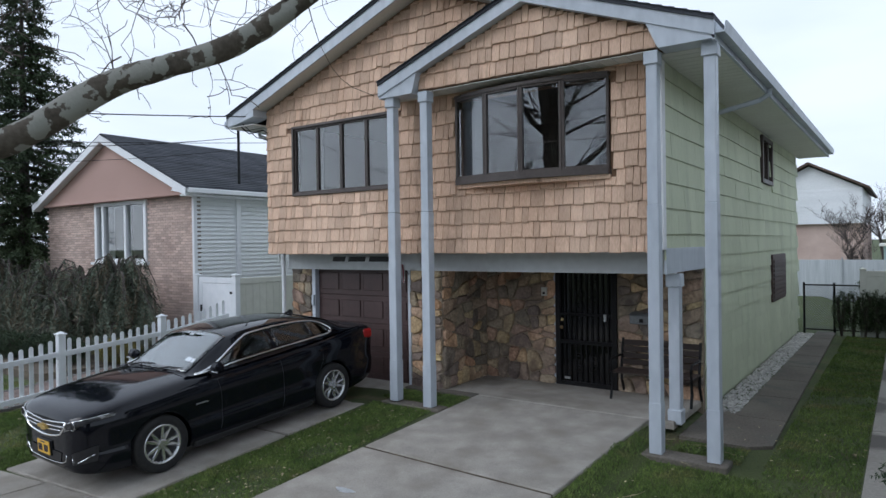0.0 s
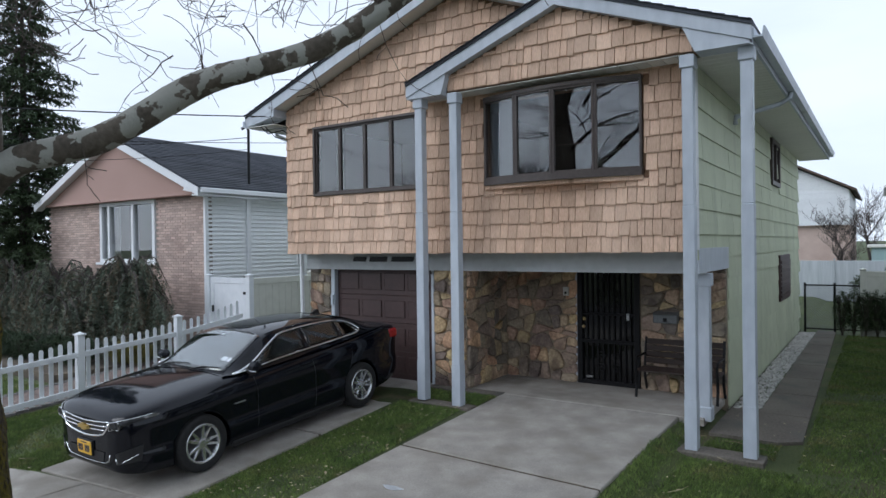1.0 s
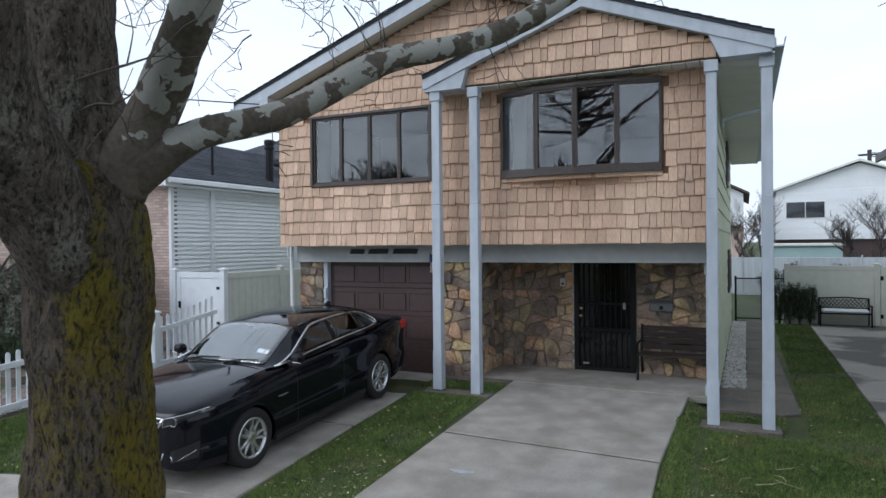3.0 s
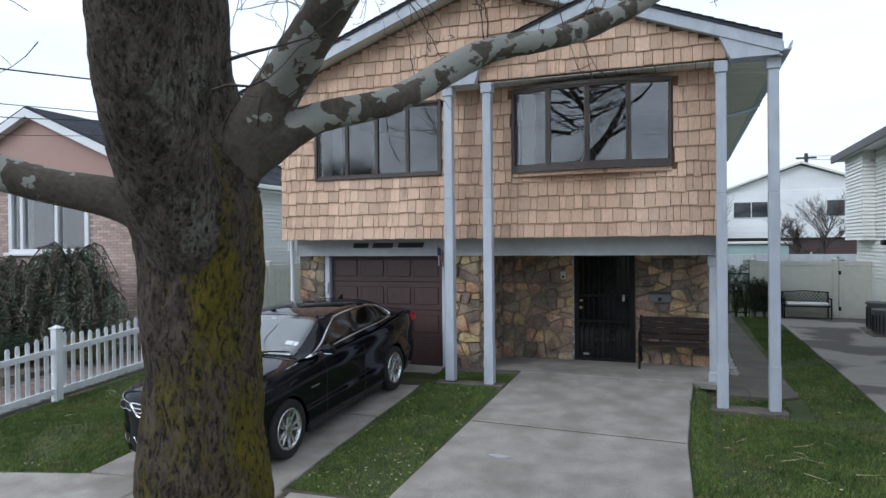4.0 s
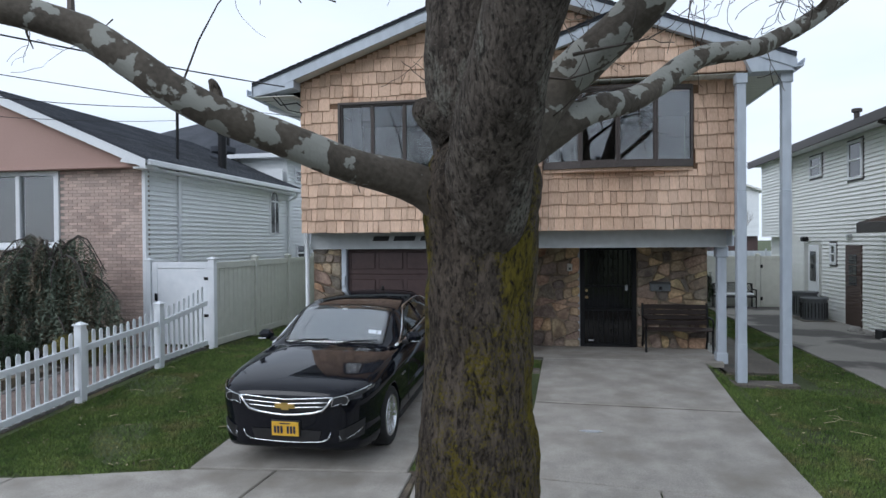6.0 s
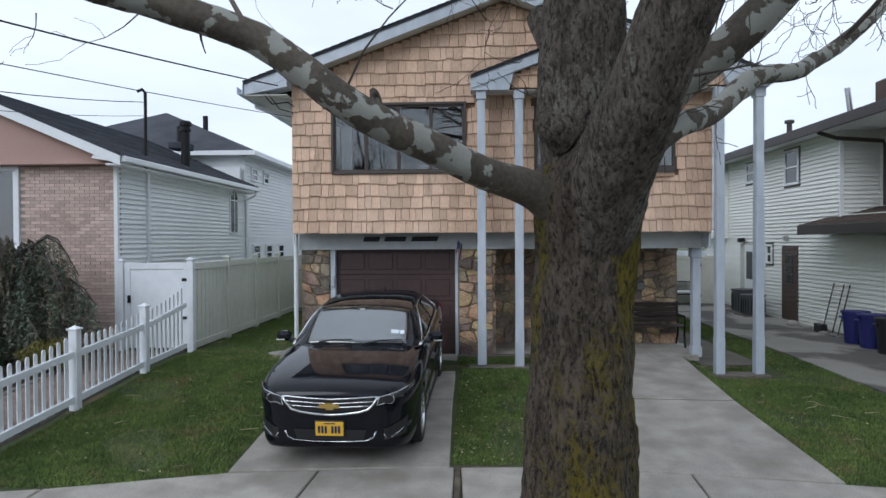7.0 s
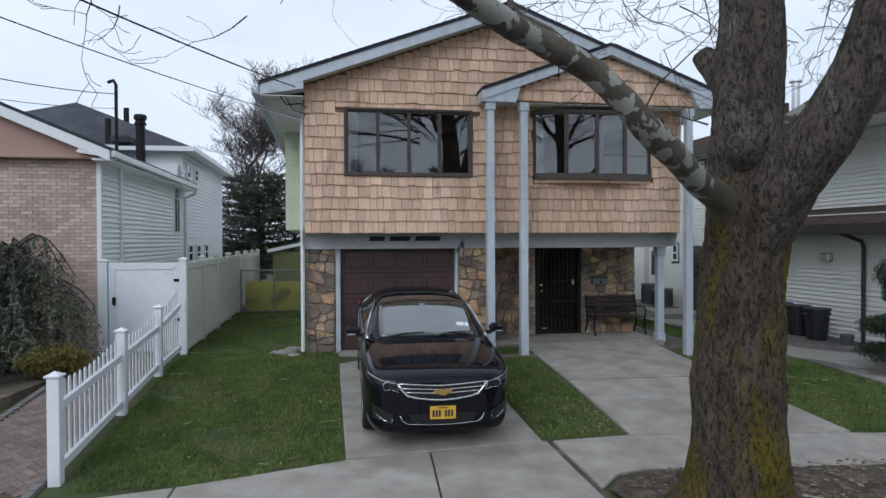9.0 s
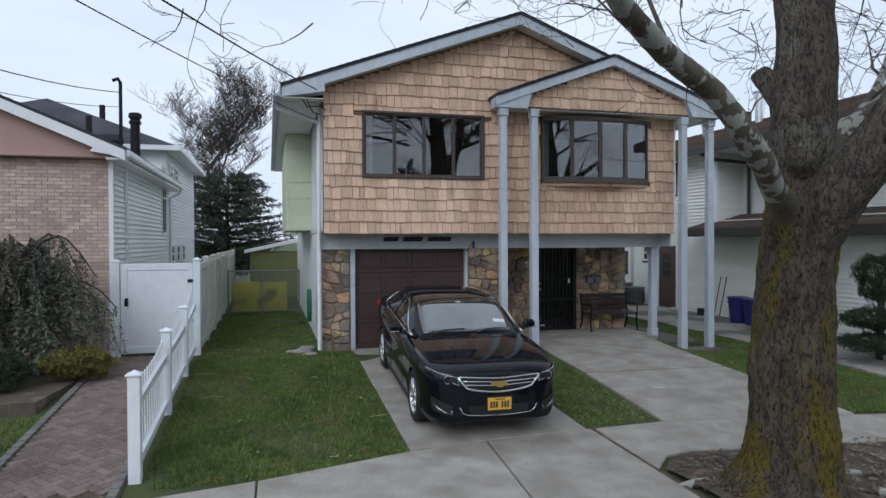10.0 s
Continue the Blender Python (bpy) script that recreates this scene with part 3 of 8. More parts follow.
# green siding pieces on the right wall
PANELS = []
for w in (0.61, 0.31):
    bm = bmesh.new()
    prism(bm, [(0.0, 0.0), (0.026, 0.0), (0.006, 0.337), (0.0, 0.337)], "y", 0.0, w - 0.005)
    PANELS.append((w, mesh_of("siding_panel", bm, GREEN)))
for row in range(15):
    z = -0.13 + row * 0.333
    y = (0.11 if z > 2.2 else 2.1) + 0.0
    y -= (row % 2) * 0.3
    while y < DEPTH - 0.05:
        w, me = PANELS[0]
        ya = y
        y += w
        if ya < (0.1 if z > 2.2 else 2.09):
            if row % 2:
                ya, me = ya + 0.3, PANELS[1][1]
        mid = ya + 0.3
        if (6.9 < mid < 8.3 and 3.55 < z + 0.16 < 4.7) or z + 0.3 > 4.86:
            continue
        ob = new("siding_panel", me)
        ob.parent = right_wall
        ob.location = (7.48 + rnd.uniform(0, 0.003), ya, z + rnd.uniform(-0.004, 0.004))
part("side_band", one_box(7.48, 0.12, 2.02, 7.512, 2.08, 2.35), GREY_TRIM, HOUSE)

# left bump-out, downspouts, drain pipes
bump = part("bump_out", one_box(-0.58, 3.9, 2.42, 0.02, 8.4, 4.78), GREEN, HOUSE, "green sided bump-out under the eave")
for k in range(6):
    part("siding_panel", one_box(-0.592, 3.888, 2.43 + k * 0.39, 0.02, 8.41, 2.81 + k * 0.39), GREEN, bump)
bm = bmesh.new()
tube(bm, [(EAVE_L - 0.07, 0.5, 4.86), (EAVE_L - 0.05, 0.5, 4.72), (-0.06, 0.42, 4.45), (-0.06, 0.40, 4.3), (-0.06, 0.40, 0.05)], [0.04] * 5, 8)
part("downspout", bm, WHITE_PAINT, HOUSE)
bm = bmesh.new()
tube(bm, [(EAVE_R + 0.06, 2.9, 4.86), (EAVE_R + 0.03, 2.9, 4.7), (8.15, 2.9, 4.62), (7.56, 2.5, 4.42), (7.56, 2.5, 4.3)], [0.04] * 5, 8)
part("downspout", bm, GREY_TRIM, HOUSE)
bm = bmesh.new()
tube(bm, [(-0.07, 0.3, 2.1), (-0.05, 0.28, 4.5), (-0.1, 0.1, 4.75)], [0.018] * 3, 6)
part("service_conduit", bm, WHITE_PAINT, HOUSE)
bm = bmesh.new()
tube(bm, [(0.02, 0.05, 4.25), (0.05, -0.02, 4.6), (-0.05, -0.06, 4.68), (-0.3, -0.2, 4.62), (-0.4, -0.3, 4.75)], [0.012] * 5, 5)
tube(bm, [(0.0, 0.05, 4.3), (0.02, -0.03, 4.5), (-0.2, -0.1, 4.55), (-0.35, -0.3, 4.8)], [0.009] * 4, 5)
part("service_cable", bm, BLACK_IRON, HOUSE)

# lintel band with its dark bars
part("lintel_band", one_box(-0.02, 0.50, 2.03, 7.5, 0.64, 2.335), BAND, HOUSE, "grey lintel band above the garage and porch")
part("lintel_lip", one_box(-0.02, 0.485, 2.0, 7.5, 0.62, 2.03), BAND, HOUSE)
for xa, xb in ((1.20, 1.50), (1.60, 2.00), (2.11, 2.60)):
    bar = bmesh.new()
    prism(bar, [(xa, 2.15), (xb, 2.15), (xb + 0.03, 2.24), (xa + 0.03, 2.24)], "y", 0.484, 0.499)
    part("bar", bar, BLACK_PAINT, HOUSE, "black bar on the lintel band")


# stone walls
def clip(poly, a, b, c):
    out = []
    for i, p in enumerate(poly):
        q = poly[(i + 1) % len(poly)]
        dp, dq = a * p[0] + b * p[1] - c, a * q[0] + b * q[1] - c
        if dp <= 0:
            out.append(p)
        if dp * dq < 0:
            t = dp / (dp - dq)
            out.append((p[0] + (q[0] - p[0]) * t, p[1] + (q[1] - p[1]) * t))
    return out


def stones(parent, width, height, m, seed, size=0.27):
    """Irregular fieldstones, each a piece, split out of a wall whose plane m carries (u, v) to."""
    r = random.Random(seed)
    cells, done = [[(0.0, 0.0), (width, 0.0), (width, height), (0.0, height)]], []
    while cells:
        poly = cells.pop()
        us, vs = [p[0] for p in poly], [p[1] for p in poly]
        w, h = max(us) - min(us), max(vs) - min(vs)
        area = abs(sum(a[0] * b[1] - b[0] * a[1] for a, b in zip(poly, poly[1:] + poly[:1]))) / 2
        if area < size * size * r.uniform(0.45, 1.5) and max(w, h) < 2.1 * size:
            done.append(poly)
            continue
        cu, cv = min(us) + w * r.uniform(0.36, 0.64), min(vs) + h * r.uniform(0.36, 0.64)
        lean = r.uniform(-0.42, 0.42)
        a, b = (math.cos(lean), math.sin(lean)) if w > h * 1.15 else (math.sin(lean), math.cos(lean))
        c = a * cu + b * cv
        for side in (1, -1):
            piece = clip(poly, side * a, side * b, side * c)
            if len(piece) >= 3:
                cells.append(piece)
    for poly in done:
        n = len(poly)
        cx, cy = sum(p[0] for p in poly) / n, sum(p[1] for p in poly) / n
        # a joint of mortar all round, and corners knocked off
        span = max(0.02, min(math.hypot(p[0] - cx, p[1] - cy) for p in poly))
        k = max(0.5, 1 - 0.009 / span)
        poly = [(cx + (p[0] - cx) * k, cy + (p[1] - cy) * k) for p in poly]
        poly = [(a[0] + (b[0] - a[0]) * f, a[1] + (b[1] - a[1]) * f) for a, b in zip(poly, poly[1:] + poly[:1]) for f in (r.uniform(0.1, 0.27), 1 - r.uniform(0.1, 0.27))]
        bm = bmesh.new()
        d = r.uniform(0.02, 0.055)
        ring0 = [bm.verts.new(m @ Vector((p[0], p[1], 0))) for p in poly]
        ring1 = [bm.verts.new(m @ Vector((cx + (p[0] - cx) * 0.97, cy + (p[1] - cy) * 0.97, d * r.uniform(0.65, 0.95)))) for p in poly]
        ring2 = [bm.verts.new(m @ Vector((cx + (p[0] - cx) * 0.84, cy + (p[1] - cy) * 0.84, d * r.uniform(0.9, 1.2)))) for p in poly]
        n = len(poly)
        for a, b in ((ring0, ring1), (ring1, ring2)):
            for q in range(n):
                bm.faces.new((a[q], a[(q + 1) % n], b[(q + 1) % n], b[q]))
        bm.faces.new(ring2)
        bmesh.ops.recalc_face_normals(bm, faces=bm.faces[:])
        part("stone", bm, STONE, parent)


def wall_plane(x, y, z, facing):
    """Plane with u along the wall and v up; facing is the outward normal."""
    n = Vector(facing)
    u = Vector((0, 0, 1)).cross(n) 
    m = Matrix((( u.x, 0, n.x, x), (u.y, 0, n.y, y), (u.z, 1, n.z, z), (0, 0, 0, 1)))
    return m


low_wall = part("garage_wall", one_box(0.0, 0.58, -0.2, 0.55, 0.75, 2.03), MORTAR, HOUSE, "tan fieldstone wall beside the garage door")
part("mortar_bed", one_box(2.995, 0.58, -0.2, 3.65, 0.75, 2.03), MORTAR, low_wall)
part("mortar_bed", one_box(3.48, 0.75, -0.2, 3.65, 2.0, 2.2), MORTAR, low_wall)
stones(low_wall, 0.55, 2.05, wall_plane(0.0, 0.58, -0.02, (0, -1, 0)), 3, 0.26)
stones(low_wall, 0.65, 2.05, wall_plane(2.998, 0.58, -0.02, (0, -1, 0)), 4, 0.25)
entry_wall = part("entry_wall", one_box(3.48, 2.0, -0.2, 5.06, 2.15, 2.35), MORTAR, HOUSE, "brown and tan fieldstone wall round the front door")
part("mortar_bed", one_box(6.15, 2.0, -0.2, 7.48, 2.15, 2.35), MORTAR, entry_wall)
part("mortar_bed", one_box(5.06, 2.0, 2.02, 6.15, 2.15, 2.35), MORTAR, entry_wall)
stones(entry_wall, 1.4, 2.2, wall_plane(3.66, 2.0, 0.0, (0, -1, 0)), 7, 0.29)
stones(entry_wall, 1.33, 2.2, wall_plane(6.16, 2.0, 0.0, (0, -1, 0)), 8, 0.29)
stones(entry_wall, 1.4, 2.05, wall_plane(3.65, 0.58, 0.0, (1, 0, 0)), 9, 0.29)

# garage door in four sections with raised panels
garage = part("garage_door", one_box(0.66, 0.68, 0.0, 2.93, 0.72, 2.03), BROWN_DOOR, HOUSE, "dark brown panelled garage door, closed")
for k in range(4):
    z = 0.005 + k * 0.507
    section = part("door_section", one_box(0.66, 0.655, z, 2.93, 0.68, z + 0.5, 0.006), BROWN_DOOR, garage)
    bm = bmesh.new()
    for j in range(4):
        x = 0.73 + j * 0.545
        box(bm, x, 0.642, z + 0.09, x + 0.47, 0.656, z + 0.41, 0.012)
    part("raised_panel", bm, BROWN_DOOR, section)
part("door_handle", one_box(1.74, 0.61, 0.95, 1.86, 0.64, 0.98, 0.005), BLACK_IRON, garage)
part("garage_trim", one_box(0.56, 0.56, -0.05, 0.655, 0.72, 2.03, 0.008), GREY_TRIM, HOUSE)
part("garage_trim", one_box(2.935, 0.56, -0.05, 2.992, 0.72, 2.03, 0.006), GREY_TRIM, HOUSE)
part("junction_box", one_box(0.58, 0.52, 1.3, 0.64, 0.56, 1.5, 0.006), GREY_TRIM, HOUSE)

# iron security door
DOOR_GLASS = mat("dark_storm_glass", (0.006, 0.006, 0.007), (0.012, 0.012, 0.013), 0.06, vary=0, bump=0)
door = part("security_door", one_box(5.13, 2.02, 0.0, 6.08, 2.05, 2.0), DOOR_GLASS, HOUSE, "black wrought-iron security door with scrolls, closed")
bm = bmesh.new()
for a, b, c, d in ((5.06, 5.15, 0, 2.02), (6.06, 6.15, 0, 2.02), (5.15, 6.06, 1.94, 2.02), (5.15, 6.06, 0.0, 0.08), (5.15, 6.06, 0.72, 0.78), (5.15, 6.06, 1.2, 1.24)):
    box(bm, a, 1.96, c, b, 2.02, d, 0.006)
part("door_frame", bm, BLACK_IRON, door)
for k in range(9):
    x = 5.22 + k * 0.096
    part("bar", one_box(x, 1.975, 0.08, x + 0.016, 1.995, 1.94), BLACK_IRON, door)


def scroll(bm, cx, cz, r, turns=1.4, flip=1, y=1.968):
    path = []
    for k in range(26):
        a = 2 * math.pi * turns * k / 25
        q = r * (1 - 0.8 * k / 25)
        path.append((cx + flip * q * math.cos(a), y, cz + q * math.sin(a)))
    tube(bm, path, [0.007] * len(path), 5)


for cz in (1.80, 1.55, 1.36, 0.5, 0.3):
    for flip in (-1, 1):
        bm = bmesh.new()
        scroll(bm, 5.605 + flip * 0.12, cz, 0.085, flip=flip)
        part("scroll", bm, BLACK_IRON, door)
bm = bmesh.new()
bmesh.ops.create_uvsphere(bm, u_segments=12, v_segments=8, radius=0.032, matrix=Matrix.Translation((5.19, 1.93, 1.0)))
tube(bm, [(5.19, 1.96, 1.0), (5.19, 1.93, 1.0)], [0.02, 0.016], 8)
part("door_knob", bm, BRASS, door)
bm = bmesh.new()
tube(bm, [(5.19, 1.965, 1.13), (5.19, 1.95, 1.13)], [0.028, 0.026], 10)
part("lock", bm, BRASS, door)
part("latch_plate", one_box(5.93, 1.95, 1.13, 5.98, 1.962, 1.25, 0.01), STEEL, door)
part("mail_plate", one_box(5.22, 1.955, 0.12, 5.33, 1.965, 0.16, 0.004), STEEL, door)
part("door_jamb", one_box(5.02, 1.985, 0.0, 5.06, 2.02, 2.03), GREY_TRIM, HOUSE)

mailbox = thing("mailbox", (6.59, 1.94, 1.13), "grey metal wall mailbox beside the front door", "mailbox")
MAIL_GREY = mat("dull_grey_steel", (0.13, 0.14, 0.145), (0.20, 0.21, 0.215), 0.5, vary=0, bump=0.03)
part("body", one_box(-0.19, -0.09, 0.0, 0.19, 0.06, 0.14, 0.01), MAIL_GREY, mailbox)
part("lock", one_box(-0.03, -0.1, 0.03, 0.03, -0.088, 0.09, 0.004), BLACK_IRON, mailbox)
part("lid", prism(bmesh.new(), [(-0.1, 0.14), (0.06, 0.14), (0.06, 0.19), (-0.08, 0.155)], "x", -0.195, 0.195), MAIL_GREY, mailbox)
bell = thing("intercom", (4.86, 1.945, 1.52), "small pale doorbell panel on the stone", "doorbell")
part("body", one_box(-0.05, -0.015, 0.0, 0.05, 0.055, 0.15, 0.006), CREAM_VINYL, bell)
part("button", one_box(-0.02, -0.02, 0.03, 0.02, -0.014, 0.07), BLACK_IRON, bell)


# porch posts
def post(x, y, z, top, label):
    p = thing("porch_post", (x, y, z), label, "post", "porch posts")
    h = top - z
    part("shaft", one_box(-0.072, -0.072, 0.0, 0.072, 0.072, h * 0.62, 0.008), GREY_TRIM, p)
    part("upper_shaft", one_box(-0.068, -0.068, h * 0.62, 0.068, 0.068, h, 0.008), GREY_TRIM, p)
    part("sleeve", one_box(-0.0755, -0.0755, 0.0, 0.0755, 0.0755, 0.62, 0.004), GREY_TRIM, p)
    part("capital", one_box(-0.09, -0.09, h - 0.16, 0.09, 0.09, h, 0.01), GREY_TRIM, p)
    return p


tall = "tall square grey-painted porch post"
post(3.43, -0.38, 0.0, 4.75, tall)
post(4.08, -0.38, -0.02, 4.75, tall)
post(7.50, -0.32, -0.15, 4.75, tall + " on a concrete pad")
post(8.17, -0.30, -0.15, 4.74, tall + " on a concrete pad")
short = thing("porch_post", (7.44, 0.72, -0.04), "short square grey post under the lintel", "post", "porch posts")
part("shaft", one_box(-0.075, -0.075, 0.0, 0.075, 0.075, 2.03, 0.008), GREY_TRIM, short)
part("capital", one_box(-0.1, -0.1, 1.86, 0.1, 0.1, 2.04, 0.012), GREY_TRIM, short)
part("base", one_box(-0.095, -0.095, 0.0, 0.095, 0.095, 0.2, 0.012), GREY_TRIM, short)
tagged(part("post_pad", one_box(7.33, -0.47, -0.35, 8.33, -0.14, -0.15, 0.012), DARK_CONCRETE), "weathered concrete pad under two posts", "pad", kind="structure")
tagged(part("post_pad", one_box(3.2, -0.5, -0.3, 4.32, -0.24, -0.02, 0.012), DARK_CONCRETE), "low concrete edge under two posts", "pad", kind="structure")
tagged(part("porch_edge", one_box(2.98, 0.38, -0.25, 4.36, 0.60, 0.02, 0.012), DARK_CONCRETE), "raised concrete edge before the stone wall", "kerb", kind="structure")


# ---- the street tree ----
def knot(n, kind, **values):
    """A shader node with some of its inputs set."""
    node = n.new("ShaderNode" + kind)
    for key, value in values.items():
        node.inputs[key.replace("_", " ")].default_value = value
    return node


def bark_material(name, dark, pale, moss, moss_from, moss_size=2.6):
    """Furrowed bark: ragged upright plates between dark cracks, with moss or bare patches in upright drifts."""
    m = bpy.data.materials.new(name)
    m.use_nodes = True
    n, l = m.node_tree.nodes, m.node_tree.links
    b = n["Principled BSDF"]
    b.inputs["Roughness"].default_value = 0.95
    b.inputs["Specular IOR Level"].default_value = 0.2
    geo = n.new("ShaderNodeNewGeometry")
    wob = knot(n, "TexNoise", Scale=7.0, Detail=3.0)
    l.new(geo.outputs["Position"], wob.inputs["Vector"])
    bent = n.new("ShaderNodeMixRGB")
    bent.blend_type, bent.inputs[0].default_value = "ADD", 0.07
    l.new(geo.outputs["Position"], bent.inputs[1])
    l.new(wob.outputs["Color"], bent.inputs[2])
    tall = knot(n, "Mapping", Scale=(1, 1, 0.36))
    l.new(bent.outputs[0], tall.inputs["Vector"])
    ridge = knot(n, "TexNoise", Scale=40.0, Detail=8.0, Roughness=0.66)
    plate = knot(n, "TexNoise", Scale=11.0, Detail=4.0, Roughness=0.6)
    drift = knot(n, "TexNoise", Scale=moss_size, Detail=5.0, Roughness=0.6)
    speck = knot(n, "TexNoise", Scale=48.0, Detail=4.0, Roughness=0.7)
    for node in (ridge, plate, drift):
        l.new(tall.outputs[0], node.inputs["Vector"])
    l.new(geo.outputs["Position"], speck.inputs["Vector"])

    def ranged(value, low, high):
        r = knot(n, "MapRange", From_Min=low, From_Max=high)
        l.new(value, r.inputs["Value"])
        return r.outputs["Result"]

    def mixed(factor, first, second):
        x = n.new("ShaderNodeMixRGB")
        l.new(factor, x.inputs[0])
        for k, c in ((1, first), (2, second)):
            if isinstance(c, tuple):
                x.inputs[k].default_value = (*c, 1)
            else:
                l.new(c, x.inputs[k])
        return x.outputs[0]

    tone = mixed(ranged(plate.outputs["Fac"], 0.30, 0.62), dark, pale)
    tone = mixed(ranged(speck.outputs["Fac"], 0.55, 0.75), tone, tuple(min(1.0, c * 1.5) for c in pale))
    both = knot(n, "Math")
    both.operation, both.inputs[1].default_value = "MULTIPLY_ADD", 0.5
    l.new(speck.outputs["Fac"], both.inputs[0])
    l.new(drift.outputs["Fac"], both.inputs[2])
    tone = mixed(ranged(both.outputs[0], moss_from, moss_from + 0.09), tone, moss)
    tone = mixed(ranged(ridge.outputs["Fac"], 0.36, 0.53), tuple(c * 0.4 for c in dark), tone)
    l.new(tone, b.inputs["Base Color"])
    for height, strength, depth in ((ridge.outputs["Fac"], 1.0, 0.045), (plate.outputs["Fac"], 0.8, 0.05)):
        bp = knot(n, "Bump", Strength=strength, Distance=depth)
        l.new(height, bp.inputs["Height"])
        if b.inputs["Normal"].links:
            l.new(b.inputs["Normal"].links[0].from_socket, bp.inputs["Normal"])
        l.new(bp.outputs["Normal"], b.inputs["Normal"])
    return m


def plane_material():
    """Smooth mottled bark of the limbs, old brown bark still whole near the crotch."""
    m = mat("mottled_plane_bark", (0.06, 0.05, 0.038), (0.125, 0.106, 0.082), 0.85, big=3, fine=30, bump=0.35, vary=0, stain=(0.31, 0.31, 0.275), stain_size=6.5, stain_at=(0.50, 0.52))
    n, l = m.node_tree.nodes, m.node_tree.links
    cut = next(k for k in n if k.bl_idname == "ShaderNodeMapRange" and abs(k.inputs["From Max"].default_value - 0.52) < 1e-4)
    spots = cut.inputs["Value"].links[0].from_socket
    geo = n.new("ShaderNodeNewGeometry")
    far = n.new("ShaderNodeVectorMath")
    far.operation = "DISTANCE"
    far.inputs[1].default_value = (4.1, -7.1, 2.6)
    l.new(geo.outputs["Position"], far.inputs[0])
    old = n.new("ShaderNodeMapRange")
    for key, value in (("From Min", 0.45), ("From Max", 0.95), ("To Min", -0.2), ("To Max", 0.0)):
        old.inputs[key].default_value = value
    l.new(far.outputs["Value"], old.inputs["Value"])
    less = n.new("ShaderNodeMath")
    l.new(spots, less.inputs[0])
    l.new(old.outputs["Result"], less.inputs[1])
    l.new(less.outputs[0], cut.inputs["Value"])
    return m


BARK = bark_material("furrowed_bark", (0.042, 0.034, 0.027), (0.125, 0.101, 0.079), (0.135, 0.11, 0.016), 0.738)
FLAKE = bark_material("flaking_bark", (0.055, 0.046, 0.038), (0.165, 0.14, 0.115), (0.22, 0.21, 0.175), 0.83, 4.0)
PLANE = plane_material()
TWIG = mat("twig_bark", (0.045, 0.036, 0.03), (0.11, 0.09, 0.075), 0.9, vary=0.15, bump=0.1)
TREE = thing("street_tree", (4.08, -7.02, -0.42), "large bare plane tree with mossy furrowed trunk and mottled limbs", "tree")
TREE_AT = Vector((4.08, -7.02, -0.42))


def rough_limb(points, steps, sides, depth, seed, ridges=5.0, long=1.2):
    path, radii = smooth_path(points, steps)
    bm = bmesh.new()
    path = [Vector(p) - TREE_AT for p in path]
    tube(bm, path, radii, sides, 0.12, seed)
    bm.normal_update()
    for v in bm.verts:
        q = v.co + Vector((seed * 3.1, 0, 0))
        plates = 1 - abs(noise.noise(Vector((q.x * ridges * 1.6, q.y * ridges * 1.6, q.z * ridges * 0.5)))) * 2.2
        fine = noise.noise(Vector((q.x * 22, q.y * 22, q.z * 9)))
        v.co += v.normal * depth * (plates * 0.8 + fine * 0.7)
    return bm


part("trunk", rough_limb([(4.02, -7.02, -0.75, 0.78), (4.04, -7.02, -0.45, 0.66), (4.07, -7.02, -0.15, 0.50), (4.08, -7.02, 0.3, 0.425), (4.08, -7.02, 0.9, 0.375), (4.10, -7.03, 1.5, 0.35), (4.12, -7.04, 1.95, 0.355), (4.13, -7.08, 2.3, 0.37), (4.14, -7.15, 2.55, 0.37), (4.12, -7.16, 2.85, 0.24)], 22, 120, 0.017, 1, 7.0), BARK, TREE, "brown furrowed trunk with yellow-green moss", True)
part("leader", rough_limb([(4.12, -7.05, 1.9, 0.18), (4.13, -7.06, 2.35, 0.30), (4.11, -7.07, 2.9, 0.31), (4.07, -7.15, 3.3, 0.285), (4.09, -7.15, 3.7, 0.275), (4.1, -7.15, 4.3, 0.26), (4.05, -7.1, 5.2, 0.23), (3.9, -7.0, 6.5, 0.17), (3.8, -6.9, 8.2, 0.08)], 14, 72, 0.010, 2, 7.0), FLAKE, TREE, "", True)
part("leader", rough_limb([(4.12, -7.05, 1.8, 0.15), (4.18, -7.26, 2.35, 0.27), (4.27, -7.56, 2.78, 0.255), (4.37, -7.78, 3.06, 0.23), (4.47, -7.92, 3.38, 0.215), (4.56, -8.0, 3.7, 0.205), (4.75, -8.12, 4.5, 0.175), (5.1, -8.2, 5.8, 0.13), (5.3, -8.4, 7.6, 0.06)], 14, 64, 0.009, 3, 7.0), FLAKE, TREE, "", True)
LIMB_L = [(4.0, -7.1, 2.32, 0.19), (3.74, -7.28, 2.50, 0.135), (3.35, -7.58, 2.61, 0.105), (2.95, -7.92, 2.77, 0.098), (2.6, -8.15, 2.94, 0.092), (2.36, -8.25, 3.12, 0.088), (2.12, -8.32, 3.27, 0.083), (1.75, -8.5, 3.37, 0.078), (1.4, -8.75, 3.42, 0.07), (0.8, -9.2, 3.6, 0.06), (0.1, -9.7, 4.1, 0.045), (-0.5, -10.0, 5.0, 0.03)]
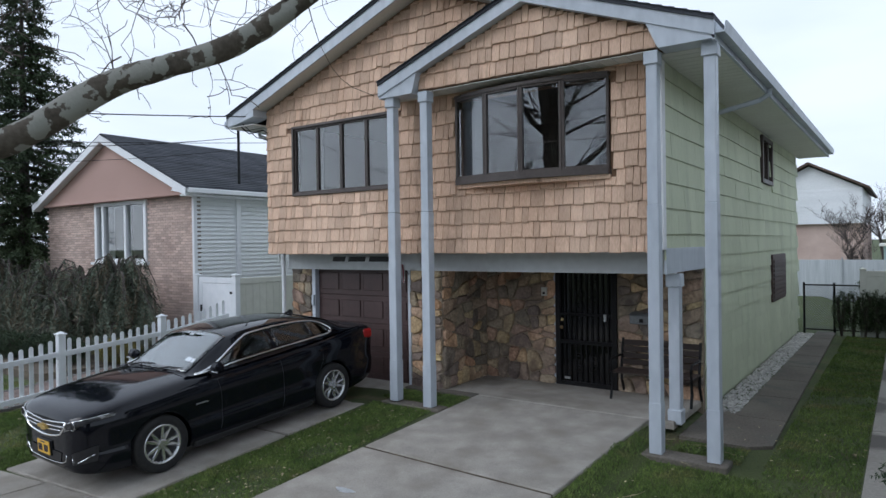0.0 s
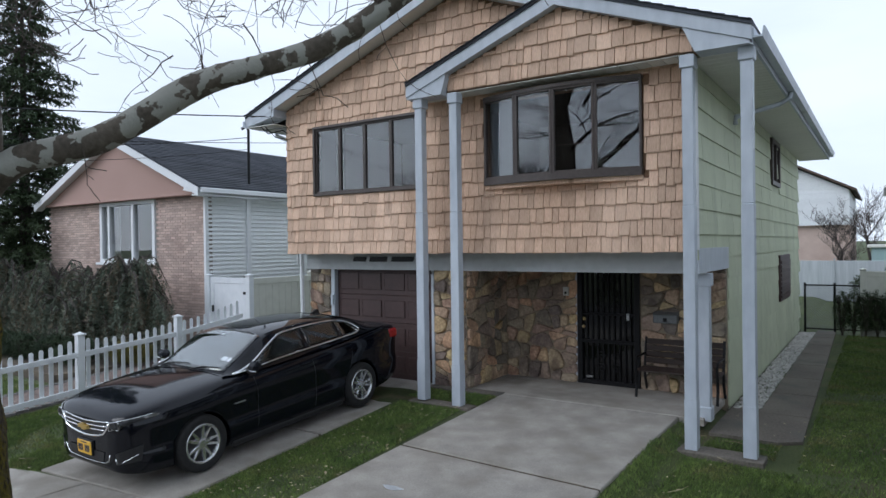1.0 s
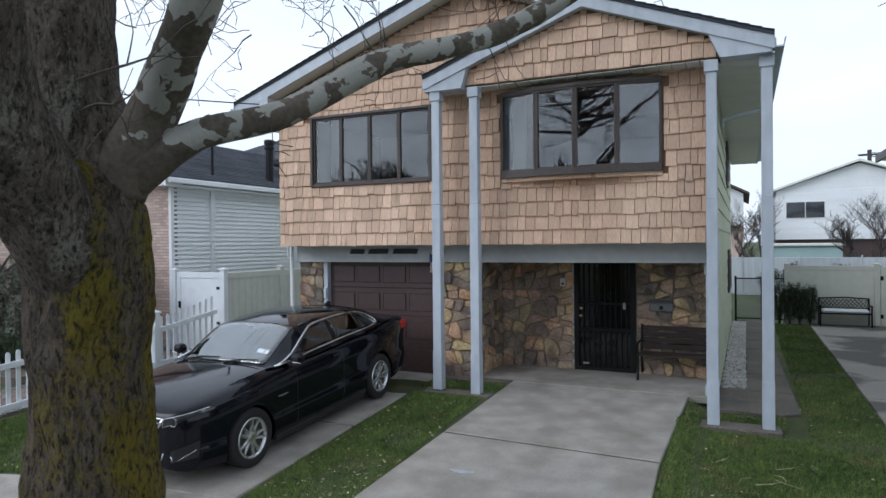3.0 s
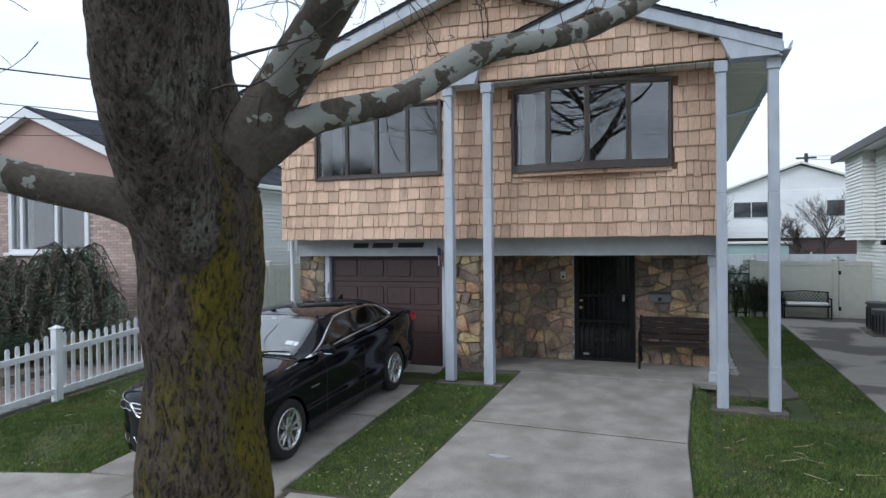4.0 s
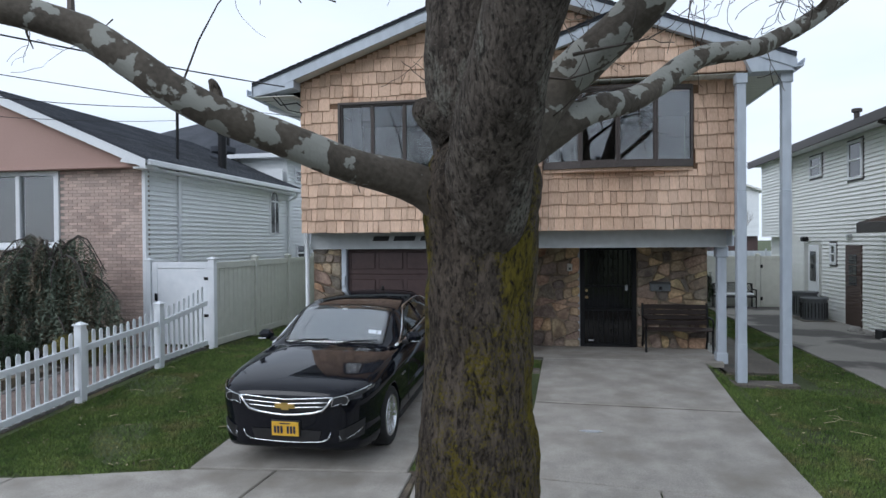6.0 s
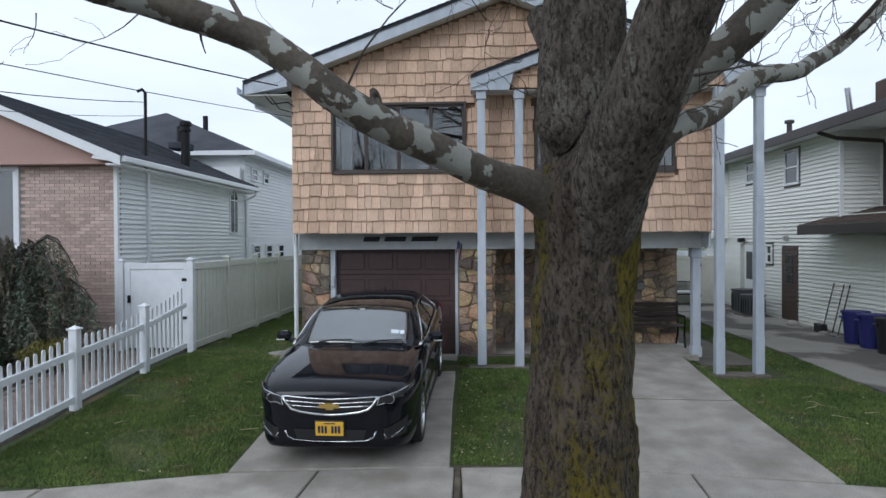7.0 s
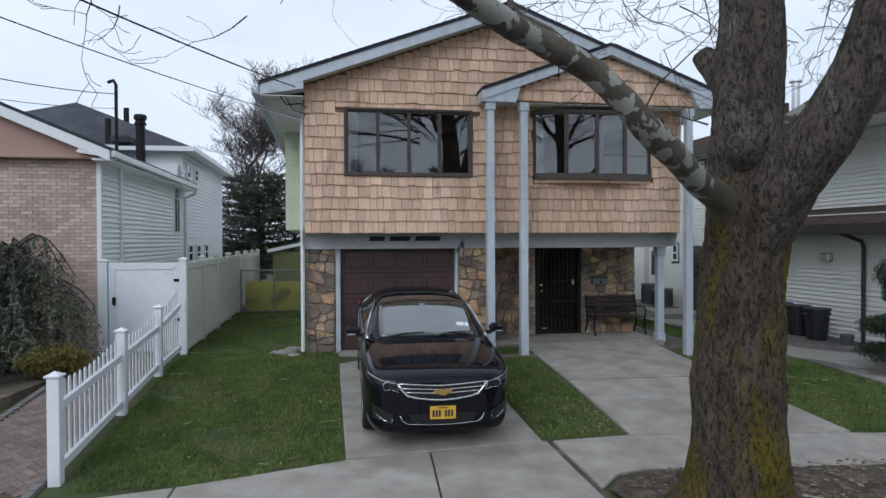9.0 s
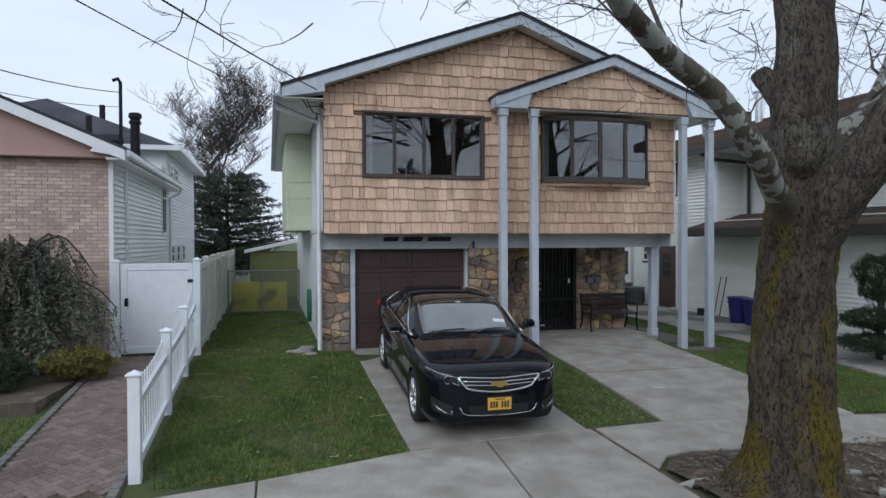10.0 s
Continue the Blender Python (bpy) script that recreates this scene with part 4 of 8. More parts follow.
LIMB_R = [(4.3, -7.0, 2.72, 0.17), (4.8, -6.85, 2.99, 0.10), (5.22, -6.48, 3.17, 0.085), (5.7, -6.08, 3.53, 0.085), (6.12, -5.92, 3.62, 0.072), (6.38, -5.65, 3.76, 0.07), (6.75, -5.45, 3.98, 0.065), (7.4, -5.1, 4.5, 0.05), (8.2, -4.6, 5.3, 0.03)]
LIMB_M = [(4.32, -7.02, 2.7, 0.2), (4.6, -6.98, 3.11, 0.15), (4.8, -7.05, 3.28, 0.135), (5.1, -7.18, 3.52, 0.125), (5.6, -7.35, 4.05, 0.11), (6.3, -7.5, 4.9, 0.08), (7.0, -7.6, 6.2, 0.04)]
for pts, seed in ((LIMB_L, 4), (LIMB_R, 5), (LIMB_M, 6)):
    part("limb", rough_limb(pts, 9, 24, 0.005, seed, 5.0), PLANE, TREE, "pale limb mottled with olive patches", True)
part("stub", rough_limb([(4.0, -7.1, 3.45, 0.16), (3.9, -6.98, 3.66, 0.125), (3.82, -6.88, 3.82, 0.10), (3.80, -6.86, 3.86, 0.07)], 5, 20, 0.008, 7), FLAKE, TREE, "pruned branch stub")
part("stub", rough_limb([(2.78, -8.03, 2.88, 0.04), (2.76, -8.05, 2.99, 0.028), (2.74, -8.06, 3.03, 0.012)], 4, 10, 0.006, 8), FLAKE, TREE, "pruned branch stub")
part("stub", rough_limb([(3.95, -7.3, 2.85, 0.13), (3.82, -7.38, 2.95, 0.09), (3.79, -7.4, 3.02, 0.03)], 4, 14, 0.008, 9), FLAKE, TREE, "pruned branch stub")

twigs = bmesh.new()
trnd = random.Random(5)


def branch(start, way, length, radius, level, bend=0.25, lift=0.15):
    p, d = Vector(start), Vector(way).normalized()
    n = 5 if level > 1 else 4
    path, radii = [p.copy()], [radius]
    for k in range(n):
        d = (d + Vector((trnd.uniform(-bend, bend), trnd.uniform(-bend, bend), trnd.uniform(-bend, bend) + lift * 0.3))).normalized()
        p = p + d * length / n
        path.append(p.copy())
        radii.append(max(0.003, radius * (1 - 0.8 * (k + 1) / n)))
        if level > 0 and k >= 1:
            side = Vector((trnd.uniform(-1, 1), trnd.uniform(-1, 1), trnd.uniform(-0.5, 0.9)))
            branch(p, d * 0.6 + side * 0.7, length * trnd.uniform(0.4, 0.65), radii[-1] * 0.7, level - 1, bend + 0.05, lift)
    tube(twigs, [q - TREE_AT for q in path], radii, 6 if radius > 0.03 else 4)


for at, way, length, r, level in (
        ((4.0, -7.1, 5.0), (-0.8, 0.3, 0.6), 3.2, 0.08, 3), ((4.0, -7.0, 5.6), (0.3, 0.9, 0.5), 3.0, 0.08, 3), ((3.9, -7.0, 6.4), (-0.2, -0.6, 0.8), 3.0, 0.07, 3),
        ((3.85, -6.95, 7.6), (0.2, 0.3, 1), 2.6, 0.06, 3), ((4.9, -8.05, 5.0), (0.5, -0.7, 0.6), 3.0, 0.07, 3), ((5.1, -8.2, 5.8), (-0.4, -0.6, 0.8), 2.8, 0.06, 3),
        ((5.3, -8.4, 7.3), (0.4, -0.2, 1), 2.4, 0.05, 3), ((6.3, -7.5, 4.9), (0.8, 0.3, 0.5), 2.4, 0.05, 3), ((7.0, -7.6, 6.1), (0.5, -0.3, 0.8), 2.0, 0.035, 3),
        ((8.1, -4.65, 5.2), (0.9, 0.3, 0.5), 2.2, 0.03, 3), ((7.3, -5.15, 4.45), (0.3, 0.9, 0.6), 1.8, 0.03, 2), ((6.75, -5.45, 4.0), (0.4, -0.8, 0.7), 1.8, 0.03, 2),
        ((-0.4, -9.95, 4.9), (-0.5, 0.2, 0.8), 2.2, 0.03, 3), ((0.9, -9.1, 3.62), (-0.4, 0.8, 0.75), 2.2, 0.035, 3), ((1.5, -8.7, 3.48), (0.1, 0.7, 0.9), 1.9, 0.022, 2),
        ((4.1, -7.2, 4.6), (0.7, 0.5, 0.5), 2.6, 0.06, 3), ((2.1, -8.33, 3.33), (-0.3, 0.9, 0.9), 1.8, 0.02, 2), ((5.6, -7.35, 4.1), (0.2, 0.8, 0.6), 2.2, 0.04, 3)):
    branch(at, way, length, r, level)
for k in range(80):
    a = trnd.uniform(0, 6.283)
    branch((4.2 + 1.1 * math.cos(a), -7.2 + 1.1 * math.sin(a), trnd.uniform(5.0, 7.5)), (math.cos(a), math.sin(a), trnd.uniform(0.05, 0.55)), trnd.uniform(2.6, 4.6), trnd.uniform(0.02, 0.05), 3, 0.22)
# thin shoots on the trunk and limbs
for at, way, length, r, level in (
        ((2.6, -8.1, 3.02), (0.12, 0.1, 1.0), 0.95, 0.008, 0), ((5.7, -6.05, 3.6), (-0.2, 0.2, 0.9), 0.35, 0.006, 1), ((5.72, -6.05, 3.6), (0.3, -0.2, 0.9), 0.3, 0.006, 1),
        ((4.45, -6.9, 2.55), (-0.3, -0.9, 0.35), 0.5, 0.02, 0), ((4.42, -7.3, 3.12), (0.9, -0.2, 0.1), 0.55, 0.012, 1), ((4.55, -7.05, 2.9), (0.5, -0.8, 0.1), 0.45, 0.006, 1),
        ((4.5, -7.25, 3.0), (0.3, -0.8, -0.6), 0.4, 0.005, 1), ((3.85, -6.9, 3.2), (-0.6, 0.6, 0.1), 0.35, 0.01, 1), ((4.72, -7.55, 3.2), (0.9, 0.2, 0.1), 0.6, 0.012, 1),
        ((6.3, -5.7, 3.7), (0.2, 0.3, -0.6), 0.3, 0.005, 1), ((3.4, -7.5, 2.55), (0.0, 0.1, -0.7), 0.12, 0.008, 0), ((5.2, -6.6, 3.1), (0.1, 0.3, -0.8), 0.25, 0.005, 1),
        ((1.9, -8.42, 3.3), (-0.2, 0.1, -0.5), 0.15, 0.01, 0)):
    branch(at, way, length, r, level, 0.3, 0.05)
# hanging twigs from boughs above
for k in range(46):
    x, y = trnd.uniform(-2.5, 10.5), trnd.uniform(-8.5, -4.0)
    branch((x, y, trnd.uniform(4.7, 5.6)), (trnd.uniform(-0.8, 0.8), trnd.uniform(-0.8, 0.8), trnd.uniform(-1.2, 0.3)), trnd.uniform(0.5, 1.2), 0.009, 1, 0.35, -0.05)
for k in range(60):
    x0, x1, y0, y1 = ((2.5, 7.5, -7.5, -4.2), (-2.5, 3.5, -9.5, -6.0), (6.0, 11.0, -7.0, -3.5))[k % 3]
    branch((trnd.uniform(x0, x1), trnd.uniform(y0, y1), trnd.uniform(4.4, 5.1)), (trnd.uniform(-0.9, 0.9), trnd.uniform(-0.9, 0.9), trnd.uniform(-0.9, 0.1)), trnd.uniform(0.45, 0.9), 0.008, 2, 0.4, -0.05)
tagged(part("twig_mass", twigs, TWIG, TREE), "thin bare brown branches and twigs", kind="stuff")

# pit round the trunk, with roots and litter
bm = bmesh.new()
pit_edge = [(3.28, -8.3), (3.28, -6.05), (3.58, -5.72), (3.95, -5.64), (5.6, -5.86), (7.6, -6.05), (7.6, -8.3)]
bm.faces.new([bm.verts.new((x, y, -0.395)) for x, y in pit_edge])
bmesh.ops.triangulate(bm, faces=bm.faces[:])
bmesh.ops.subdivide_edges(bm, edges=bm.edges[:], cuts=5, use_grid_fill=True)
for v in bm.verts:
    v.co.z += 0.03 * noise.noise(v.co * 3) + 0.10 * max(0, 1 - (v.co - Vector((4.08, -7.02, v.co.z))).length / 1.1)
bmesh.ops.recalc_face_normals(bm, faces=bm.faces[:])
tagged(part("tree_pit", bm, SOIL), "bare soil pit with roots and litter", "tree pit", kind="structure")
root_rnd = random.Random(8)
for k in range(9):
    a = root_rnd.uniform(-3.1, 3.1)
    pts = []
    for s in range(6):
        q = 0.5 + s * 0.18
        pts.append((4.06 + math.cos(a + 0.12 * s) * q, -7.02 + math.sin(a + 0.1 * s) * q, -0.38 - 0.012 * s + root_rnd.uniform(-0.01, 0.015), 0.07 * (1 - s / 7)))
    path, radii = smooth_path(pts, 4)
    bm = bmesh.new()
    tube(bm, [Vector(p) - TREE_AT for p in path], radii, 8, 0.2, k)
    part("root", bm, BARK if k % 3 else PLANE, TREE, "", True)


litter_rnd = random.Random(17)
chips = ([], [])
for k in range(2600):
    x, y = litter_rnd.uniform(3.32, 7.4), litter_rnd.uniform(-8.2, -5.75)
    if math.hypot(x - 4.08, y + 7.02) < 0.55 or y > -5.75 - 0.05 * (x - 3.9) or (x < 3.6 and y > -6.05):
        continue
    z = -0.365 + 0.10 * max(0, 1 - math.hypot(x - 4.08, y + 7.02) / 1.1) + litter_rnd.uniform(0, 0.02)
    a, s, w = litter_rnd.uniform(0, 6.28), litter_rnd.uniform(0.012, 0.05), litter_rnd.uniform(0.25, 0.7)
    b = len(chips[0])
    chips[0].extend([(x + s * math.cos(a + q) * f, y + s * math.sin(a + q) * f, z + litter_rnd.uniform(-0.006, 0.012)) for q, f in ((0, 1), (1.57, w), (3.14, 1), (4.71, w))])
    chips[1].append((b, b + 1, b + 2, b + 3))
CHIP = mat("fallen_bark_flakes", (0.05, 0.038, 0.028), (0.22, 0.18, 0.135), 0.95, vary=0.6, bump=0)
tagged(raw("bark_litter", *chips, CHIP), "fallen bark flakes and leaf scraps in the pit", "litter", kind="stuff")
for start, turns in (((3.55, -6.75), 2.6), ((3.62, -7.3), 3.4), ((4.5, -6.4), 0.9), ((4.7, -6.75), 0.3), ((4.75, -7.3), -0.4), ((3.9, -6.4), 1.9)):
    pts, x, y, a = [], start[0], start[1], turns
    for s in range(8):
        pts.append((x, y, -0.33 - 0.008 * s + litter_rnd.uniform(-0.01, 0.012), 0.05 * (1 - s / 9)))
        a += litter_rnd.uniform(-0.45, 0.45)
        step = 0.045 if start[0] < 3.7 else 0.12
        x, y = x + step * math.cos(a), y + step * math.sin(a)
    path, radii = smooth_path(pts, 4)
    bm = bmesh.new()
    tube(bm, [Vector(p) - TREE_AT for p in path], radii, 8, 0.25, turns)
    part("root", bm, TWIG if turns > 1 else PLANE, TREE, "", True)


# ---- the car ----
LAMP_DARK = mat("smoked_lamp", (0.02, 0.021, 0.023), (0.035, 0.036, 0.04), 0.12, bump=0, vary=0, spec=0.5)
CAR_PAINT = mat("black_car_paint", (0.004, 0.005, 0.008), (0.006, 0.007, 0.011), 0.06, big=1, fine=3, bump=0, vary=0, coat=0.0, spec=0.32)
CAR_GLASS = glass("car_glass", (0.55, 0.6, 0.6), 1.55)
SCREEN_GLASS = glass("windscreen_glass", (0.7, 0.76, 0.76), 2.3)
DARK_PLASTIC = mat("black_plastic", (0.008, 0.008, 0.009), (0.016, 0.016, 0.017), 0.5, vary=0, bump=0.05)
RUBBER = mat("tyre_rubber", (0.01, 0.01, 0.01), (0.022, 0.022, 0.022), 0.85, vary=0, bump=0.3)
CHROME = mat("chrome", (0.75, 0.76, 0.77), (0.82, 0.83, 0.84), 0.12, 1.0, vary=0, bump=0)
ALLOY = mat("alloy_wheel", (0.62, 0.63, 0.64), (0.72, 0.73, 0.74), 0.25, 0.9, vary=0, bump=0)
GOLD = mat("gold_badge", (0.62, 0.43, 0.12), (0.72, 0.52, 0.18), 0.3, 0.8, vary=0, bump=0)
PLATE = mat("yellow_plate", (0.72, 0.42, 0.03), (0.80, 0.48, 0.05), 0.45, vary=0, bump=0)
PLATE_INK = mat("navy_plate_ink", (0.015, 0.018, 0.05), (0.02, 0.024, 0.06), 0.5, vary=0, bump=0)
LAMP_CLEAR = mat("headlamp_reflector", (0.10, 0.105, 0.11), (0.42, 0.43, 0.44), 0.12, 0.7, fine=20, vary=0, bump=0)
RED_LENS = mat("red_lens", (0.30, 0.01, 0.01), (0.40, 0.02, 0.02), 0.15, vary=0, bump=0)
STICKER = mat("pale_sticker", (0.65, 0.70, 0.75), (0.75, 0.79, 0.82), 0.6, vary=0, bump=0)

CAR = thing("car", (0, 0, 0), "black four-door saloon car parked on the driveway", "car")
CAR.matrix_world = pose(1.80, -2.44, -0.165, 4.0, 0, -1.26)
#        y     width bottom shoulder top
STATIONS = [(-2.34, 0.46, 0.31, 0.765, 0.81), (-2.31, 0.63, 0.245, 0.82, 0.872), (-2.19, 0.79, 0.205, 0.868, 0.935), (-1.88, 0.895, 0.18, 0.915, 1.0), (-1.42, 0.93, 0.17, 0.955, 1.05), (-1.0, 0.93, 0.17, 0.985, 1.075), (-0.7, 0.93, 0.17, 1.0, 1.08),
            (0.0, 0.93, 0.17, 1.02, 1.06), (0.9, 0.93, 0.17, 1.05, 1.08), (1.42, 0.93, 0.17, 1.08, 1.10), (1.9, 0.912, 0.19, 1.10, 1.135), (2.2, 0.87, 0.23, 1.11, 1.155), (2.4, 0.81, 0.29, 1.09, 1.14), (2.48, 0.74, 0.36, 1.0, 1.06), (2.51, 0.60, 0.44, 0.86, 0.92)]


def spline(rows, y):
    """Smooth interpolation of station rows at y."""
    ks = [r[0] for r in rows]
    i = max(0, min(len(ks) - 2, next((k for k in range(len(ks) - 1) if ks[k + 1] >= y), len(ks) - 2)))
    p0, p1, p2, p3 = (np.array(rows[max(0, min(len(rows) - 1, j))]) for j in (i - 1, i, i + 1, i + 2))
    t = (y - ks[i]) / (ks[i + 1] - ks[i])
    m1 = (p2 - p0) / max(1e-6, p2[0] - p0[0]) * (p2[0] - p1[0])
    m2 = (p3 - p1) / max(1e-6, p3[0] - p1[0]) * (p2[0] - p1[0])
    return (2 * t ** 3 - 3 * t * t + 1) * p1 + (t ** 3 - 2 * t * t + t) * m1 + (-2 * t ** 3 + 3 * t * t) * p2 + (t ** 3 - t * t) * m2


def body_section(w, zb, sh, top):
    h = sh - zb
    half = [(0.0, zb), (w * 0.5, zb), (w * 0.86, zb + 0.005), (w * 0.955, zb + 0.05), (w * 0.985, zb + 0.30 * h), (w * 0.97, zb + 0.42 * h), (w * 0.985, zb + 0.62 * h), (w * 1.0, zb + 0.78 * h), (w * 0.985, zb + 0.90 * h), (w * 0.94, sh), (w * 0.86, sh + 0.45 * (top - sh)), (w * 0.70, sh + 0.72 * (top - sh)), (w * 0.42, sh + 0.93 * (top - sh)), (0.0, top)]
    pts, _ = smooth_path([(a, b, 0, 1) for a, b in half], 3)
    right = [(p[0], p[1]) for p in pts]
    return right + [(-a, b) for a, b in right[-2:0:-1]]


bm = bmesh.new()
rings = []
ys = sorted(set([round(v, 3) for v in np.linspace(-2.34, 2.51, 110)] + [-2.33, -2.32, 2.49, 2.5]))
for y in ys:
    _, w, zb, sh, top = spline(STATIONS, y)
    rings.append([bm.verts.new((a, y, b)) for a, b in body_section(w, zb, sh, top)])
for a, b in zip(rings, rings[1:]):
    for k in range(len(a)):
        bm.faces.new((a[k], b[k], b[(k + 1) % len(a)], a[(k + 1) % len(a)]))
bm.faces.new(rings[0])
bm.faces.new(rings[-1][::-1])
bmesh.ops.recalc_face_normals(bm, faces=bm.faces[:])
car_body = part("body", bm, CAR_PAINT, CAR, "glossy black painted body", True)
cutter_bm = bmesh.new()
for y in (-1.42, 1.42):
    for s in (-1, 1):
        bmesh.ops.create_cone(cutter_bm, cap_ends=True, segments=40, radius1=0.385, radius2=0.385, depth=0.42, matrix=Matrix.Translation((s * 0.86, y, 0.34)) @ Matrix.Rotation(math.pi / 2, 4, "Y"))
cutter = part("cutter", cutter_bm, DARK_PLASTIC, CAR)
cut = car_body.modifiers.new("arches", "BOOLEAN")
cut.object, cut.operation, cut.solver = cutter, "DIFFERENCE", "EXACT"
bpy.context.view_layer.update()
cut_mesh = bpy.data.meshes.new_from_object(car_body.evaluated_get(bpy.context.evaluated_depsgraph_get()))
car_body.modifiers.clear()
car_body.data = cut_mesh
bpy.data.objects.remove(cutter)

#        y     belt_w belt_z roof_w roof_z
CABIN = [(-1.0, 0.80, 1.05, 0.68, 1.055), (-0.82, 0.845, 1.045, 0.70, 1.145), (-0.55, 0.875, 1.035, 0.69, 1.30), (-0.3, 0.885, 1.04, 0.665, 1.425), (0.0, 0.89, 1.05, 0.645, 1.475), (0.4, 0.89, 1.065, 0.625, 1.497), (0.95, 0.88, 1.085, 0.605, 1.485), (1.3, 0.865, 1.105, 0.585, 1.435), (1.65, 0.83, 1.12, 0.56, 1.345), (1.95, 0.79, 1.13, 0.545, 1.235), (2.2, 0.75, 1.14, 0.55, 1.155)]


def cabin_point(y, v, out=0.0):
    """A point of the cabin's skin: v runs from -1 (one belt line) over the roof to 1 (the other)."""
    _, bw, bz, rw, rz = spline(CABIN, y)
    a, s = abs(v), (1 if v >= 0 else -1)
    if a > 0.5:
        t = (1 - a) / 0.5
        x = bw + (rw - bw) * (t ** 1.25) + out
        z = bz + (rz - 0.045 - bz) * t + out * 0.3 * t
    else:
        t = a / 0.5
        x = rw * t + out * t
        z = rz - 0.045 * t ** 3.2 + out
    return Vector((s * x, y, z))


def cabin_patch(y0, y1, v0, v1, ny, nv, out, y_of=None):
    bm = bmesh.new()
    rows = []
    for i in range(ny + 1):
        row = []
        for j in range(nv + 1):
            v = v0 + (v1 - v0) * j / nv
            a, b = (y0, y1) if y_of is None else y_of(v)
            row.append(bm.verts.new(cabin_point(a + (b - a) * i / ny, v, out)))
        rows.append(row)
    for a, b in zip(rows, rows[1:]):
        for k in range(nv):
            bm.faces.new((a[k], a[k + 1], b[k + 1], b[k]))
    bmesh.ops.recalc_face_normals(bm, faces=bm.faces[:])
    return bm


part("cabin", cabin_patch(-1.0, 2.2, -1, 1, 70, 48, 0.0), CAR_PAINT, CAR, "black roof and pillars", True)


def pane_patch(name, *a, **k):
    bm = cabin_patch(*a, **k)
    bmesh.ops.solidify(bm, geom=bm.faces[:], thickness=-0.004)
    bmesh.ops.recalc_face_normals(bm, faces=bm.faces[:])
    return part(name, bm, SCREEN_GLASS if name == "windscreen" else CAR_GLASS, CAR, "", True)


pane_patch("windscreen", 0, 0, -0.47, 0.47, 14, 20, 0.007, y_of=lambda v: (-0.95 + 0.22 * v * v, -0.22 - 0.15 * v * v))
pane_patch("rear_window", 0, 0, -0.44, 0.44, 12, 16, 0.007, y_of=lambda v: (1.30, 2.08 - 0.15 * v * v))
for s in (-1, 1):
    for lo, hi in ((-0.76, 0.36), (0.42, 1.08), (1.11, 1.52)):
        def span(v, lo=lo, hi=hi):
            t = (abs(v) - 0.57) / 0.33
            front = lo + (0.72 * (1 - t) if lo < 0 else 0.0)
            back = hi - (0.16 * (1 - t) if hi > 1.5 else 0)
            return front, max(front + 0.02, back)
        pane_patch("side_window", 0, 0, s * 0.57, s * 0.90, 10, 8, 0.006, y_of=span)
    bm = bmesh.new()
    strip = [cabin_point(-0.88 + 0.1 * k, s * 0.915, 0.014) for k in range(24)] + [cabin_point(1.52, s * 0.88, 0.014), cabin_point(1.56, s * 0.80, 0.012), cabin_point(1.52, s * 0.69, 0.012), cabin_point(1.42, s * 0.59, 0.012)] + [cabin_point(1.3 - 0.12 * k, s * 0.55, 0.010) for k in range(11)] + [cabin_point(0.0 - 0.11 * k, s * (0.555 + 0.043 * k), 0.010) for k in range(9)]
    tube(bm, strip, [0.013] * len(strip), 6)
    part("window_trim", bm, CHROME, CAR, "thin chrome strip round the side windows", True)
    mirror = part("mirror", one_box(0.92 if s > 0 else -1.11, -0.74, 1.055, 1.11 if s > 0 else -0.92, -0.60, 1.185, 0.045), CAR_PAINT, CAR)
    part("mirror_stalk", one_box(min(s * 0.86, s * 0.96), -0.70, 1.03, max(s * 0.86, s * 0.96), -0.64, 1.085, 0.01), DARK_PLASTIC, mirror)
    part("mirror_strip", one_box(min(s * 0.99, s * 1.105), -0.748, 1.068, max(s * 0.99, s * 1.105), -0.725, 1.086, 0.004), CHROME, mirror)
    for y in (0.18, 1.15):
        part("door_handle", one_box(min(s * 0.90, s * 0.945), y, 0.93, max(s * 0.90, s * 0.945), y + 0.2, 0.955, 0.008), CAR_PAINT, CAR)
    for y0 in (-0.62, 0.41, 1.38):
        bm = bmesh.new()
        seam = []
        for k in range(9):
            z = 0.24 + k * 0.09
            yy = y0 + (0.05 * math.sin(k / 8 * 3.1) if y0 < 1 else (-0.16 if k > 5 else -0.3 + 0.02 * k))
            r = spline(STATIONS, yy)
            pts = [p for p in body_section(*r[1:]) if p[0] > 0.4]
            near = min(pts, key=lambda p: abs(p[1] - z))
            seam.append((s * (near[0] + 0.0005), yy, z))
        tube(bm, seam, [0.004] * 9, 4)
        part("door_seam", bm, DARK_PLASTIC, CAR)
    part("model_badge", one_box(min(s * 0.915, s * 0.931), -0.95, 0.70, max(s * 0.915, s * 0.931), -0.78, 0.712), STEEL, CAR)
    part("sill", one_box(min(s * 0.80, s * 0.90), -1.0, 0.15, max(s * 0.80, s * 0.90), 1.0, 0.24, 0.02), DARK_PLASTIC, CAR)


def nose(x, z, out=0.0):
    """The front skin's y at x across and z up."""
    for y in np.linspace(-2.34, -1.4, 99):
        _, w, zb, sh, top = spline(STATIONS, float(y))
        pts = [p for p in body_section(w, zb, sh, top) if p[0] >= 0]
        upper = max(pts, key=lambda p: p[0])
        if abs(x) < upper[0] * 0.99:
            near = [p for p in pts if p[0] >= abs(x) - 0.03]
            if near and min(p[1] for p in near) <= z <= max(p[1] for p in near):
                return float(y) - out
    return -2.0 - out


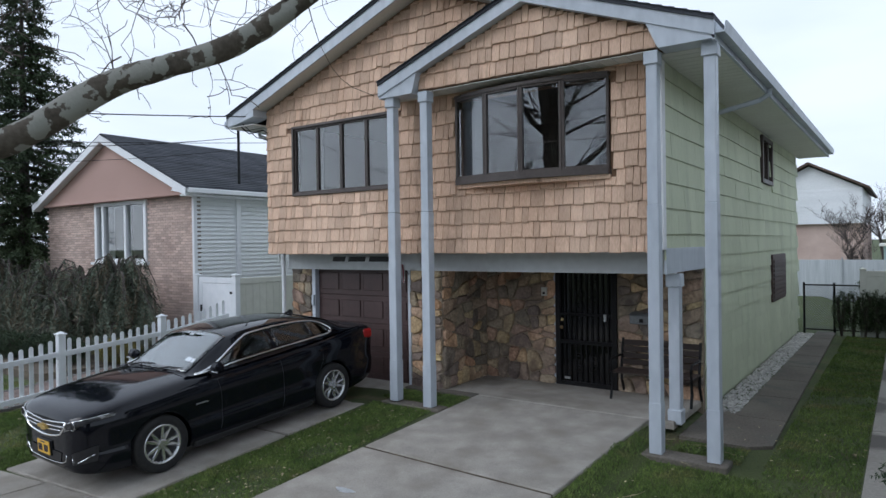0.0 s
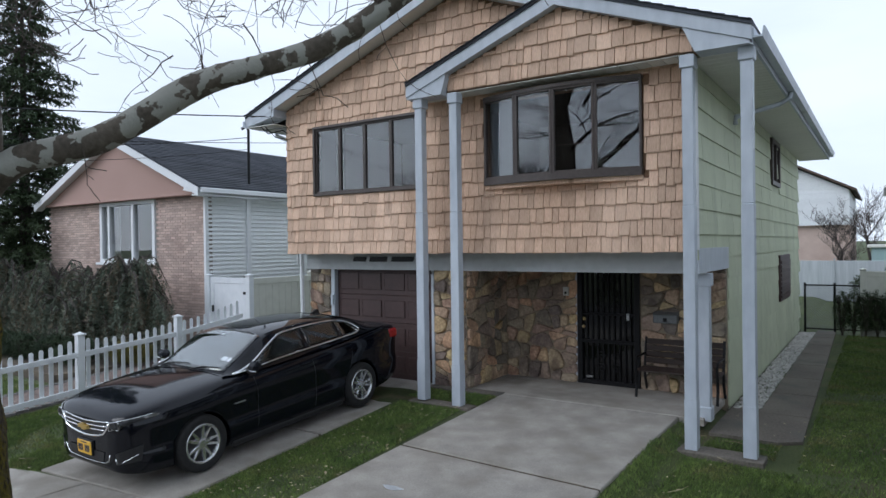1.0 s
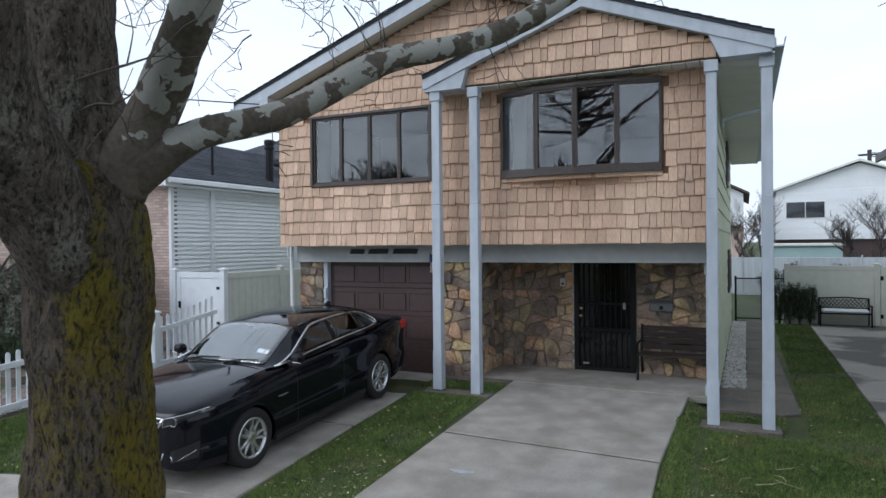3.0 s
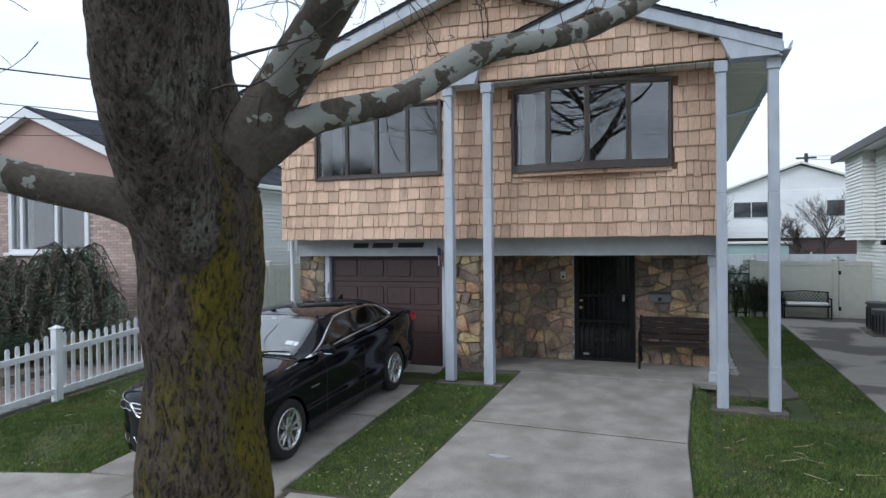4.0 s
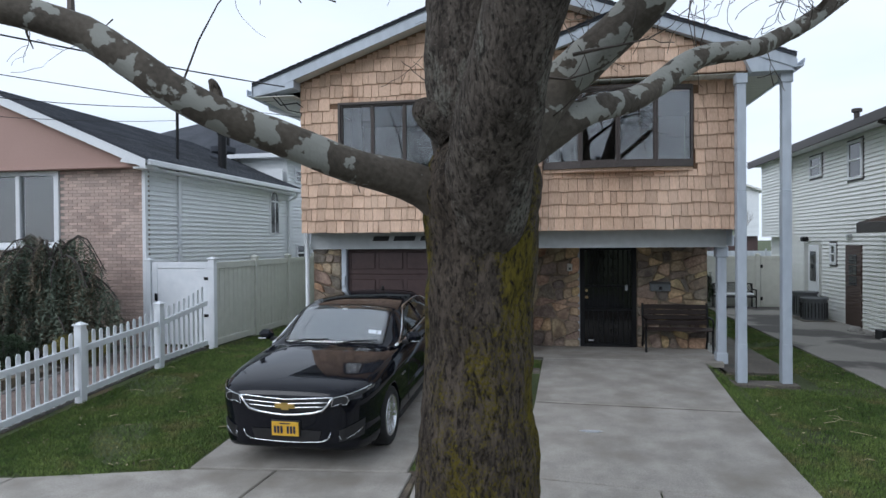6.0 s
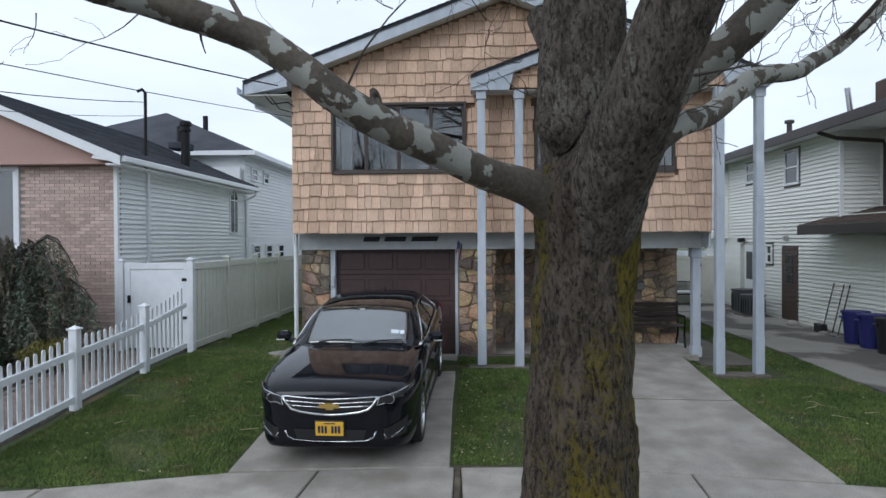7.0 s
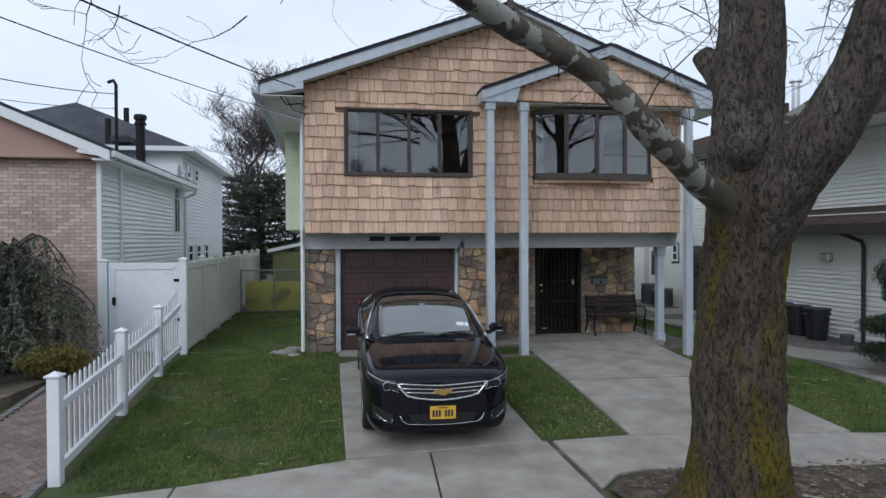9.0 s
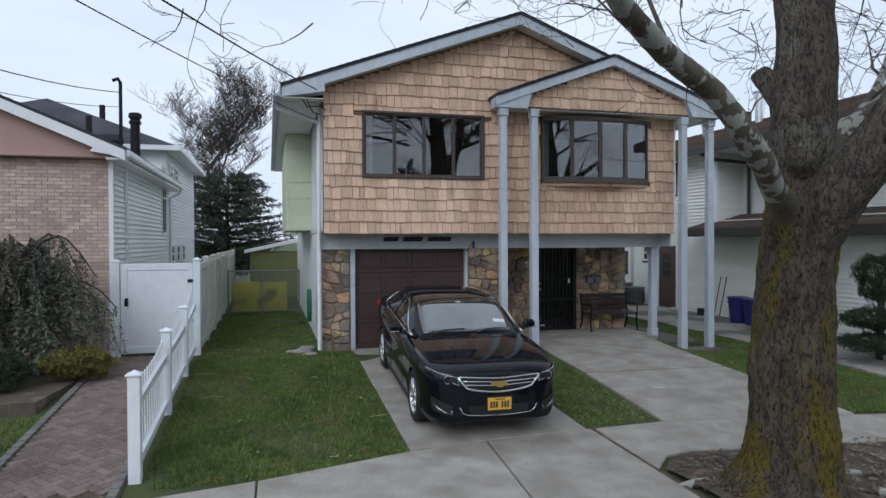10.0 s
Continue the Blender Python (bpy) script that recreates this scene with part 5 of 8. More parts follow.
def up(z):
    """Heights on the nose, stretched to its leading edge."""
    return z + 0.145 * min(1.0, max(0.0, (z - 0.33) / 0.17))


def nose_tube(name, pts, r, material, label="", flat=1.0):
    bm = bmesh.new()
    path = [(x, nose(x, up(z), 0.006), up(z)) for x, z in pts]
    tube(bm, path, [r] * len(path), 6)
    return part(name, bm, material, CAR, label, True)


def nose_patch(name, top, bottom, material, n=14, out=0.006, label=""):
    """A skin on the nose between two lines of (x, z), both given by functions of t in 0..1."""
    bm = bmesh.new()
    rows = []
    for i in range(n + 1):
        t = i / n
        (xa, za), (xb, zb) = top(t), bottom(t)
        col = []
        for j in range(5):
            x, z = xa + (xb - xa) * j / 4, za + (zb - za) * j / 4
            col.append(bm.verts.new((x, nose(x, up(z), out), up(z))))
        rows.append(col)
    for a, b in zip(rows, rows[1:]):
        for k in range(4):
            bm.faces.new((a[k], a[k + 1], b[k + 1], b[k]))
    bmesh.ops.recalc_face_normals(bm, faces=bm.faces[:])
    return part(name, bm, material, CAR, label, True)


nose_patch("grille", lambda t: (-0.51 + 1.02 * t, 0.655), lambda t: (-0.40 + 0.80 * t, 0.50 + 0.03 * abs(2 * t - 1)), DARK_PLASTIC, 20, 0.006, "black slatted grille")
nose_tube("grille_bar", [(-0.52 + 1.04 * k / 16, 0.672 - 0.030 * (1 - abs(k / 8 - 1))) for k in range(17)], 0.008, CHROME)
nose_tube("grille_bar", [(-0.47 + 0.94 * k / 16, 0.622 - 0.028 * (1 - abs(k / 8 - 1))) for k in range(17)], 0.008, CHROME)
nose_tube("grille_bar", [(-0.43 + 0.86 * k / 16, 0.575 - 0.026 * (1 - abs(k / 8 - 1))) for k in range(17)], 0.008, CHROME)
nose_tube("grille_surround", [(-0.525, 0.672), (-0.48, 0.60), (-0.42, 0.535), (-0.32, 0.505), (-0.15, 0.49), (0, 0.485), (0.15, 0.49), (0.32, 0.505), (0.42, 0.535), (0.48, 0.60), (0.525, 0.672)], 0.015, CHROME, "bright chrome grille surround")
nose_patch("lower_grille", lambda t: (-0.40 + 0.8 * t, 0.40), lambda t: (-0.36 + 0.72 * t, 0.335), DARK_PLASTIC, 14, 0.008)
nose_tube("bumper_strip", [(-0.50, 0.39), (-0.47, 0.352), (-0.40, 0.335), (-0.18, 0.325), (0, 0.322), (0.18, 0.325), (0.40, 0.335), (0.47, 0.352), (0.50, 0.39)], 0.005, CHROME)
for s in (-1, 1):
    lamp = nose_patch("headlight", lambda t: (s * (0.54 + 0.33 * t), 0.672 + 0.066 * t), lambda t: (s * (0.515 + 0.36 * t), 0.575 + 0.125 * t), LAMP_DARK, 12, 0.010, "dark smoked swept-back headlight")
    rim = [(0.54 + 0.04 * k, 0.672 + 0.008 * k) for k in range(0, 9)][::-1] + [(0.515, 0.577), (0.56, 0.592), (0.60, 0.606)]
    bm = bmesh.new()
    rim_path = [(s * a, nose(s * a, up(b), 0.012), up(b)) for a, b in rim]
    tube(bm, rim_path, [0.004] * len(rim), 5)
    part("lamp_rim", bm, CHROME, lamp)
    bm = bmesh.new()
    y = nose(s * 0.66, 0.80, 0.0)
    tube(bm, [(s * 0.65, y - 0.018, 0.79), (s * 0.66, y + 0.03, 0.795)], [0.042, 0.042], 16)
    part("lamp_lens", bm, DARK_PLASTIC, lamp)
    bm = bmesh.new()
    tube(bm, [(s * 0.65 + 0.05 * math.cos(q), y - 0.02, 0.79 + 0.05 * math.sin(q)) for q in [2 * math.pi * k / 18 for k in range(19)]], [0.004] * 19, 5)
    part("lamp_ring", bm, CHROME, lamp)
    nose_patch("indicator", lambda t: (s * (0.83 + 0.05 * t), 0.725), lambda t: (s * (0.84 + 0.035 * t), 0.695 + 0.01 * t), LAMP_CLEAR, 4, 0.014)
    nose_patch("fog_pocket", lambda t: (s * (0.58 + 0.24 * t), 0.40 + 0.05 * t), lambda t: (s * (0.58 + 0.23 * t), 0.335 + 0.02 * t), DARK_PLASTIC, 6, 0.006)
    nose_tube("fog_strip", [(s * 0.585, 0.372), (s * 0.605, 0.350), (s * 0.67, 0.352), (s * 0.75, 0.378), (s * 0.80, 0.398)], 0.004, CHROME)
    part("tail_light", one_box(min(s * 0.62, s * 0.875), 2.18, 0.92, max(s * 0.62, s * 0.875), 2.40, 1.07, 0.03), RED_LENS, CAR)
badge = bmesh.new()
prism(badge, [(-0.085, -0.014), (-0.03, -0.014), (-0.03, -0.03), (0.038, -0.03), (0.03, -0.014), (0.092, -0.014), (0.085, 0.016), (0.03, 0.016), (0.03, 0.03), (-0.038, 0.03), (-0.03, 0.016), (-0.092, 0.016)], "y", -2.3750, -2.3350)
for v in badge.verts:
    v.co.x *= 1.2
    v.co.z = v.co.z * 1.15 + 0.715
part("badge", badge, GOLD, CAR, "small gold badge in the grille")
plate = part("number_plate", one_box(-0.153, -2.3750, 0.395, 0.153, -2.3650, 0.55, 0.004), PLATE, CAR, "yellow number plate with dark bars")
part("plate_frame", one_box(-0.165, -2.3660, 0.385, 0.165, -2.3300, 0.56, 0.004), DARK_PLASTIC, plate)
for k in range(7):
    if k != 3:
        part("plate_bar", one_box(-0.125 + k * 0.0365, -2.3785, 0.425, -0.101 + k * 0.0365, -2.3745, 0.505), PLATE_INK, plate)
part("plate_bar", one_box(-0.06, -2.3775, 0.525, 0.06, -2.3740, 0.538), PLATE_INK, plate)
fin = prism(bmesh.new(), [(1.28, 1.44), (1.47, 1.40), (1.45, 1.485), (1.41, 1.495)], "x", -0.015, 0.015)
part("aerial_fin", fin, DARK_PLASTIC, CAR)
for s in (-0.55, 0.1):
    bm = bmesh.new()
    tube(bm, [(s, -1.0, 1.085), (s + 0.2, -0.92, 1.115), (s + 0.5, -0.90, 1.125)], [0.012, 0.009, 0.006], 5)
    part("wiper", bm, DARK_PLASTIC, CAR)
bm = bmesh.new()
for x0, x1 in ((0.40, 0.50), (0.51, 0.56)):
    vs = [bm.verts.new(cabin_point(y, x / 0.66 * 0.5, 0.012)) for x, y in ((x0, -0.76), (x1, -0.76), (x1, -0.70), (x0, -0.70))]
    bm.faces.new(vs)
part("sticker", bm, STICKER, CAR, "pale stickers in the windscreen corner")
part("tax_label", one_box(-0.05, -0.36, 1.405, 0.02, -0.33, 1.425), STICKER, CAR)


def make_wheel():
    bm = bmesh.new()
    prof = [(0.235, -0.10), (0.27, -0.113), (0.315, -0.113), (0.338, -0.095), (0.345, -0.06), (0.345, 0.06), (0.338, 0.095), (0.315, 0.113), (0.27, 0.113), (0.235, 0.10)]
    rings = [[bm.verts.new((b, a * math.cos(2 * math.pi * k / 40), a * math.sin(2 * math.pi * k / 40))) for a, b in prof] for k in range(40)]
    for k in range(40):
        a, b = rings[k], rings[(k + 1) % 40]
        for j in range(len(prof)):
            bm.faces.new((a[j], a[(j + 1) % len(prof)], b[(j + 1) % len(prof)], b[j]))
    bmesh.ops.recalc_face_normals(bm, faces=bm.faces[:])
    tyre = mesh_of("tyre", bm, RUBBER, True)
    bm = bmesh.new()
    tube(bm, [(-0.1, 0, 0), (0.06, 0, 0)], [0.237, 0.237], 40)
    drum = mesh_of("wheel_well", bm, DARK_PLASTIC)
    bm = bmesh.new()
    rp = [(0.235, 0.06), (0.240, 0.108), (0.228, 0.112), (0.212, 0.104), (0.205, 0.062)]
    rings = [[bm.verts.new((b, a * math.cos(2 * math.pi * k / 40), a * math.sin(2 * math.pi * k / 40))) for a, b in rp] for k in range(40)]
    for k in range(40):
        a, b = rings[k], rings[(k + 1) % 40]
        for j in range(len(rp) - 1):
            bm.faces.new((a[j], a[j + 1], b[j + 1], b[j]))
    bmesh.ops.recalc_face_normals(bm, faces=bm.faces[:])
    rim = mesh_of("rim", bm, ALLOY, True)
    bm = bmesh.new()
    outline = [(-0.020, 0.05), (0.020, 0.05), (0.030, 0.13), (0.020, 0.222), (-0.004, 0.222), (-0.022, 0.13)]
    lo = [bm.verts.new((0.066, a, b)) for a, b in outline]
    hi = [bm.verts.new((0.092 + (0.012 if b > 0.2 else 0), a * 0.75, b)) for a, b in outline]
    bm.faces.new(hi)
    for k in range(6):
        bm.faces.new((lo[k], lo[(k + 1) % 6], hi[(k + 1) % 6], hi[k]))
    bmesh.ops.recalc_face_normals(bm, faces=bm.faces[:])
    spoke = mesh_of("spoke", bm, ALLOY)
    bm = bmesh.new()
    tube(bm, [(0.06, 0, 0), (0.098, 0, 0), (0.102, 0, 0)], [0.07, 0.062, 0.04], 20)
    hub = mesh_of("hub", bm, ALLOY)
    return tyre, drum, rim, spoke, hub


TYRE, DRUM, RIM, SPOKE, HUB = make_wheel()
for y in (-1.42, 1.42):
    for s in (-1, 1):
        tyre = part("wheel", TYRE, None, CAR, "black tyre on a silver ten-spoke alloy rim")
        tyre.matrix_basis = Matrix.Translation((s * 0.805, y, 0.345)) @ Matrix.Rotation(0 if s > 0 else math.pi, 4, "Z")
        for name, me in (("wheel_well", DRUM), ("rim", RIM), ("hub", HUB)):
            part(name, me, None, tyre)
        for k in range(10):
            sp = part("spoke", SPOKE, None, tyre)
            sp.matrix_basis = Matrix.Rotation(2 * math.pi * (k + (0.12 if k % 2 else -0.12)) / 10, 4, "X")


# ---- the neighbouring houses ----
def lap_boards(parent, u0, u1, z0, z1, plane, axis, facing, step, material, top=None, holes=()):
    """Horizontal lap siding on a wall; axis says along which axis u runs; each course is a piece."""
    k = 0
    while z0 + k * step < z1 - 0.02:
        za, zb = z0 + k * step, min(z0 + (k + 1) * step, z1)
        k += 1
        spans = [(u0, u1)]
        for a, b, c, d in holes:
            if c < (za + zb) / 2 < d:
                spans = [s for p, q in spans for s in ((p, min(q, a)), (max(p, b), q)) if s[1] - s[0] > 0.05]
        for a, b in spans:
            if top:
                while b > a and top(b) < zb:
                    b -= 0.1
                while a < b and top(a) < zb:
                    a += 0.1
            if b - a < 0.1:
                continue
            prof = [(plane, za), (plane + facing * 0.042, za), (plane + facing * 0.038, za + 0.012), (plane + facing * 0.004, zb), (plane, zb)]
            bm = bmesh.new()
            if axis == "y":
                prism(bm, prof, "y", a, b)
            else:
                prism(bm, [(p[0], p[1]) for p in prof], "x", a, b)
            part("siding_board", bm, material, parent)


def small_window(parent, x, y0, y1, z0, z1, facing=-1, dark=True, frame_m=None):
    """A framed window in a wall that faces along x."""
    fm = frame_m or WHITE_PAINT
    bm = bmesh.new()
    a, b = sorted((x, x + facing * 0.06))
    for p, q, r, s in ((y0, y0 + 0.07, z0, z1), (y1 - 0.07, y1, z0, z1), (y0 + 0.07, y1 - 0.07, z0, z0 + 0.07), (y0 + 0.07, y1 - 0.07, z1 - 0.07, z1), (y0 + 0.07, y1 - 0.07, (z0 + z1) / 2 - 0.025, (z0 + z1) / 2 + 0.025)):
        box(bm, a, p, r, b, q, s, 0.006)
    w = part("window", bm, fm, parent)
    c = x + facing * 0.03
    part("pane", one_box(min(c, c + 0.01), y0 + 0.06, z0 + 0.06, max(c, c + 0.01), y1 - 0.06, z1 - 0.06), NIGHT_PANE, w)
    if dark:
        bm = bmesh.new()
        for p, q, r, s in ((y0 - 0.05, y0, z0 - 0.05, z1 + 0.05), (y1, y1 + 0.05, z0 - 0.05, z1 + 0.05), (y0, y1, z0 - 0.05, z0), (y0, y1, z1, z1 + 0.05)):
            box(bm, min(x, x + facing * 0.03), p, r, max(x, x + facing * 0.03), q, s)
        part("casing", bm, DARK_TRIM, w)
    return w


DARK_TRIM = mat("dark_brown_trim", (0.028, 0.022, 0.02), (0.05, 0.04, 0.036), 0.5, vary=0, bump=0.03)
NIGHT_PANE = mat("dark_window_pane", (0.03, 0.035, 0.04), (0.06, 0.065, 0.07), 0.05, vary=0.1, bump=0, spec=0.55)

LEFT_HOUSE = thing("neighbour_house", (0, 0, 0), "pink brick and white-sided house with a black roof", "house")
NF, NE = 0.95, -3.85


def n_roof(x):
    return 5.50 - abs(x + 7.32) * (5.50 - 3.90) / (7.32 - 3.56)


bm = bmesh.new()
box(bm, -11.15, NF, -0.2, -8.4, NF + 0.2, 3.75)
box(bm, -5.82, NF, -0.2, NE, NF + 0.2, 3.75)
box(bm, -8.4, NF, -0.2, -5.82, NF + 0.2, 2.08)
box(bm, -8.4, NF, 3.7, -5.82, NF + 0.2, 3.75)
n_front = part("brick_wall", bm, BRICK_MORTAR, LEFT_HOUSE, "pale pink brick front wall")
part("gable_face", prism(bmesh.new(), [(-11.2, 3.72), (NE + 0.02, 3.72), (NE + 0.02, n_roof(NE) - 0.1), (-7.32, 5.40), (-11.2, n_roof(-11.2) - 0.1)], "y", NF - 0.2, NF + 0.1), STUCCO, LEFT_HOUSE, "smooth pink gable")
part("gable_sill", one_box(-11.2, NF - 0.24, 3.70, NE + 0.02, NF - 0.02, 3.76, 0.01), STUCCO, LEFT_HOUSE)
n_side = part("side_wall", one_box(NE - 0.2, NF + 0.2, -0.2, NE - 0.02, 8.5, 3.75), WHITE_SIDING, LEFT_HOUSE, "white lap-sided wall")
lap_boards(n_side, NF + 0.06, 8.5, 0.0, 3.74, NE - 0.02, "y", 1, 0.102, WHITE_SIDING)
part("corner_board", one_box(NE - 0.03, NF - 0.02, 0.0, NE + 0.045, NF + 0.07, 3.74), WHITE_PAINT, LEFT_HOUSE)
part("downspout", one_box(NE, 2.15, 0.0, NE + 0.06, 2.27, 3.7, 0.01), WHITE_PAINT, LEFT_HOUSE)
part("back_wall", one_box(-11.1, 8.4, -0.2, NE - 0.2, 8.5, 4.5), WHITE_SIDING, LEFT_HOUSE)
part("far_wall", one_box(-11.15, NF + 0.2, -0.2, -11.0, 8.4, 3.75), WHITE_SIDING, LEFT_HOUSE)
n_roof_part = part("roof", quad_slab(bmesh.new(), ((-7.32, 5.44), (-3.5, n_roof(-3.5) - 0.06)), 0.55, 8.55, 0.06), ROOF_BLACK, LEFT_HOUSE, "black asphalt shingle roof")
part("roof_slope", quad_slab(bmesh.new(), ((-11.3, n_roof(-11.3) - 0.06), (-7.32, 5.44)), 0.55, 8.55, 0.06), ROOF_BLACK, n_roof_part)
for k in range(27):
    p, q = -7.32 + k * 0.141, -7.32 + (k + 1) * 0.141
    part("roof_course", prism(bmesh.new(), [(p, n_roof(p)), (q, n_roof(q)), (q, n_roof(q) + 0.018), (p, n_roof(p) + 0.002)], "y", 0.54, 8.56), ROOF_BLACK, n_roof_part)
for xa, xb in ((-7.32, -3.52), (-11.28, -7.32)):
    part("rake_board", quad_slab(bmesh.new(), ((xa, n_roof(xa) - 0.24), (xb, n_roof(xb) - 0.24)), 0.53, 0.57, 0.19), WHITE_PAINT, n_roof_part)
    part("rake_soffit", quad_slab(bmesh.new(), ((xa, n_roof(xa) - 0.22), (xb, n_roof(xb) - 0.22)), 0.57, NF - 0.19, 0.02), WHITE_PAINT, n_roof_part)
part("cornice_return", prism(bmesh.new(), [(-3.52, 3.70), (-3.52, n_roof(-3.52) - 0.08), (-3.95, n_roof(-3.95) - 0.08), (-4.1, 3.80)], "y", 0.54, NF), WHITE_PAINT, n_roof_part)
part("eave", one_box(NE, 0.6, 3.66, -3.54, 8.5, 3.70), WHITE_PAINT, n_roof_part)
part("gutter", one_box(-3.56, 0.58, 3.72, -3.44, 8.55, 3.84, 0.015), WHITE_PAINT, n_roof_part)
bm = bmesh.new()
tube(bm, [(-3.5, 8.3, 3.72), (-3.52, 8.3, 3.6), (-3.8, 8.3, 3.45), (-3.8, 8.3, 0.1)], [0.045] * 4, 8)
part("downspout", bm, WHITE_PAINT, LEFT_HOUSE)
# picture window
n_window = part("picture_window", one_box(-8.4, NF - 0.05, 3.6, -5.82, NF + 0.12, 3.7, 0.008), WHITE_PAINT, LEFT_HOUSE, "white-framed three-light picture window")
for a, b, c, d in ((-8.4, -8.28, 2.18, 3.6), (-5.94, -5.82, 2.18, 3.6), (-8.4, -5.82, 2.08, 2.18), (-8.0, -7.9, 2.18, 3.6), (-6.87, -6.77, 2.18, 3.6)):
    part("window_frame", one_box(a, NF - 0.05, c, b, NF + 0.12, d, 0.008), WHITE_PAINT, n_window)
for a, b in ((-8.3, -7.98), (-7.92, -6.85), (-6.79, -5.92)):
    part("pane", one_box(a, NF + 0.02, 2.16, b, NF + 0.03, 3.62), PANE, n_window)
part("window_sill", one_box(-8.5, NF - 0.12, 2.02, -5.75, NF + 0.05, 2.09, 0.01), WHITE_PAINT, n_window)
# added dark box behind the panes, shuts out light bounced inside the house
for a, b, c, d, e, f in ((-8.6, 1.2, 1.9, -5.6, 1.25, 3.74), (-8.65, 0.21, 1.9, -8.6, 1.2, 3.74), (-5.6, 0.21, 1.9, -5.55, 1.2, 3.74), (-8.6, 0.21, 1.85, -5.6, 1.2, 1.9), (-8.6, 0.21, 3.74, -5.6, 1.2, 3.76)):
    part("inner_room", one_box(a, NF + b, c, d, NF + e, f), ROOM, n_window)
part("curtain", one_box(-8.28, NF + 0.3, 2.1, -8.0, NF + 0.33, 3.6), CURTAIN, n_window)
# arched side window
arch = [(7.05, 2.44), (7.55, 2.44)] + [(7.3 + 0.25 * math.cos(math.pi * k / 12), 3.42 + 0.25 * math.sin(math.pi * k / 12)) for k in range(13)]
n_arch = part("arched_window", prism(bmesh.new(), [(7.3 + (a - 7.3) * 1.25, 3.0 + (b - 3.0) * 1.1) for a, b in arch], "x", NE - 0.03, NE + 0.03), WHITE_PAINT, LEFT_HOUSE, "small arched window in a white frame")
part("pane", prism(bmesh.new(), arch, "x", NE + 0.02, NE + 0.036), NIGHT_PANE, n_arch)
part("mullion", one_box(NE + 0.03, 7.28, 2.44, NE + 0.045, 7.32, 3.66), WHITE_PAINT, n_arch)
part("mullion", one_box(NE + 0.03, 7.05, 3.36, NE + 0.046, 7.55, 3.40), WHITE_PAINT, n_arch)
# two-storey rear block with a hip roof
rear = part("rear_block", one_box(-12.0, 8.6, -0.2, -3.97, 16.0, 4.95), WHITE_SIDING, LEFT_HOUSE, "white two-storey rear block")
lap_boards(rear, 8.55, 16.0, 0.0, 4.93, -3.97, "y", 1, 0.115, WHITE_SIDING)
for y0, y1, z0, z1 in ((9.1, 9.65, 4.12, 4.58), (10.3, 10.85, 4.12, 4.58), (9.2, 9.9, 1.5, 2.08), (10.5, 11.2, 1.5, 2.08), (11.9, 12.6, 1.5, 2.08)):
    small_window(rear, -3.95, y0, y1, z0, z1, 1, False)
bm = bmesh.new()
corners = [(-12.3, 8.3), (-3.6, 8.3), (-3.6, 16.3), (-12.3, 16.3)]
base = [bm.verts.new((x, y, 5.0)) for x, y in corners]
ra, rb = bm.verts.new((-8.1, 12.0, 6.95)), bm.verts.new((-8.1, 12.6, 6.95))
for f in ((base[0], base[1], ra), (base[1], base[2], rb, ra), (base[2], base[3], rb), (base[3], base[0], ra, rb), tuple(base[::-1])):
    bm.faces.new(f)
bmesh.ops.recalc_face_normals(bm, faces=bm.faces[:])
part("hip_roof", bm, ROOF_BLACK, LEFT_HOUSE, "black hip roof")
bm = bmesh.new()
for a, b, c, d in ((-12.3, 8.22, -3.6, 8.3), (-3.6, 8.22, -3.5, 16.3)):
    box(bm, a, b, 4.86, c, d, 5.0)
part("gutter", bm, WHITE_PAINT, LEFT_HOUSE)
part("eave", one_box(-12.3, 8.3, 4.9, -3.6, 16.3, 4.94), WHITE_PAINT, LEFT_HOUSE)


def pipe(parent, name, pts, r, material, sides=10):
    bm = bmesh.new()
    tube(bm, pts, r if isinstance(r, list) else [r] * len(pts), sides)
    return part(name, bm, material, parent, "", False)


pipe(LEFT_HOUSE, "flue_pipe", [(-4.08, 4.65, 3.9), (-4.08, 4.65, 4.05), (-4.08, 4.65, 4.06), (-4.08, 4.65, 4.98), (-4.08, 4.65, 4.99), (-4.08, 4.65, 5.05), (-4.08, 4.65, 5.06), (-4.08, 4.65, 5.12), (-4.08, 4.65, 5.13), (-4.08, 4.65, 5.22), (-4.08, 4.65, 5.25)], [0.16, 0.15, 0.11, 0.11, 0.14, 0.14, 0.115, 0.115, 0.15, 0.15, 0.12], BLACK_IRON, 14)
pipe(LEFT_HOUSE, "service_mast", [(-3.94, 2.35, 3.6), (-3.94, 2.35, 5.45), (-3.98, 2.3, 5.52), (-4.05, 2.22, 5.46)], 0.035, BLACK_IRON)
pipe(LEFT_HOUSE, "vent_pipe", [(-6.19, 10.95, 5.6), (-6.19, 10.95, 6.6)], 0.09, BLACK_IRON)
pipe(LEFT_HOUSE, "vent_pipe", [(-6.01, 8.52, 4.8), (-6.01, 8.52, 5.81)], 0.09, BLACK_IRON)
part("roof_vent", one_box(-5.2, 6.0, 4.75, -4.7, 6.6, 4.95, 0.03), ROOF_BLACK, LEFT_HOUSE)

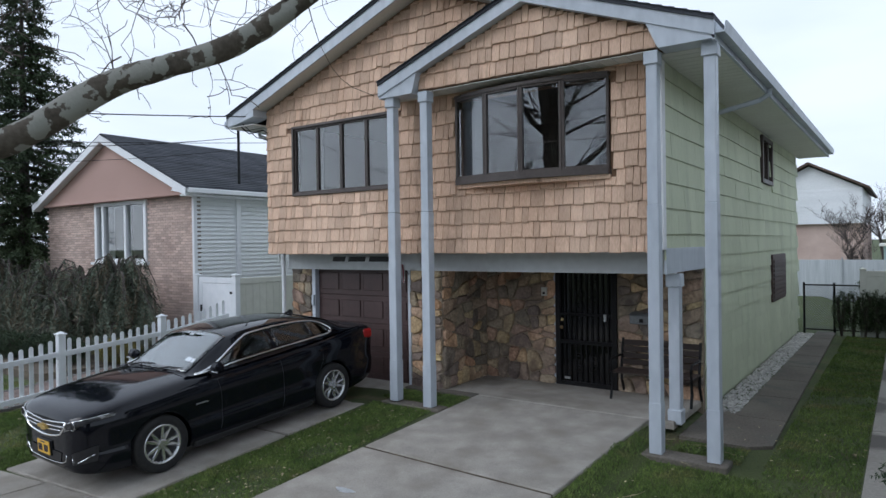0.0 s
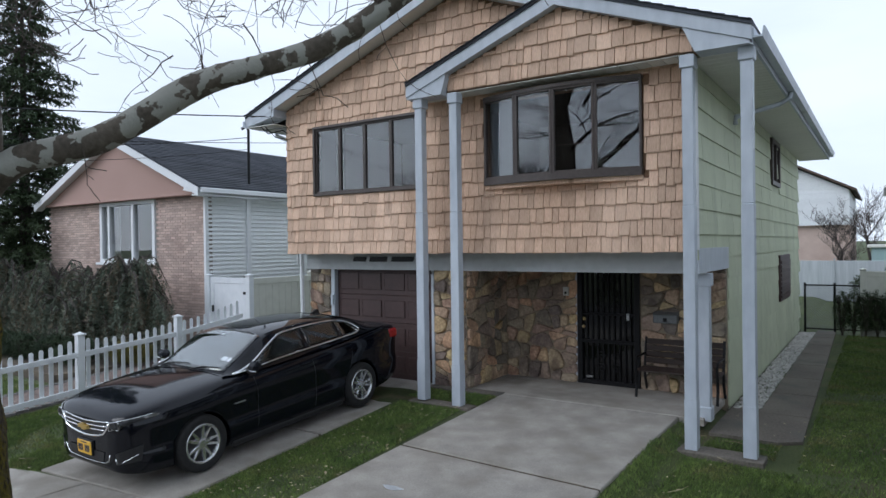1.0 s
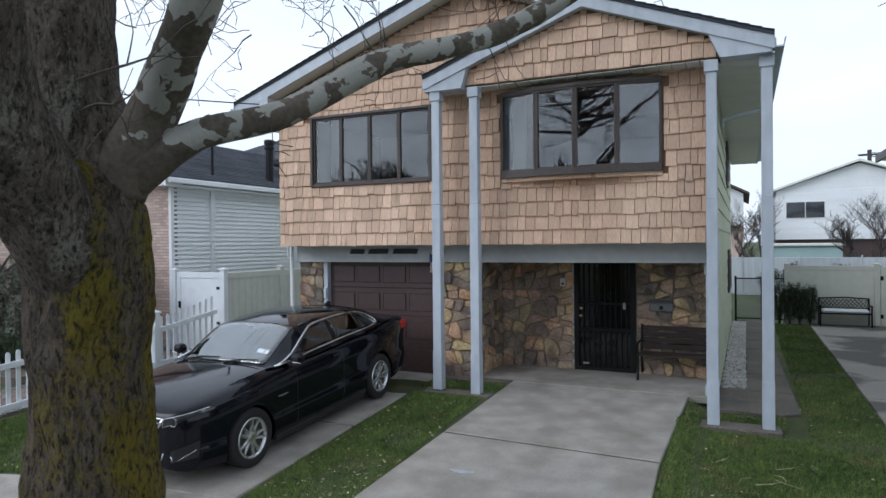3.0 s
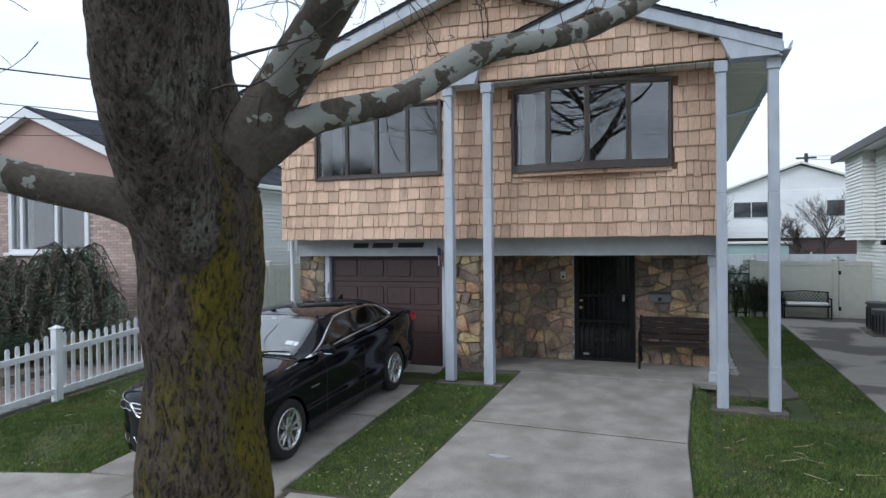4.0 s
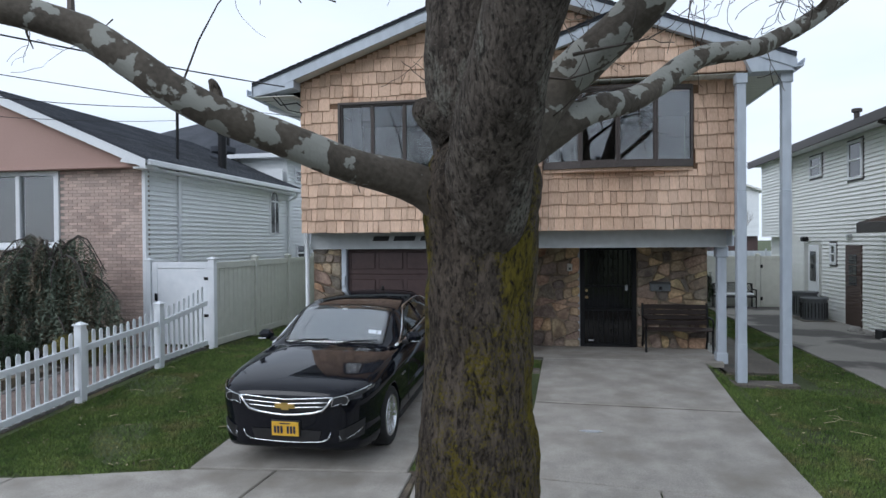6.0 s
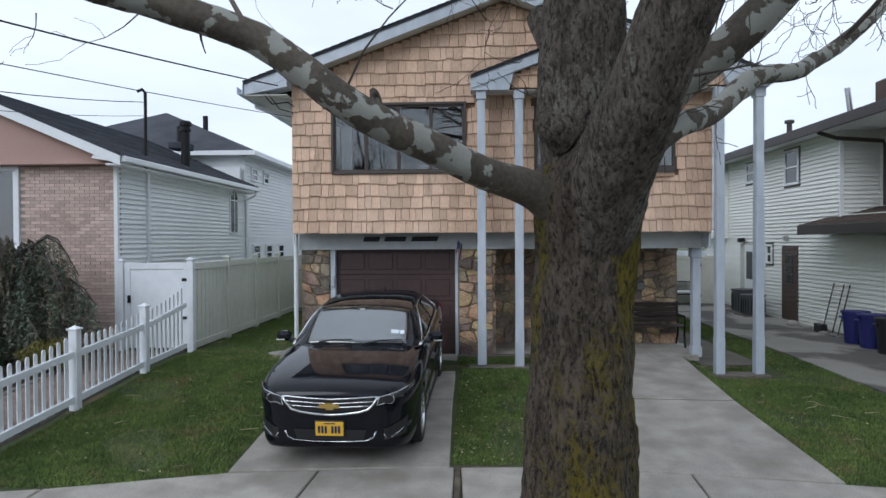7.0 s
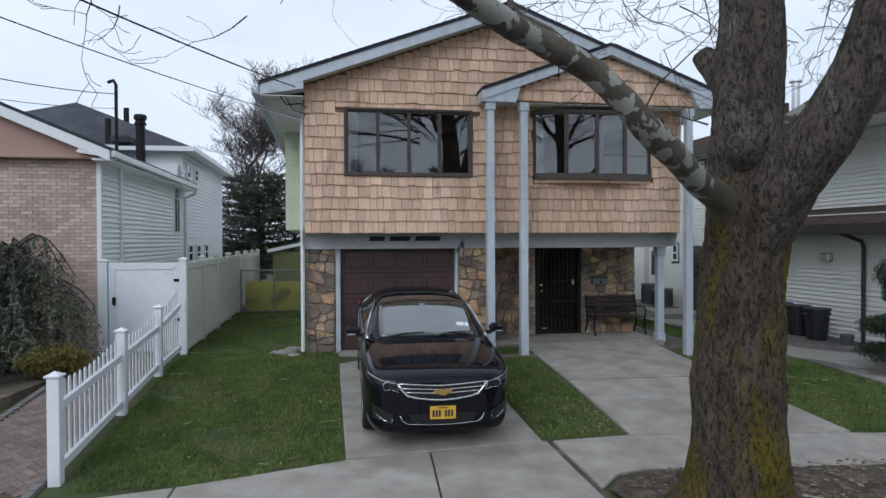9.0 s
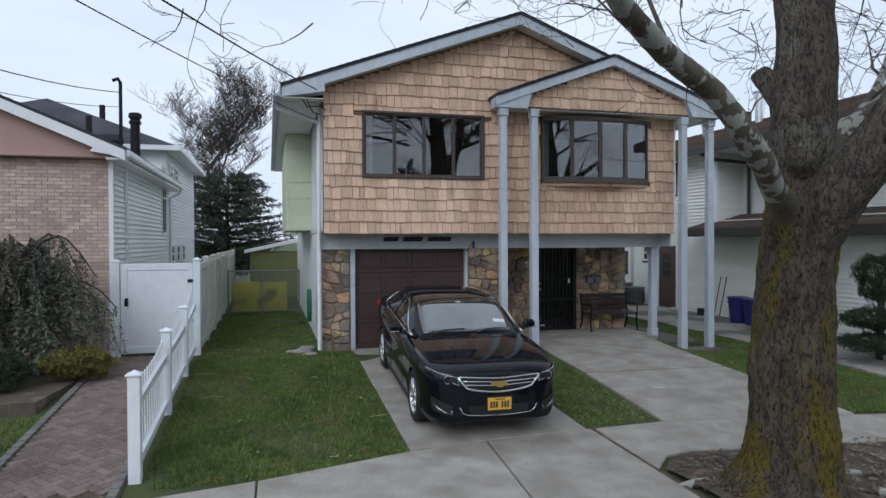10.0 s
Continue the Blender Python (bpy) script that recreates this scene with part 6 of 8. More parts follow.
# right-hand neighbour
RIGHT_HOUSE = thing("neighbour_house", (0, 0, 0), "cream-sided two-storey house with a brown roof", "house")
RX = 12.3
main_block = part("wall", one_box(RX + 0.02, 4.85, -0.4, 19.5, 14.2, 4.85), CREAM_SIDING, RIGHT_HOUSE, "cream lap-sided wall")
lap_boards(main_block, 4.85, 12.0, 2.3, 4.83, RX + 0.02, "y", -1, 0.108, CREAM_SIDING, holes=[(9.45, 10.48, 3.92, 4.67), (6.83, 7.78, 3.63, 4.74)])
lap_boards(main_block, -2.8, 14.2, -0.3, 2.3, RX + 0.02, "y", -1, 0.108, CREAM_SIDING, holes=[(6.92, 7.92, -0.5, 2.0), (9.55, 11.0, -0.5, 2.05), (8.45, 8.95, 1.35, 2.05)])
jut = part("jut", one_box(RX - 0.31, 12.04, 2.2, RX + 0.3, 14.2, 4.85), CREAM_SIDING, RIGHT_HOUSE)
lap_boards(jut, 12.04, 14.2, 2.2, 4.83, RX - 0.31, "y", -1, 0.108, CREAM_SIDING)
lap_boards(jut, RX - 0.31, RX, 2.2, 4.83, 12.04, "x", -1, 0.108, CREAM_SIDING)
lower = part("wall", one_box(RX + 0.03, -2.8, -0.4, 19.0, 4.84, 2.75), CREAM_SIDING, RIGHT_HOUSE)
upper = part("wall", one_box(13.25, -2.8, 2.4, 19.0, 4.84, 4.85), CREAM_SIDING, RIGHT_HOUSE)
lap_boards(upper, -2.8, 4.84, 2.6, 4.83, 13.25, "y", -1, 0.108, CREAM_SIDING)
lap_boards(upper, 12.3, 13.25, 2.6, 4.83, 4.85, "x", -1, 0.108, CREAM_SIDING)
part("corner_board", one_box(RX - 0.03, 4.80, 2.4, RX + 0.06, 4.90, 4.84), WHITE_PAINT, RIGHT_HOUSE)


def lean_roof(name, xa, za, xb, zb, y0, y1, parent, label=""):
    r = part(name, prism(bmesh.new(), [(xa, za), (xb, zb), (xb, zb - 0.08), (xa, za - 0.08)], "y", y0, y1), ROOF_BROWN, parent, label)
    n = int(math.hypot(xb - xa, zb - za) / 0.15)
    for k in range(n):
        p, q = xa + (xb - xa) * k / n, xa + (xb - xa) * (k + 1) / n
        f = lambda x: za + (zb - za) * (x - xa) / (xb - xa)
        part("roof_course", prism(bmesh.new(), [(p, f(p)), (q, f(q)), (q, f(q) + 0.003), (p, f(p) + 0.02)], "y", y0 - 0.01, y1 + 0.01), ROOF_BROWN, r)
    part("eave_board", one_box(xa - 0.05, y0, za - 0.24, xa + 0.02, y1, za - 0.0, 0.01), DARK_TRIM, r)
    return r


lean_roof("roof", 11.75, 5.02, 16.0, 6.45, -3.3, 15.0, RIGHT_HOUSE, "brown asphalt shingle roof")
part("roof_slope", prism(bmesh.new(), [(16.0, 6.45), (20.2, 5.02), (20.2, 4.94), (16.0, 6.37)], "y", -3.3, 15.0), ROOF_BROWN, RIGHT_HOUSE)
part("soffit", one_box(11.75, -3.3, 4.83, 13.3, 15.0, 4.86), WHITE_PAINT, RIGHT_HOUSE)
lean_roof("side_roof", 11.55, 2.50, 13.25, 2.95, -3.0, 5.35, RIGHT_HOUSE, "low brown lean-to roof")
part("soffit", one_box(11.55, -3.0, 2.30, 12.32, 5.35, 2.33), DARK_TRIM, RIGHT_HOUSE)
small_window(main_block, RX + 0.01, 9.5, 10.43, 3.97, 4.62)
small_window(main_block, RX + 0.01, 6.88, 7.73, 3.68, 4.69)
small_window(main_block, RX + 0.01, 8.5, 8.9, 1.4, 2.0)
d2 = part("side_door", one_box(RX - 0.03, 6.96, -0.25, RX + 0.05, 7.88, 1.95, 0.01), mat("brown_wood_door", (0.05, 0.032, 0.026), (0.085, 0.055, 0.045), 0.6), RIGHT_HOUSE, "brown wooden side door with small panes")
for k in range(2):
    for j in range(3):
        part("pane", one_box(RX - 0.04, 7.2 + k * 0.24, 0.9 + j * 0.28, RX - 0.03, 7.4 + k * 0.24, 1.14 + j * 0.28), NIGHT_PANE, d2)
part("door_lamp", one_box(RX - 0.12, 7.5, 2.1, RX, 7.65, 2.25, 0.02), STEEL, RIGHT_HOUSE)
# flat sheet behind the white door, a recess's shade put into its grey
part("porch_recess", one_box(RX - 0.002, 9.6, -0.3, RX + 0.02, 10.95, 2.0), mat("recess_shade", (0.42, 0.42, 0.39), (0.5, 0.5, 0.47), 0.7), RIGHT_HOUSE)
d3 = part("white_door", one_box(RX - 0.03, 9.75, -0.2, RX - 0.003, 10.55, 1.95, 0.008), WHITE_PAINT, RIGHT_HOUSE, "white half-glazed side door")
part("pane", one_box(RX - 0.04, 9.92, 0.85, RX - 0.031, 10.38, 1.75), NIGHT_PANE, d3)
part("flood_lamp", one_box(RX - 0.2, 10.5, 2.05, RX - 0.02, 10.75, 2.2, 0.03), BLACK_IRON, RIGHT_HOUSE)
pipe(RIGHT_HOUSE, "downspout", [(11.8, 4.95, 4.8), (12.15, 4.75, 4.62), (13.12, 4.5, 4.5), (13.14, 4.45, 4.3), (13.14, 4.45, 2.95)], 0.05, DARK_TRIM)
pipe(RIGHT_HOUSE, "downspout", [(11.6, 0.5, 2.3), (12.15, 0.45, 2.1), (12.2, 0.45, 1.95), (12.2, 0.45, -0.2)], 0.045, DARK_TRIM)
pipe(RIGHT_HOUSE, "flue_pipe", [(15.0, 6.2, 6.0), (15.0, 6.2, 7.1), (15.0, 6.2, 7.11), (15.0, 6.2, 7.16)], [0.12, 0.12, 0.2, 0.2], STEEL)
pipe(RIGHT_HOUSE, "flue_pipe", [(14.4, 8.2, 5.8), (14.3, 8.2, 6.6)], 0.08, STEEL)
pipe(RIGHT_HOUSE, "roof_vent", [(13.1, 9.2, 5.4), (13.1, 9.2, 5.75), (13.1, 9.2, 5.76), (13.1, 9.2, 5.85)], [0.08, 0.08, 0.14, 0.14], DARK_TRIM)
part("chimney", one_box(14.8, 7.0, 5.9, 15.4, 7.7, 6.65, 0.02), ROOF_BROWN, RIGHT_HOUSE)
part("front_stone", one_box(12.1, -2.95, -0.4, 12.6, -2.6, 2.3, 0.02), STONE, RIGHT_HOUSE)
meter = part("meter_box", one_box(RX - 0.15, 1.45, 1.62, RX + 0.01, 1.75, 1.82, 0.03), STEEL, RIGHT_HOUSE)

# far houses behind the gardens
def far_house(x0, x1, y0, y1, eave, peak, label, low_m, up_m, wins, split=2.6):
    h = thing("distant_house", (x0, y0, 0), label, "house", "distant houses")
    w, d = x1 - x0, y1 - y0
    part("lower_wall", one_box(0, 0, -0.3, w, d, split), low_m, h)
    up = part("upper_wall", one_box(0, -0.3, split, w, d, eave), up_m, h)
    part("gable", prism(bmesh.new(), [(0, eave), (w, eave), (w / 2, peak - 0.1)], "y", -0.3, d), up_m, h)
    for a, b in (((-0.4, eave - 0.12), (w / 2, peak)), ((w / 2, peak), (w + 0.4, eave - 0.12))):
        part("roof_slope", quad_slab(bmesh.new(), (a, b), -0.8, d + 0.4, 0.15), ROOF_BROWN if low_m is BRICK else SOFFIT, h)
    for a, b, c, e in wins:
        win = part("window", one_box(a, -0.36, c, b, -0.28, e, 0.02), WHITE_PAINT, h)
        part("pane", one_box(a + 0.08, -0.38, c + 0.08, (a + b) / 2 - 0.03, -0.35, e - 0.08), NIGHT_PANE, win)
        part("pane", one_box((a + b) / 2 + 0.03, -0.38, c + 0.08, b - 0.08, -0.35, e - 0.08), NIGHT_PANE, win)
    lap_boards(up, 0.0, w, split, eave, -0.3, "x", -1, 0.22, up_m)
    return h


far_house(10.0, 20.5, 45, 55, 6.0, 7.9, "distant white-sided house with two upper windows", BROWN_DOOR, WHITE_SIDING, [(0.6, 3.2, 3.9, 5.2), (6.9, 9.4, 3.9, 5.2)], 2.4)
far_house(2.0, 7.8, 40, 52, 5.6, 7.2, "distant house of brick and pale siding", BRICK, WHITE_SIDING, [(1.0, 2.0, 3.6, 4.8)], 3.4)

# ---- fences ----
def vinyl_post(parent, x, y, z0, z1, half=0.062, material=None):
    p = part("fence_post", one_box(x - half, y - half, z0, x + half, y + half, z1, 0.006), material or WHITE_VINYL, parent)
    bm = one_box(x - half - 0.02, y - half - 0.02, z1, x + half + 0.02, y + half + 0.02, z1 + 0.025, 0.006)
    top = [bm.verts.new((x + a * half, y + b * half, z1 + 0.025)) for a, b in ((-1, -1), (1, -1), (1, 1), (-1, 1))]
    tip = bm.verts.new((x, y, z1 + 0.065))
    for k in range(4):
        bm.faces.new((top[k], top[(k + 1) % 4], tip))
    part("post_cap", bm, material or WHITE_VINYL, p)


picket = thing("picket_fence", (0, 0, 0), "white vinyl picket fence along the lawn", "fence")
FX = -2.38
stops = [(-4.98, 0.75), (-2.76, 0.92), (-0.80, 1.05), (0.86, 1.28)]
for y, z in stops[:3]:
    vinyl_post(picket, FX, y, ground_z(0, y) - 0.05, z)
for (ya, za), (yb, zb) in zip(stops, stops[1:]):
    ga, gb = ground_z(0, ya) + 0.02, ground_z(0, yb) + 0.02
    for lift in (0.06, 0.70):
        m = []
        for y, g in ((ya + 0.06, ga), (yb - 0.06, gb)):
            m.append((y, g + lift + (0.16 if (lift > 0.5 and yb > 0 and y > 0) else 0)))
        bm = prism(bmesh.new(), [(m[0][0], m[0][1]), (m[1][0], m[1][1]), (m[1][0], m[1][1] + 0.09), (m[0][0], m[0][1] + 0.09)], "x", FX - 0.025, FX + 0.025)
        part("rail", bm, WHITE_VINYL, picket)
    n = round((yb - ya) / 0.163)
    for k in range(1, n):
        t = k / n
        y, g = ya + (yb - ya) * t, ga + (gb - ga) * t
        dip = 0.10 * (2 * t - 1) ** 2
        h = g + 0.90 + dip
        if yb > 0:
            h = g + 0.96 + 0.30 * t ** 1.6
        w = 0.036
        bm = prism(bmesh.new(), [(y - w, g + 0.03), (y + w, g + 0.03), (y + w, h), (y + w * 0.5, h + 0.035), (y - w * 0.5, h + 0.035), (y - w, h)], "x", FX - 0.038, FX - 0.026)
        part("picket", bm, WHITE_VINYL, picket)

tall_fence = thing("panel_fence", (0, 0, 0), "tall pale vinyl panel fence beside the lawn", "fence")
fy = [1.0, 2.9, 4.8, 6.7, 8.6, 10.5, 12.4, 14.3]
for y in fy:
    vinyl_post(tall_fence, -2.35, y, -0.05, 1.80, 0.065, WHITE_VINYL if y < 1.5 else CREAM_VINYL)
for ya, yb in zip(fy, fy[1:]):
    panel = part("panel", one_box(-2.36, ya + 0.06, 0.08, -2.34, yb - 0.06, 1.68), CREAM_VINYL, tall_fence)
    for z0, z1 in ((0.02, 0.16), (1.60, 1.74)):
        part("panel_rail", one_box(-2.385, ya + 0.06, z0, -2.315, yb - 0.06, z1, 0.008), CREAM_VINYL, panel)
    for k in range(1, 9):
        y = ya + 0.06 + (yb - ya - 0.12) * k / 9
        part("panel_rib", one_box(-2.362, y - 0.004, 0.16, -2.333, y + 0.004, 1.60), CREAM_VINYL, panel)
gate = thing("garden_gate", (-3.78, 1.0, 0.0), "white vinyl garden gate with black hinges, closed", "gate")
vinyl_post(gate, 0.0, 0.0, -0.1, 1.78, 0.065)
part("gate_panel", one_box(0.18, -0.02, 0.1, 1.34, 0.02, 1.66), WHITE_VINYL, gate)
bm = bmesh.new()
for a, b, c, d in ((0.08, 0.2, 0.05, 1.75), (1.28, 1.36, 0.05, 1.75), (0.2, 1.28, 1.62, 1.75), (0.2, 1.28, 0.05, 0.18)):
    box(bm, a, -0.035, c, b, 0.035, d, 0.006)
part("gate_frame", bm, WHITE_VINYL, gate)
for z in (1.38, 0.62):
    part("hinge", one_box(1.26, -0.055, z, 1.48, -0.036, z + 0.06, 0.004), BLACK_IRON, gate)
part("latch", one_box(0.15, -0.06, 0.95, 0.21, -0.036, 1.1, 0.004), BLACK_IRON, gate)


def chain_link(parent, x0, x1, y, z0, z1, pitch=0.07):
    """Wire mesh between two uprights, as one part of thin crossing wires."""
    verts, faces = [], []
    w, h = x1 - x0, z1 - z0
    r = 0.004
    n = int((w + h) / pitch)
    for k in range(n):
        for s in (1, -1):
            a = k * pitch
            p0 = (max(0, a - h), min(a, h)) if s > 0 else (max(0, a - h), h - min(a, h))
            p1 = (min(a, w), a - min(a, w)) if s > 0 else (min(a, w), h - (a - min(a, w)))
            b = len(verts)
            for (u, v) in (p0, p1):
                verts += [(x0 + u - r, y, z0 + v - r), (x0 + u + r, y - r, z0 + v), (x0 + u + r, y + r, z0 + v + r)]
            faces += [(b, b + 1, b + 4, b + 3), (b + 1, b + 2, b + 5, b + 4), (b + 2, b, b + 3, b + 5)]
    ob = raw("wire_mesh", verts, faces, STEEL_DULL, parent, "galvanised chain-link mesh")
    ob["kind"] = "stuff"


STEEL_DULL = mat("galvanised_wire", (0.16, 0.17, 0.17), (0.26, 0.27, 0.27), 0.6, 0.5, vary=0, bump=0)
YELLOW = mat("yellow_board", (0.44, 0.41, 0.03), (0.56, 0.52, 0.07), 0.7, stain=(0.2, 0.2, 0.04))
link = thing("chain_link_fence", (0, 8.0, 0), "chain-link fence closing the side passage", "fence")
for x in (-2.18, -1.2, -0.12):
    pipe(link, "fence_post", [(x, 0, -0.05), (x, 0, 1.32)], 0.025, STEEL_DULL)
for z in (1.28, 0.06):
    pipe(link, "rail", [(-2.18, 0, z), (-0.12, 0, z)], 0.018, STEEL_DULL)
chain_link(link, -2.18, -0.12, 0.0, 0.06, 1.28)
yb1 = thing("yellow_panel", (-1.3, 8.6, 0), "two yellow boards standing behind the chain-link", "board")
part("board", one_box(-0.82, -0.02, 0.0, -0.01, 0.02, 0.92, 0.005), YELLOW, yb1)
part("board", one_box(0.01, -0.02, 0.0, 0.84, 0.02, 0.90, 0.005), YELLOW, yb1)
shed = thing("garden_shed", (-1.7, 13.5, 0), "small olive-green shed with a pale roof edge", "shed")
part("wall", one_box(0, 0, 0, 1.9, 2.4, 1.75), mat("olive_siding", (0.16, 0.17, 0.07), (0.22, 0.235, 0.10), 0.8), shed)
part("roof", prism(bmesh.new(), [(-0.2, 1.72), (2.0, 2.18), (2.0, 2.3), (-0.2, 1.84)], "y", -0.2, 2.6), WHITE_PAINT, shed)

# back gate, hedge and side gate on the right
back_fence = thing("panel_fence", (0, 12.5, 0), "cream vinyl fence and gate across the drive", "fence")
for x in (9.05, 11.35, 12.62):
    vinyl_post(back_fence, x, 0, -0.3, 1.6, 0.07, CREAM_VINYL)
part("panel", one_box(9.12, -0.02, -0.2, 11.28, 0.02, 1.55), CREAM_VINYL, back_fence)
for z in (-0.2, 1.42):
    part("panel_rail", one_box(9.12, -0.035, z, 11.28, 0.035, z + 0.15, 0.008), CREAM_VINYL, back_fence)
g2 = part("gate_panel", one_box(11.45, -0.02, -0.2, 12.5, 0.02, 1.55), CREAM_VINYL, back_fence)
bm = bmesh.new()
for a, b, c, d in ((11.44, 11.56, -0.2, 1.56), (12.4, 12.52, -0.2, 1.56), (11.56, 12.4, 1.42, 1.56), (11.56, 12.4, -0.2, -0.05)):
    box(bm, a, -0.04, c, b, 0.04, d, 0.006)
part("gate_frame", bm, CREAM_VINYL, g2)
for z in (1.15, 0.05):
    part("hinge", one_box(11.28, -0.06, z, 11.5, -0.041, z + 0.12, 0.01), BLACK_IRON, g2)
FAR_METAL = mat("dull_corrugated_metal", (0.36, 0.39, 0.41), (0.48, 0.51, 0.53), 0.6, stretch=(6, 6, 0.3), fine=4)
far_fence = thing("panel_fence", (0, 24, 0), "pale grey metal panel fence of the gardens behind", "fence")
for k in range(9):
    part("panel", one_box(3.0 + k * 2.4, -0.03, -0.2, 5.35 + k * 2.4, 0.03, 1.55, 0.01), FAR_METAL, far_fence)
    part("fence_post", one_box(5.35 + k * 2.4, -0.08, -0.2, 5.4 + k * 2.4, 0.08, 1.65, 0.01), FAR_METAL, far_fence)
link2 = thing("chain_link_gate", (0, 12.75, 0), "black chain-link side gate at the end of the path", "gate")
for x in (7.62, 8.36, 9.0):
    pipe(link2, "gate_post", [(x, 0, -0.25), (x, 0, 1.22)], 0.03, BLACK_IRON)
for z in (1.15, -0.1):
    pipe(link2, "rail", [(7.62, 0, z), (9.0, 0, z)], 0.02, BLACK_IRON)
chain_link(link2, 7.62, 9.0, 0.0, -0.1, 1.15)
shed2 = thing("garden_shed", (9.0, 34, 0), "distant aqua-coloured shed with a flat roof", "shed")
part("wall", one_box(0, 0, 0, 4.0, 3.0, 2.0), mat("aqua_siding", (0.30, 0.42, 0.42), (0.38, 0.5, 0.5), 0.7), shed2)
part("roof", one_box(-0.2, -0.2, 2.0, 4.2, 3.2, 2.15, 0.02), SOFFIT, shed2)

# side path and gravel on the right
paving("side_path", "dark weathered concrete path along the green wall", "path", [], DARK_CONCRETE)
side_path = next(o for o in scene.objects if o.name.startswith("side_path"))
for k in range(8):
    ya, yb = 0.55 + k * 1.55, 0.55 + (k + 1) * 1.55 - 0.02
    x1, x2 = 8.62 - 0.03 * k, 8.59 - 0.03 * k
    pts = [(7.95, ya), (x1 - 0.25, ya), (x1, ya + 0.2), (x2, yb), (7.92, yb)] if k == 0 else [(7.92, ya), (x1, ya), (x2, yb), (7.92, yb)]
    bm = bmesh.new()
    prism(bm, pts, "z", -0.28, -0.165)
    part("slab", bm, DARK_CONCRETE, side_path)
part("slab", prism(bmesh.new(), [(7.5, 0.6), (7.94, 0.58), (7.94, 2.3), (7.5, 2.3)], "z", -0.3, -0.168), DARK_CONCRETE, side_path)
GRAVEL = mat("white_gravel", (0.34, 0.33, 0.31), (0.62, 0.61, 0.58), 0.9, vary=0.3)
verts, faces = [], []
grnd = random.Random(2)
for k in range(2600):
    x, y, r = grnd.uniform(7.52, 7.90), grnd.uniform(2.2, 12.3), grnd.uniform(0.018, 0.045)
    b = len(verts)
    verts += [(x + r * grnd.uniform(0.6, 1) * a, y + r * grnd.uniform(0.6, 1) * c, -0.175 + r * 0.7 * e) for a, c, e in ((1, 0, 0), (0, 1, 0.1), (-1, 0, 0), (0, -1, 0.1), (0.2, 0.1, 1))]
    faces += [(b, b + 1, b + 4), (b + 1, b + 2, b + 4), (b + 2, b + 3, b + 4), (b + 3, b, b + 4)]
tagged(raw("gravel", verts, faces, GRAVEL), "strip of white gravel along the wall", "gravel", kind="stuff")
DRIVE2 = [[(9.62, y0), (12.3, y0), (12.3, y1), (9.62 if y0 > -4 else 9.4, y1)] for y0, y1 in ((12.4, 9.0), (8.98, 5.6), (5.58, 2.2), (2.18, -1.2), (-1.22, -5.2))]
drive2 = thing("neighbour_driveway", (0, 0, 0), "pale concrete driveway with dark patches", "driveway", kind="structure")
PATCHED = mat("patched_concrete", (0.25, 0.23, 0.205), (0.36, 0.34, 0.305), 0.9, big=0.6, fine=30, bump=0.2, vary=0.05, stain=(0.12, 0.11, 0.10), stain_size=0.45, stain_at=(0.48, 0.54))
for pts in DRIVE2:
    bm = bmesh.new()
    top = [bm.verts.new((x, y, -0.165 + 0.035 * min(y, 0))) for x, y in pts]
    low = [bm.verts.new((v.co.x, v.co.y, v.co.z - 0.12)) for v in top]
    bm.faces.new(top)
    for k in range(4):
        bm.faces.new((top[k], low[k], low[(k + 1) % 4], top[(k + 1) % 4]))
    bmesh.ops.recalc_face_normals(bm, faces=bm.faces[:])
    part("slab", bm, PATCHED, drive2)


# ---- loose things ----
BENCH_WOOD = mat("dark_bench_wood", (0.02, 0.012, 0.01), (0.045, 0.027, 0.02), 0.6, stretch=(0.4, 3, 3), fine=20)
bench = thing("porch_bench", (6.86, 1.68, 0.012), "dark wooden slatted bench with black iron ends", "bench")
for k in range(5):
    part("seat_slat", one_box(-0.62, -0.26 + k * 0.09, 0.40, 0.62, -0.185 + k * 0.09, 0.425, 0.006), BENCH_WOOD, bench)
for k in range(4):
    part("back_slat", one_box(-0.62, 0.19 + k * 0.022, 0.47 + k * 0.10, 0.62, 0.215 + k * 0.022, 0.555 + k * 0.10, 0.006), BENCH_WOOD, bench)
for s in (-0.6, 0.6):
    bm = bmesh.new()
    tube(bm, [(s, -0.30, 0.0), (s, -0.24, 0.2), (s, -0.26, 0.40)], [0.022] * 3, 8)
    tube(bm, [(s, 0.30, 0.0), (s, 0.19, 0.22), (s, 0.18, 0.42), (s, 0.28, 0.88)], [0.022] * 4, 8)
    tube(bm, [(s, -0.27, 0.40), (s, 0.2, 0.40)], [0.018] * 2, 6)
    tube(bm, [(s, -0.27, 0.40), (s, -0.29, 0.56), (s, -0.24, 0.62), (s, 0.22, 0.62)], [0.018] * 4, 6)
    part("iron_end", bm, BLACK_IRON, bench)

b2 = thing("garden_bench", (10.5, 12.1, -0.17), "black iron lattice bench with a white cushion", "bench")
bm = bmesh.new()
for k in range(13):
    x = -0.62 + k * 0.1
    tube(bm, [(x, 0.24, 0.52), (min(0.62, x + 0.22), 0.28, 0.78)], [0.008] * 2, 4)
    tube(bm, [(x, 0.24, 0.52), (max(-0.62, x - 0.22), 0.28, 0.78)], [0.008] * 2, 4)
tube(bm, [(-0.65, 0.24, 0.50), (0.65, 0.24, 0.50)], [0.016] * 2, 6)
tube(bm, [(-0.65, 0.29, 0.78), (0, 0.29, 0.82), (0.65, 0.29, 0.78)], [0.018] * 3, 6)
part("lattice_back", bm, BLACK_IRON, b2)
